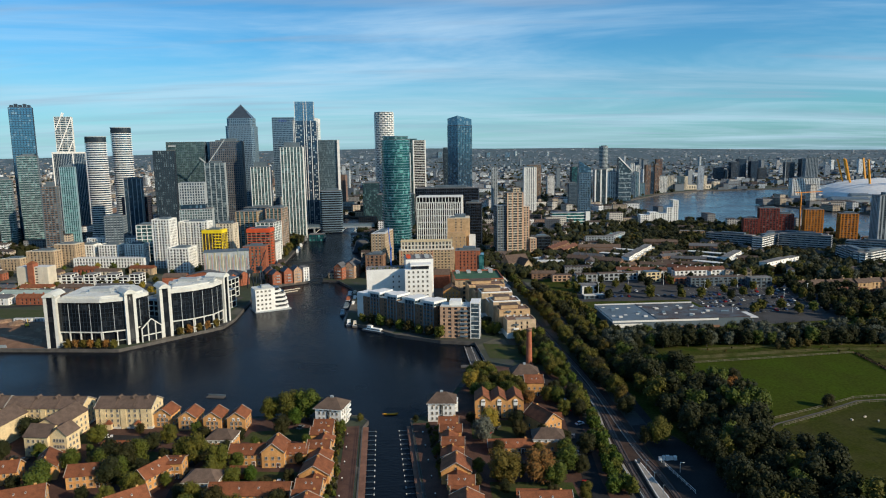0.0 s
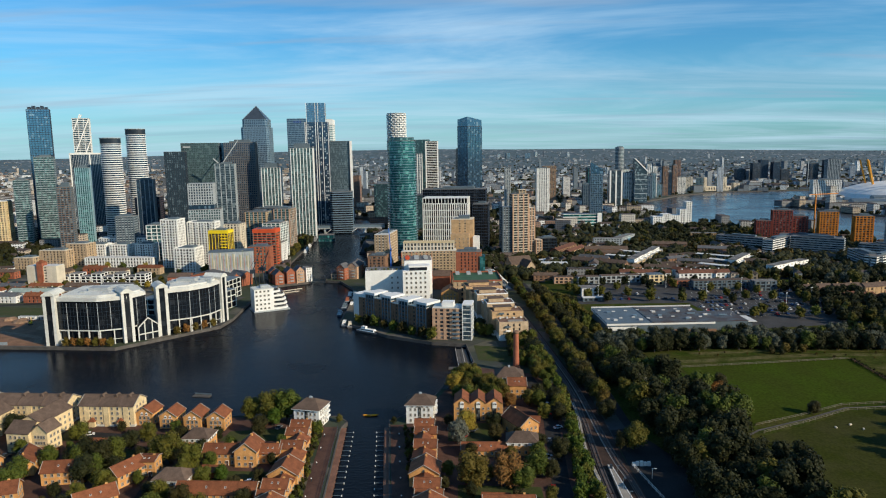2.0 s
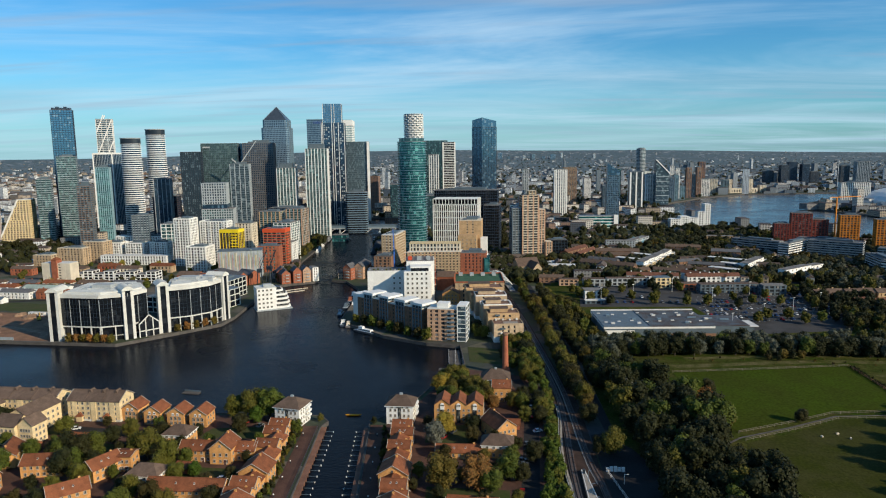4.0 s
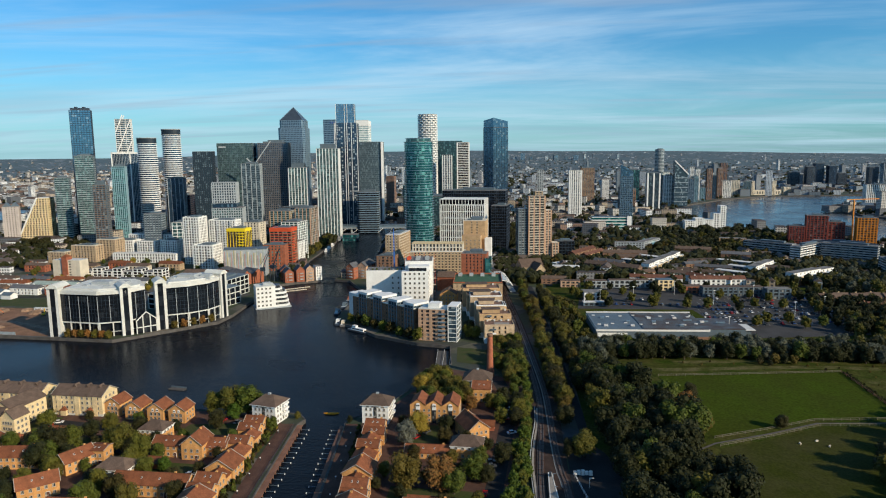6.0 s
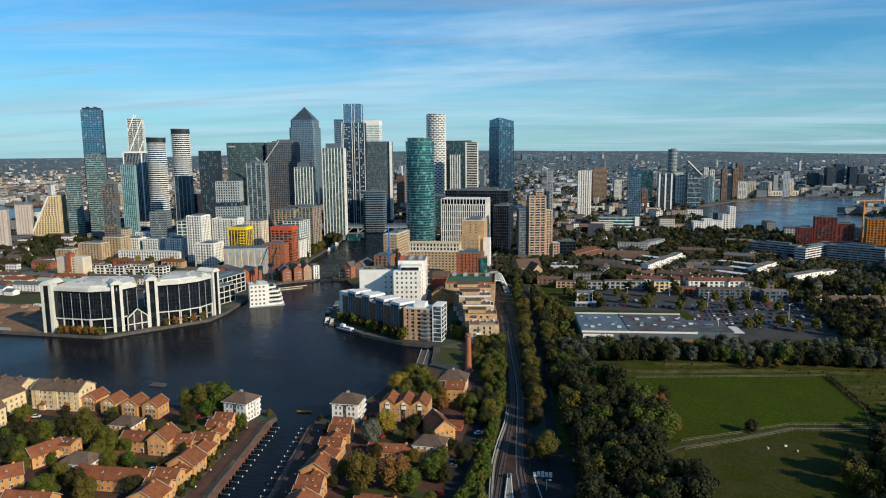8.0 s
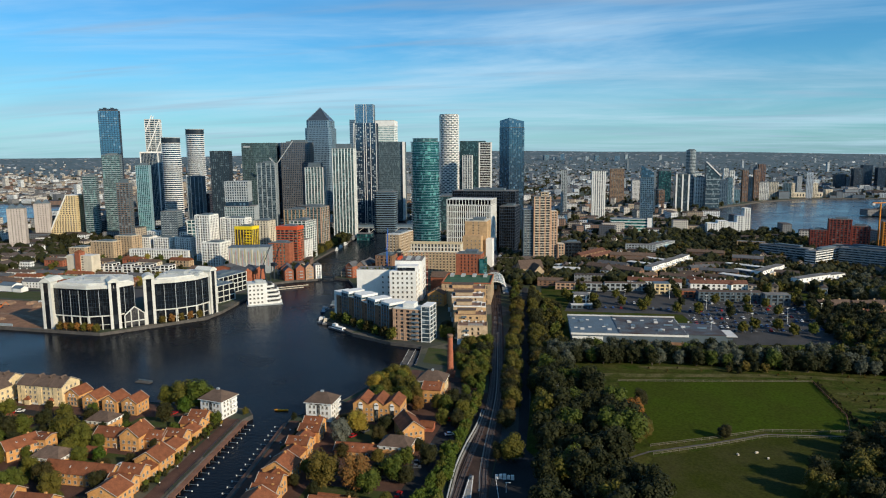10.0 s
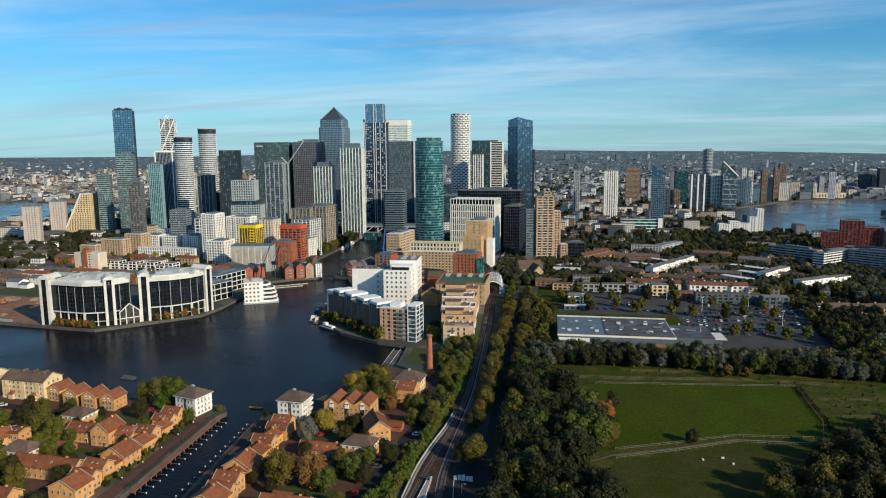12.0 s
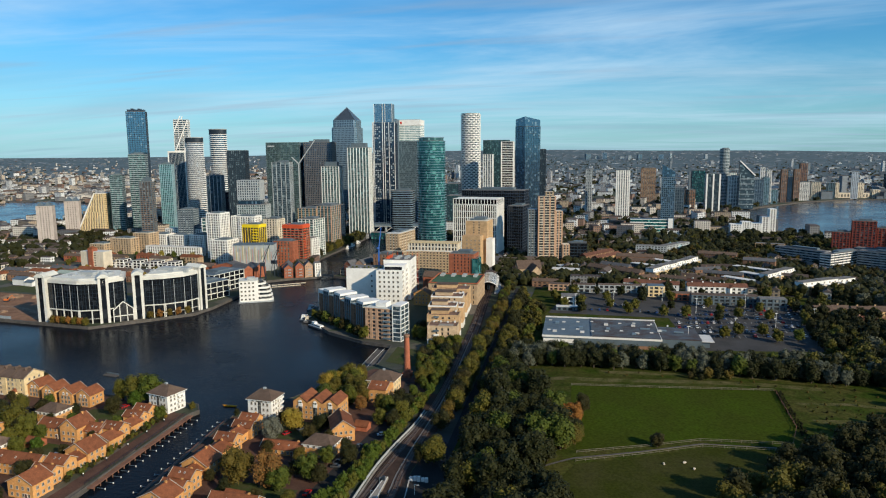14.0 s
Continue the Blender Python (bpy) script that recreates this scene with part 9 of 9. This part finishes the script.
grove([(150, 386), (330, 372), (330, 388), (240, 394), (150, 394)], 9, (0.8, 2.0), [O_, O_, D_, D_], "low scrub and tussocks in rough grass", TUFT, "park shrubs", 45, "shrub", joined="park_scrub")
grove([(244, 310), (330, 310), (330, 370), (246, 372)], 6, (0.6, 1.6), [O_, O_, D_, G_], "low scrub and tussocks in rough grass", TUFT, "park shrubs", 46, "shrub", joined="park_scrub")
grove([(196, 388), (222, 388), (222, 397), (196, 397)], 6, (4, 7), [D_, O_], "round shrub in rough grass", SHRUB, "park shrubs", 11, "shrub")
grove([(240, 300), (420, 300), (460, 380), (300, 392), (262, 330)], 15, (5, 12), [D_, G_, O_], "scattered tree on rough grass", group="park trees", seed=12, joined="park_trees")
grove([(206, 474), (300, 486), (304, 506), (206, 496)], 17, (8, 10), [O_, O_, G_], "small autumn tree in the supermarket car park", group="car park trees", seed=51, kinds=LIGHT, joined="car_park_trees")
grove([(110, 545), (330, 530), (330, 640), (110, 655)], 19, (8, 11), [O_, O_, D_], "small tree in the supermarket car park", group="car park trees", seed=13, kinds=LIGHT, joined="car_park_trees")
grove([(90, 650), (330, 640), (480, 560), (520, 700), (420, 840), (300, 960), (100, 960)], 12.0, (6, 11), [D_, D_, D_, D_, O_], "street tree among eastern terraces", group="street trees", seed=14, kinds=LIGHT, joined="street_trees")
grove([(-240, 200), (-56, 200), (-56, 292), (-100, 292), (-240, 300)], 11.5, (5, 11), [G_, D_, O_, G_, D_], "garden tree between brick houses", group="estate trees", seed=15, gap=0.6)
grove([(-10.4, 240), (-9.8, 262), (-10.6, 290), (-16.6, 296), (-13.6, 262)], 2.2, (1.4, 3.0), [G_, O_, D_], "garden shrub beside the east promenade", TUFT, "promenade shrubs", 43, "shrub", -0.4, joined="promenade_shrubs")
grove([(-54.6, 224), (-50.6, 224), (-55.0, 292), (-58.6, 292)], 2.0, (1.4, 3.2), [G_, O_, D_], "garden shrub beside the promenade", TUFT, "promenade shrubs", 16, "shrub", -0.4, joined="promenade_shrubs")
grove([(2, 200), (46, 200), (46, 262), (46, 300), (2, 300)], 11.5, (5, 8), [G_, D_, D_, O_], "garden tree between brick houses", group="estate trees", seed=17, gap=0.6)
grove([(-420, 600), (-210, 590), (-230, 640), (-420, 650)], 12, (6, 10), [D_, O_, Y_, G_], "street tree behind the glass offices", group="west trees", seed=18, kinds=LIGHT, joined="street_trees")
grove([(-470, 660), (-200, 650), (-210, 760), (-470, 760)], 20, (6, 10), [D_, O_, Y_, G_], "street tree among the western flats", group="west trees", seed=19, kinds=LIGHT, joined="street_trees")
grove([(-204, 790), (-193, 790), (-203, 960), (-222, 1050), (-214, 960)], 4.6, (9, 13), [O_, D_, O_, G_], "yellow-green plane tree on the inner quay", group="inner quay trees", seed=20, joined="quay_trees")
grove([(-620, 800), (-480, 800), (-440, 900), (-600, 900)], 17, (8, 13), [D_], "dark tree in the western streets", group="west trees", seed=21, kinds=LIGHT, joined="street_trees")
grove([(20, 900), (80, 880), (60, 1060), (10, 1060)], 11, (9, 13), [D_], "dark tree beside the viaduct", group="viaduct trees", seed=22, kinds=LIGHT, joined="viaduct_trees")
grove([(258, 396), (300, 402), (330, 430), (330, 470), (290, 436), (262, 420)], 7, (10, 14), [D_, D_, O_], "tall dark tree at the park's edge", group="park trees", seed=47, kinds=FAR_CROWN, joined="park_trees")
grove([(130, 282), (142, 286), (143, 318), (130, 322)], 5.5, (6, 9), [R_, O_, O_, D_], "brown autumn tree at the field's edge", group="field trees", seed=48)
grove([(250, 850), (420, 850), (500, 880), (430, 1090), (330, 1060), (250, 1000)], 11, (8, 13), [D_, D_, D_, O_], "dark tree between riverside blocks", group="riverside trees", seed=49, kinds=LIGHT, joined="street_trees")
grove([(-640, 880), (-560, 880), (-540, 960), (-630, 960)], 9, (9, 14), [D_], "dark tree among the western blocks", group="west trees", seed=50, kinds=LIGHT, joined="street_trees")
grove([(284, 456), (330, 470), (350, 556), (318, 606), (298, 590), (291, 520)], 8, (8, 12), [D_, D_, D_, O_], "dark tree beside the car park", group="car park trees", seed=52, kinds=FAR_CROWN, joined="car_park_trees")
grove([(75.5, 345), (81.5, 345), (78.5, 480), (72, 560), (67, 640), (63, 640), (66.5, 560), (73.5, 470)], 5.0, (6, 9), [O_, D_, O_, G_], "olive tree between railway and road", group="railway trees", seed=53, kinds=MIDDLE, joined="railway_trees")
grove([(90.5, 350), (98, 350), (97, 440), (90, 520), (82, 600), (79, 600), (85, 520), (88.5, 440)], 6.0, (8, 11.5), [O_, D_, O_, D_], "autumn tree beside the shaded road", group="railway trees", seed=54, kinds=MIDDLE, joined="railway_trees")
grove([(338, 606), (420, 596), (446, 655), (404, 706), (345, 690)], 8.5, (8, 13), [D_, D_, S_, D_, O_], "broad dark tree on the eastern green", group="park trees", seed=55, kinds=FAR_CROWN, joined="park_trees")
# single trees that stand out
for (x, y, h, mt, lab) in ((-83, 306, 15, O_, "large yellow-green waterside tree"), (-74.5, 306, 16, G_, "large yellow-green waterside tree"), (-92, 307, 12, G_, "green tree beside the water"), (-79, 300, 9, LEAF_HEDGE, "bright yellow-green young tree"), (-150, 316, 8, D_, "small dark tree on the quay"),
                           (14, 239, 14, O_, "large olive-yellow autumn tree in the courtyard"), (27, 239, 14, R_, "large russet autumn tree in the courtyard"), (8.5, 277, 12, S_, "grey-green willow by the houses"), (12.5, 290, 11, Y_, "golden autumn tree by the houses"), (25, 293, 8, D_, "dark green tree before the gabled block"),
                           (85, 271, 12, O_, "lone olive tree beside the railway"), (174.5, 297, 6.5, D_, "round dark thorn bush on the path"), (143, 328, 10, D_, "dark tree at the field's edge"), (140, 322, 8, R_, "orange autumn tree at the field's edge"), (51, 262, 10, D_, "dark green tree by the road"),
                           (40, 247, 11, G_, "broad green tree by the houses"), (33, 236, 10, G_, "broad green tree by the houses"), (-113, 261, 14, O_, "broad olive tree by the lane"), (-102, 256, 11, G_, "blue-green tree by the lane"), (-147, 259, 13, D_, "dark green garden tree"), (-137, 262, 12, G_, "dark green garden tree"),
                           (-86, 245, 7, LEAF_HEDGE, "yellow-green tree in a garden"), (35, 320, 8, R_, "russet tree by the car park"), (45, 322, 9, O_, "olive tree by the car park"), (-100, 216, 10, G_, "broad green tree at the lane's end"), (98, 700, 9, D_, "dark green street tree"), (-176, 662, 10, G_, "green tree behind the brick houses"),
                           (-141, 245, 11, D_, "large dark green garden tree"), (-130, 238, 9, G_, "large green garden tree"), (-140, 257, 13, D_, "large dark green garden tree"), (-149, 257, 11, G_, "large dark green garden tree"), (-118, 262, 12, O_, "broad olive tree by the lane"), (-103, 227, 10, G_, "green tree at the lane's end"), (101, 346, 13, S_, "tall silver-leaved poplar at the wood's edge"), (104, 336, 11, S_, "silver-leaved poplar at the wood's edge"), (-22, 300, 4, D_, "dark shrub at the dock corner"), (-48.5, 303, 4, O_, "shrub at the dock corner")):
    tree(x, y, h, mt, lab)
tree(-55, 290.5, 2.4, Y_, "bright yellow flowering shrub", SHRUB, name="shrub")
for k in range(7):
    tree(-258 + k * 5.2, 437.5 - k * 0.4, 7, LEAF_ORANGE if k % 2 else LEAF_OLIVE, "small bronze quayside tree in front of the glass offices", LIGHT, "quayside trees")
for k in range(5):
    tree(-193 + k * 4.6, 465 + k * 5.4, 7, LEAF_ORANGE if k % 2 else LEAF_OLIVE, "small bronze quayside tree in front of the glass offices", LIGHT, "quayside trees")
for k in range(9):
    tree(-66 + k * 7.2, 491 - k * 5.9, 8.0 + (k % 3), (LEAF_GREEN, LEAF_DARK)[k % 2], "small green quayside tree before the crescent", LIGHT, "crescent trees")

# park fences: posts and rails
def fence(line, label, step=3.0, mat=TIMBER, h=1.2):
    f = thing("fence", label, "fence", 0, 0, 0, 0, "park fences")
    for (ax, ay), (bx, by) in zip(line, line[1:]):
        n = max(1, int(math.dist((ax, ay), (bx, by)) / step))
        for j in range(n):
            p, q = j / n, (j + 1) / n
            a = (ax + (bx - ax) * p, ay + (by - ay) * p)
            b = (ax + (bx - ax) * q, ay + (by - ay) * q)
            za, zb = ground_z(*a) + .1, ground_z(*b) + .1
            part("post", Shell().box(a[0], a[1], za - .4, .16, .16, h + .5), mat, f)
            for k in (0.45, 1.0):
                part("rail", Shell().beam((*a, za + h * k), (*b, zb + h * k), .1, .14), mat, f)
    return f


fence([(136, 366), (186, 372), (238, 379)], "grey timber post and rail fence along the field", 5.0, FENCE_WOOD)
fence([(142, 284), (168, 295), (193, 307), (230, 311)], "grey timber post and rail fence beside the path", 4.0, FENCE_WOOD)
fence([(142, 276), (168, 288), (193, 301), (232, 304)], "grey timber post and rail fence beside the path", 4.0, FENCE_WOOD)
fence([(238, 379), (236, 330), (230, 311)], "dark field boundary fence", 6.0)
grove([(235.5, 312), (238.5, 312), (240.5, 378), (237.5, 378)], 1.5, (0.9, 1.7), [D_], "low dark field hedge shrub", TUFT, "field hedge", 41, "shrub", 0.1, joined="field_hedge")
for (x, y, r) in ((184, 284, 20), (187, 279, 60), (176, 281, 100), (205, 262, 40)):
    b = thing("hay_trough", "small pale feeding trough on the grass", "trough", x, y, ground_z(x, y) + .15, r, "troughs")
    part("body", Shell().box(0, 0, 0, 1.2, .6, .6), CREAM, b)
for k, (x, y) in enumerate(((206, 470), (240, 500), (270, 520), (300, 540), (222, 560), (262, 585), (130, 560), (160, 575), (200, 600))):
    lm = thing("car_park_lamp", "tall white car park lamp post with twin heads", "lamp", x, y, ground_z(x, y), 30, "car park lamps")
    part("post", Shell().tube(0, 0, -0.2, .16, .1, 12, 8), TRIM, lm)
    part("head", Shell().box(0, 0, 11.7, 2.6, .4, .25), TRIM, lm)

# ---------------------------------------------------------------- the rest of the city
frng = random.Random(77)
CITY = city_walls("city_walls", [(0.42, 0.40, 0.36), (0.64, 0.65, 0.64), (0.22, 0.13, 0.09), (0.55, 0.51, 0.45), (0.48, 0.49, 0.49), (0.52, 0.43, 0.33), (0.35, 0.28, 0.20), (0.11, 0.12, 0.135), (0.68, 0.69, 0.69), (0.20, 0.20, 0.20)], (0.05, 0.055, 0.06))
CITY_ROOF = leaves("city_roofs", (0.035, 0.03, 0.028), (0.105, 0.088, 0.078), (0.12, 0.075, 0.055))
# Far walls: the blue of the haze is put into their colours.
CITY_FAR = city_walls("haze_tinted_walls", [(0.30, 0.34, 0.37), (0.52, 0.57, 0.60), (0.12, 0.15, 0.18), (0.17, 0.21, 0.24), (0.38, 0.42, 0.45), (0.36, 0.36, 0.36), (0.20, 0.23, 0.26), (0.10, 0.13, 0.16), (0.58, 0.62, 0.64), (0.15, 0.19, 0.22)], (0.05, 0.06, 0.07))
PARK_HOLE = [(84, 150), (520, 150), (520, 560), (330, 640), (84, 660)]
EAST_TOWN = [(84, 650), (520, 560), (560, 900), (430, 1130), (260, 1130), (100, 980)]
WEST_HOLE = [(-500, 560), (-190, 560), (-186, 790), (-190, 900), (-500, 900)]
NEAR_HOLE = [(-260, 100), (84, 100), (84, 640), (-100, 690), (-300, 560), (-480, 560), (-480, 340), (-260, 300)]


def place_far(n, lo, hi, spread=(-62, 58)):
    """Spots over the land, denser far off, clear of water, park and buildings."""
    out = []
    while len(out) < n:
        a = radians(frng.uniform(*spread))
        u = frng.random()
        r = 1 / (1 / lo + (1 / hi - 1 / lo) * u)
        x, y = EYE[0] + r * math.sin(a), EYE[1] + r * math.cos(a)
        if inside(PARK_HOLE, x, y) or inside(NEAR_HOLE, x, y) or inside(WEST_HOLE, x, y):
            continue
        if r < 2400 and not free(x, y, 4.0):
            continue
        out.append((x, y, r))
    return out


def bearing(x, y):
    return math.atan2(x - EYE[0], y - EYE[1])


def shrink(r):
    return 1.0 if r < 2400 else max(0.22, 1 - far_z(r, 0.3) / 126.0)


walls_s, roofs_s, hazy_s = Shell(), Shell(), Shell()


def add_house(x, y, r, w, d, h, rot, pitched):
    k = shrink(r)
    w, d, h = w * max(k * .8, .34), d * max(k * .8, .34), h * k
    z = far_z(r, bearing(x, y)) - 0.5 if r > 2400 else ground_z(x, y) - 0.3
    (hazy_s if r > 2000 and -.25 < bearing(x, y) else walls_s).box(x, y, z, w, d, h, rot)
    c, s = math.cos(radians(rot)), math.sin(radians(rot))
    q = lambda u, v, zz: (x + u * c - v * s, y + u * s + v * c, zz)
    top = z + h
    if pitched:
        e, rise = .4 * k, d * .34
        roofs_s.add([q(-w / 2 - e, -d / 2 - e, top + .01), q(w / 2 + e, -d / 2 - e, top + .01), q(w / 2 + e, d / 2 + e, top + .01), q(-w / 2 - e, d / 2 + e, top + .01), q(-w / 2, 0, top + rise), q(w / 2, 0, top + rise)],
                    [[3, 2, 1, 0], [0, 1, 5, 4], [2, 3, 4, 5], [1, 2, 5], [3, 0, 4]])
    else:
        roofs_s.add([q(u * w * .48, v * d * .48, zz) for zz in (top + .01, top + .5) for u, v in ((-1, -1), (1, -1), (1, 1), (-1, 1))],
                    [[4, 5, 6, 7], [0, 1, 5, 4], [1, 2, 6, 5], [2, 3, 7, 6], [3, 0, 4, 7]])


taken = {}


def roomy(x, y, size):
    cell = (int(x // 26), int(y // 26))
    if cell in taken and size > 9:
        return False
    taken[cell] = True
    return True


for x, y, r in place_far(4700, 520, 2400) + place_far(1500, 1100, 2400, (-60, -10)) + place_far(7000, 2300, 4700) + place_far(2600, 2300, 4200, (-60, -8)):
    rot = frng.choice((0, 90, 12, 102, -15, 75)) + frng.uniform(-4, 4)
    t_ = frng.random()
    if r < 1500 and not roomy(x, y, 20) or inside(EAST_TOWN, x, y) and frng.random() < .72:
        continue
    if t_ < .62 or (r < 1050 and t_ < .94):
        add_house(x, y, r, frng.uniform(12, 30), frng.uniform(7.5, 9.5), frng.uniform(5.5, 8), rot, frng.random() < .85)
    elif t_ < .93:
        add_house(x, y, r, frng.uniform(16, 46), frng.uniform(12, 20), frng.uniform(9, 20), rot, False)
    elif r < 1500:
        add_house(x, y, r, frng.uniform(18, 40), frng.uniform(9, 12), frng.uniform(7, 11), rot, t_ < .97)
    elif t_ < .982:
        add_house(x, y, r, frng.uniform(40, 90), frng.uniform(25, 50), frng.uniform(7, 13), rot, False)
    else:
        add_house(x, y, r, frng.uniform(15, 24), frng.uniform(15, 20), frng.uniform(24, 44) if bearing(x, y) < -.2 else frng.uniform(35, 80), rot, False)
tagged(part("distant_houses", walls_s, CITY), "dense mix of brick and pale houses and flats reaching to the horizon", "buildings", kind="stuff")
tagged(part("far_suburbs", hazy_s, CITY_FAR), "far suburb buildings in wall colours tinted blue-grey for haze", "buildings", kind="stuff")
tagged(part("distant_roofs", roofs_s, CITY_ROOF), "brown, grey and pale roofs of the distant houses", "roofs", kind="stuff")
woods = Shell()
for x, y, r in place_far(6800, 520, 2400) + place_far(9000, 2300, 4700):
    k = max(shrink(r), .22)
    z = far_z(r, bearing(x, y)) if r > 2400 else ground_z(x, y)
    h = frng.uniform(6, 12) * k
    for _ in range(1 if r > 2400 else 2 if r > 1500 else 4):
        wide = frng.uniform(1.2, 3.0) if r > 2400 else 1.0
        cx, cy, cz = x + frng.uniform(-.45, .45) * h, y + frng.uniform(-.45, .45) * h, z + h * frng.uniform(.35, .7)
        rad = h * frng.uniform(.28, .45)
        m = 6
        base = len(woods.v)
        ph = frng.uniform(0, 6)
        for lev, rr in ((-.8, .7), (.3, 1.0)):
            woods.v += [(cx + wide * rad * rr * math.cos(ph + 2 * math.pi * i / m) * frng.uniform(.7, 1.25), cy + rad * rr * math.sin(ph + 2 * math.pi * i / m) * frng.uniform(.7, 1.25), cz + rad * lev * frng.uniform(.8, 1.2)) for i in range(m)]
        woods.v.append((cx, cy, cz + rad * 1.05))
        woods.f += [[base + i, base + (i + 1) % m, base + m + (i + 1) % m, base + m + i] for i in range(m)]
        woods.f += [[base + m + i, base + m + (i + 1) % m, base + 2 * m] for i in range(m)]
        woods.m += [0] * (2 * m)
tagged(part("distant_trees", woods, LEAF_DARK), "dark street trees and woods among the distant houses", "trees", kind="stuff")
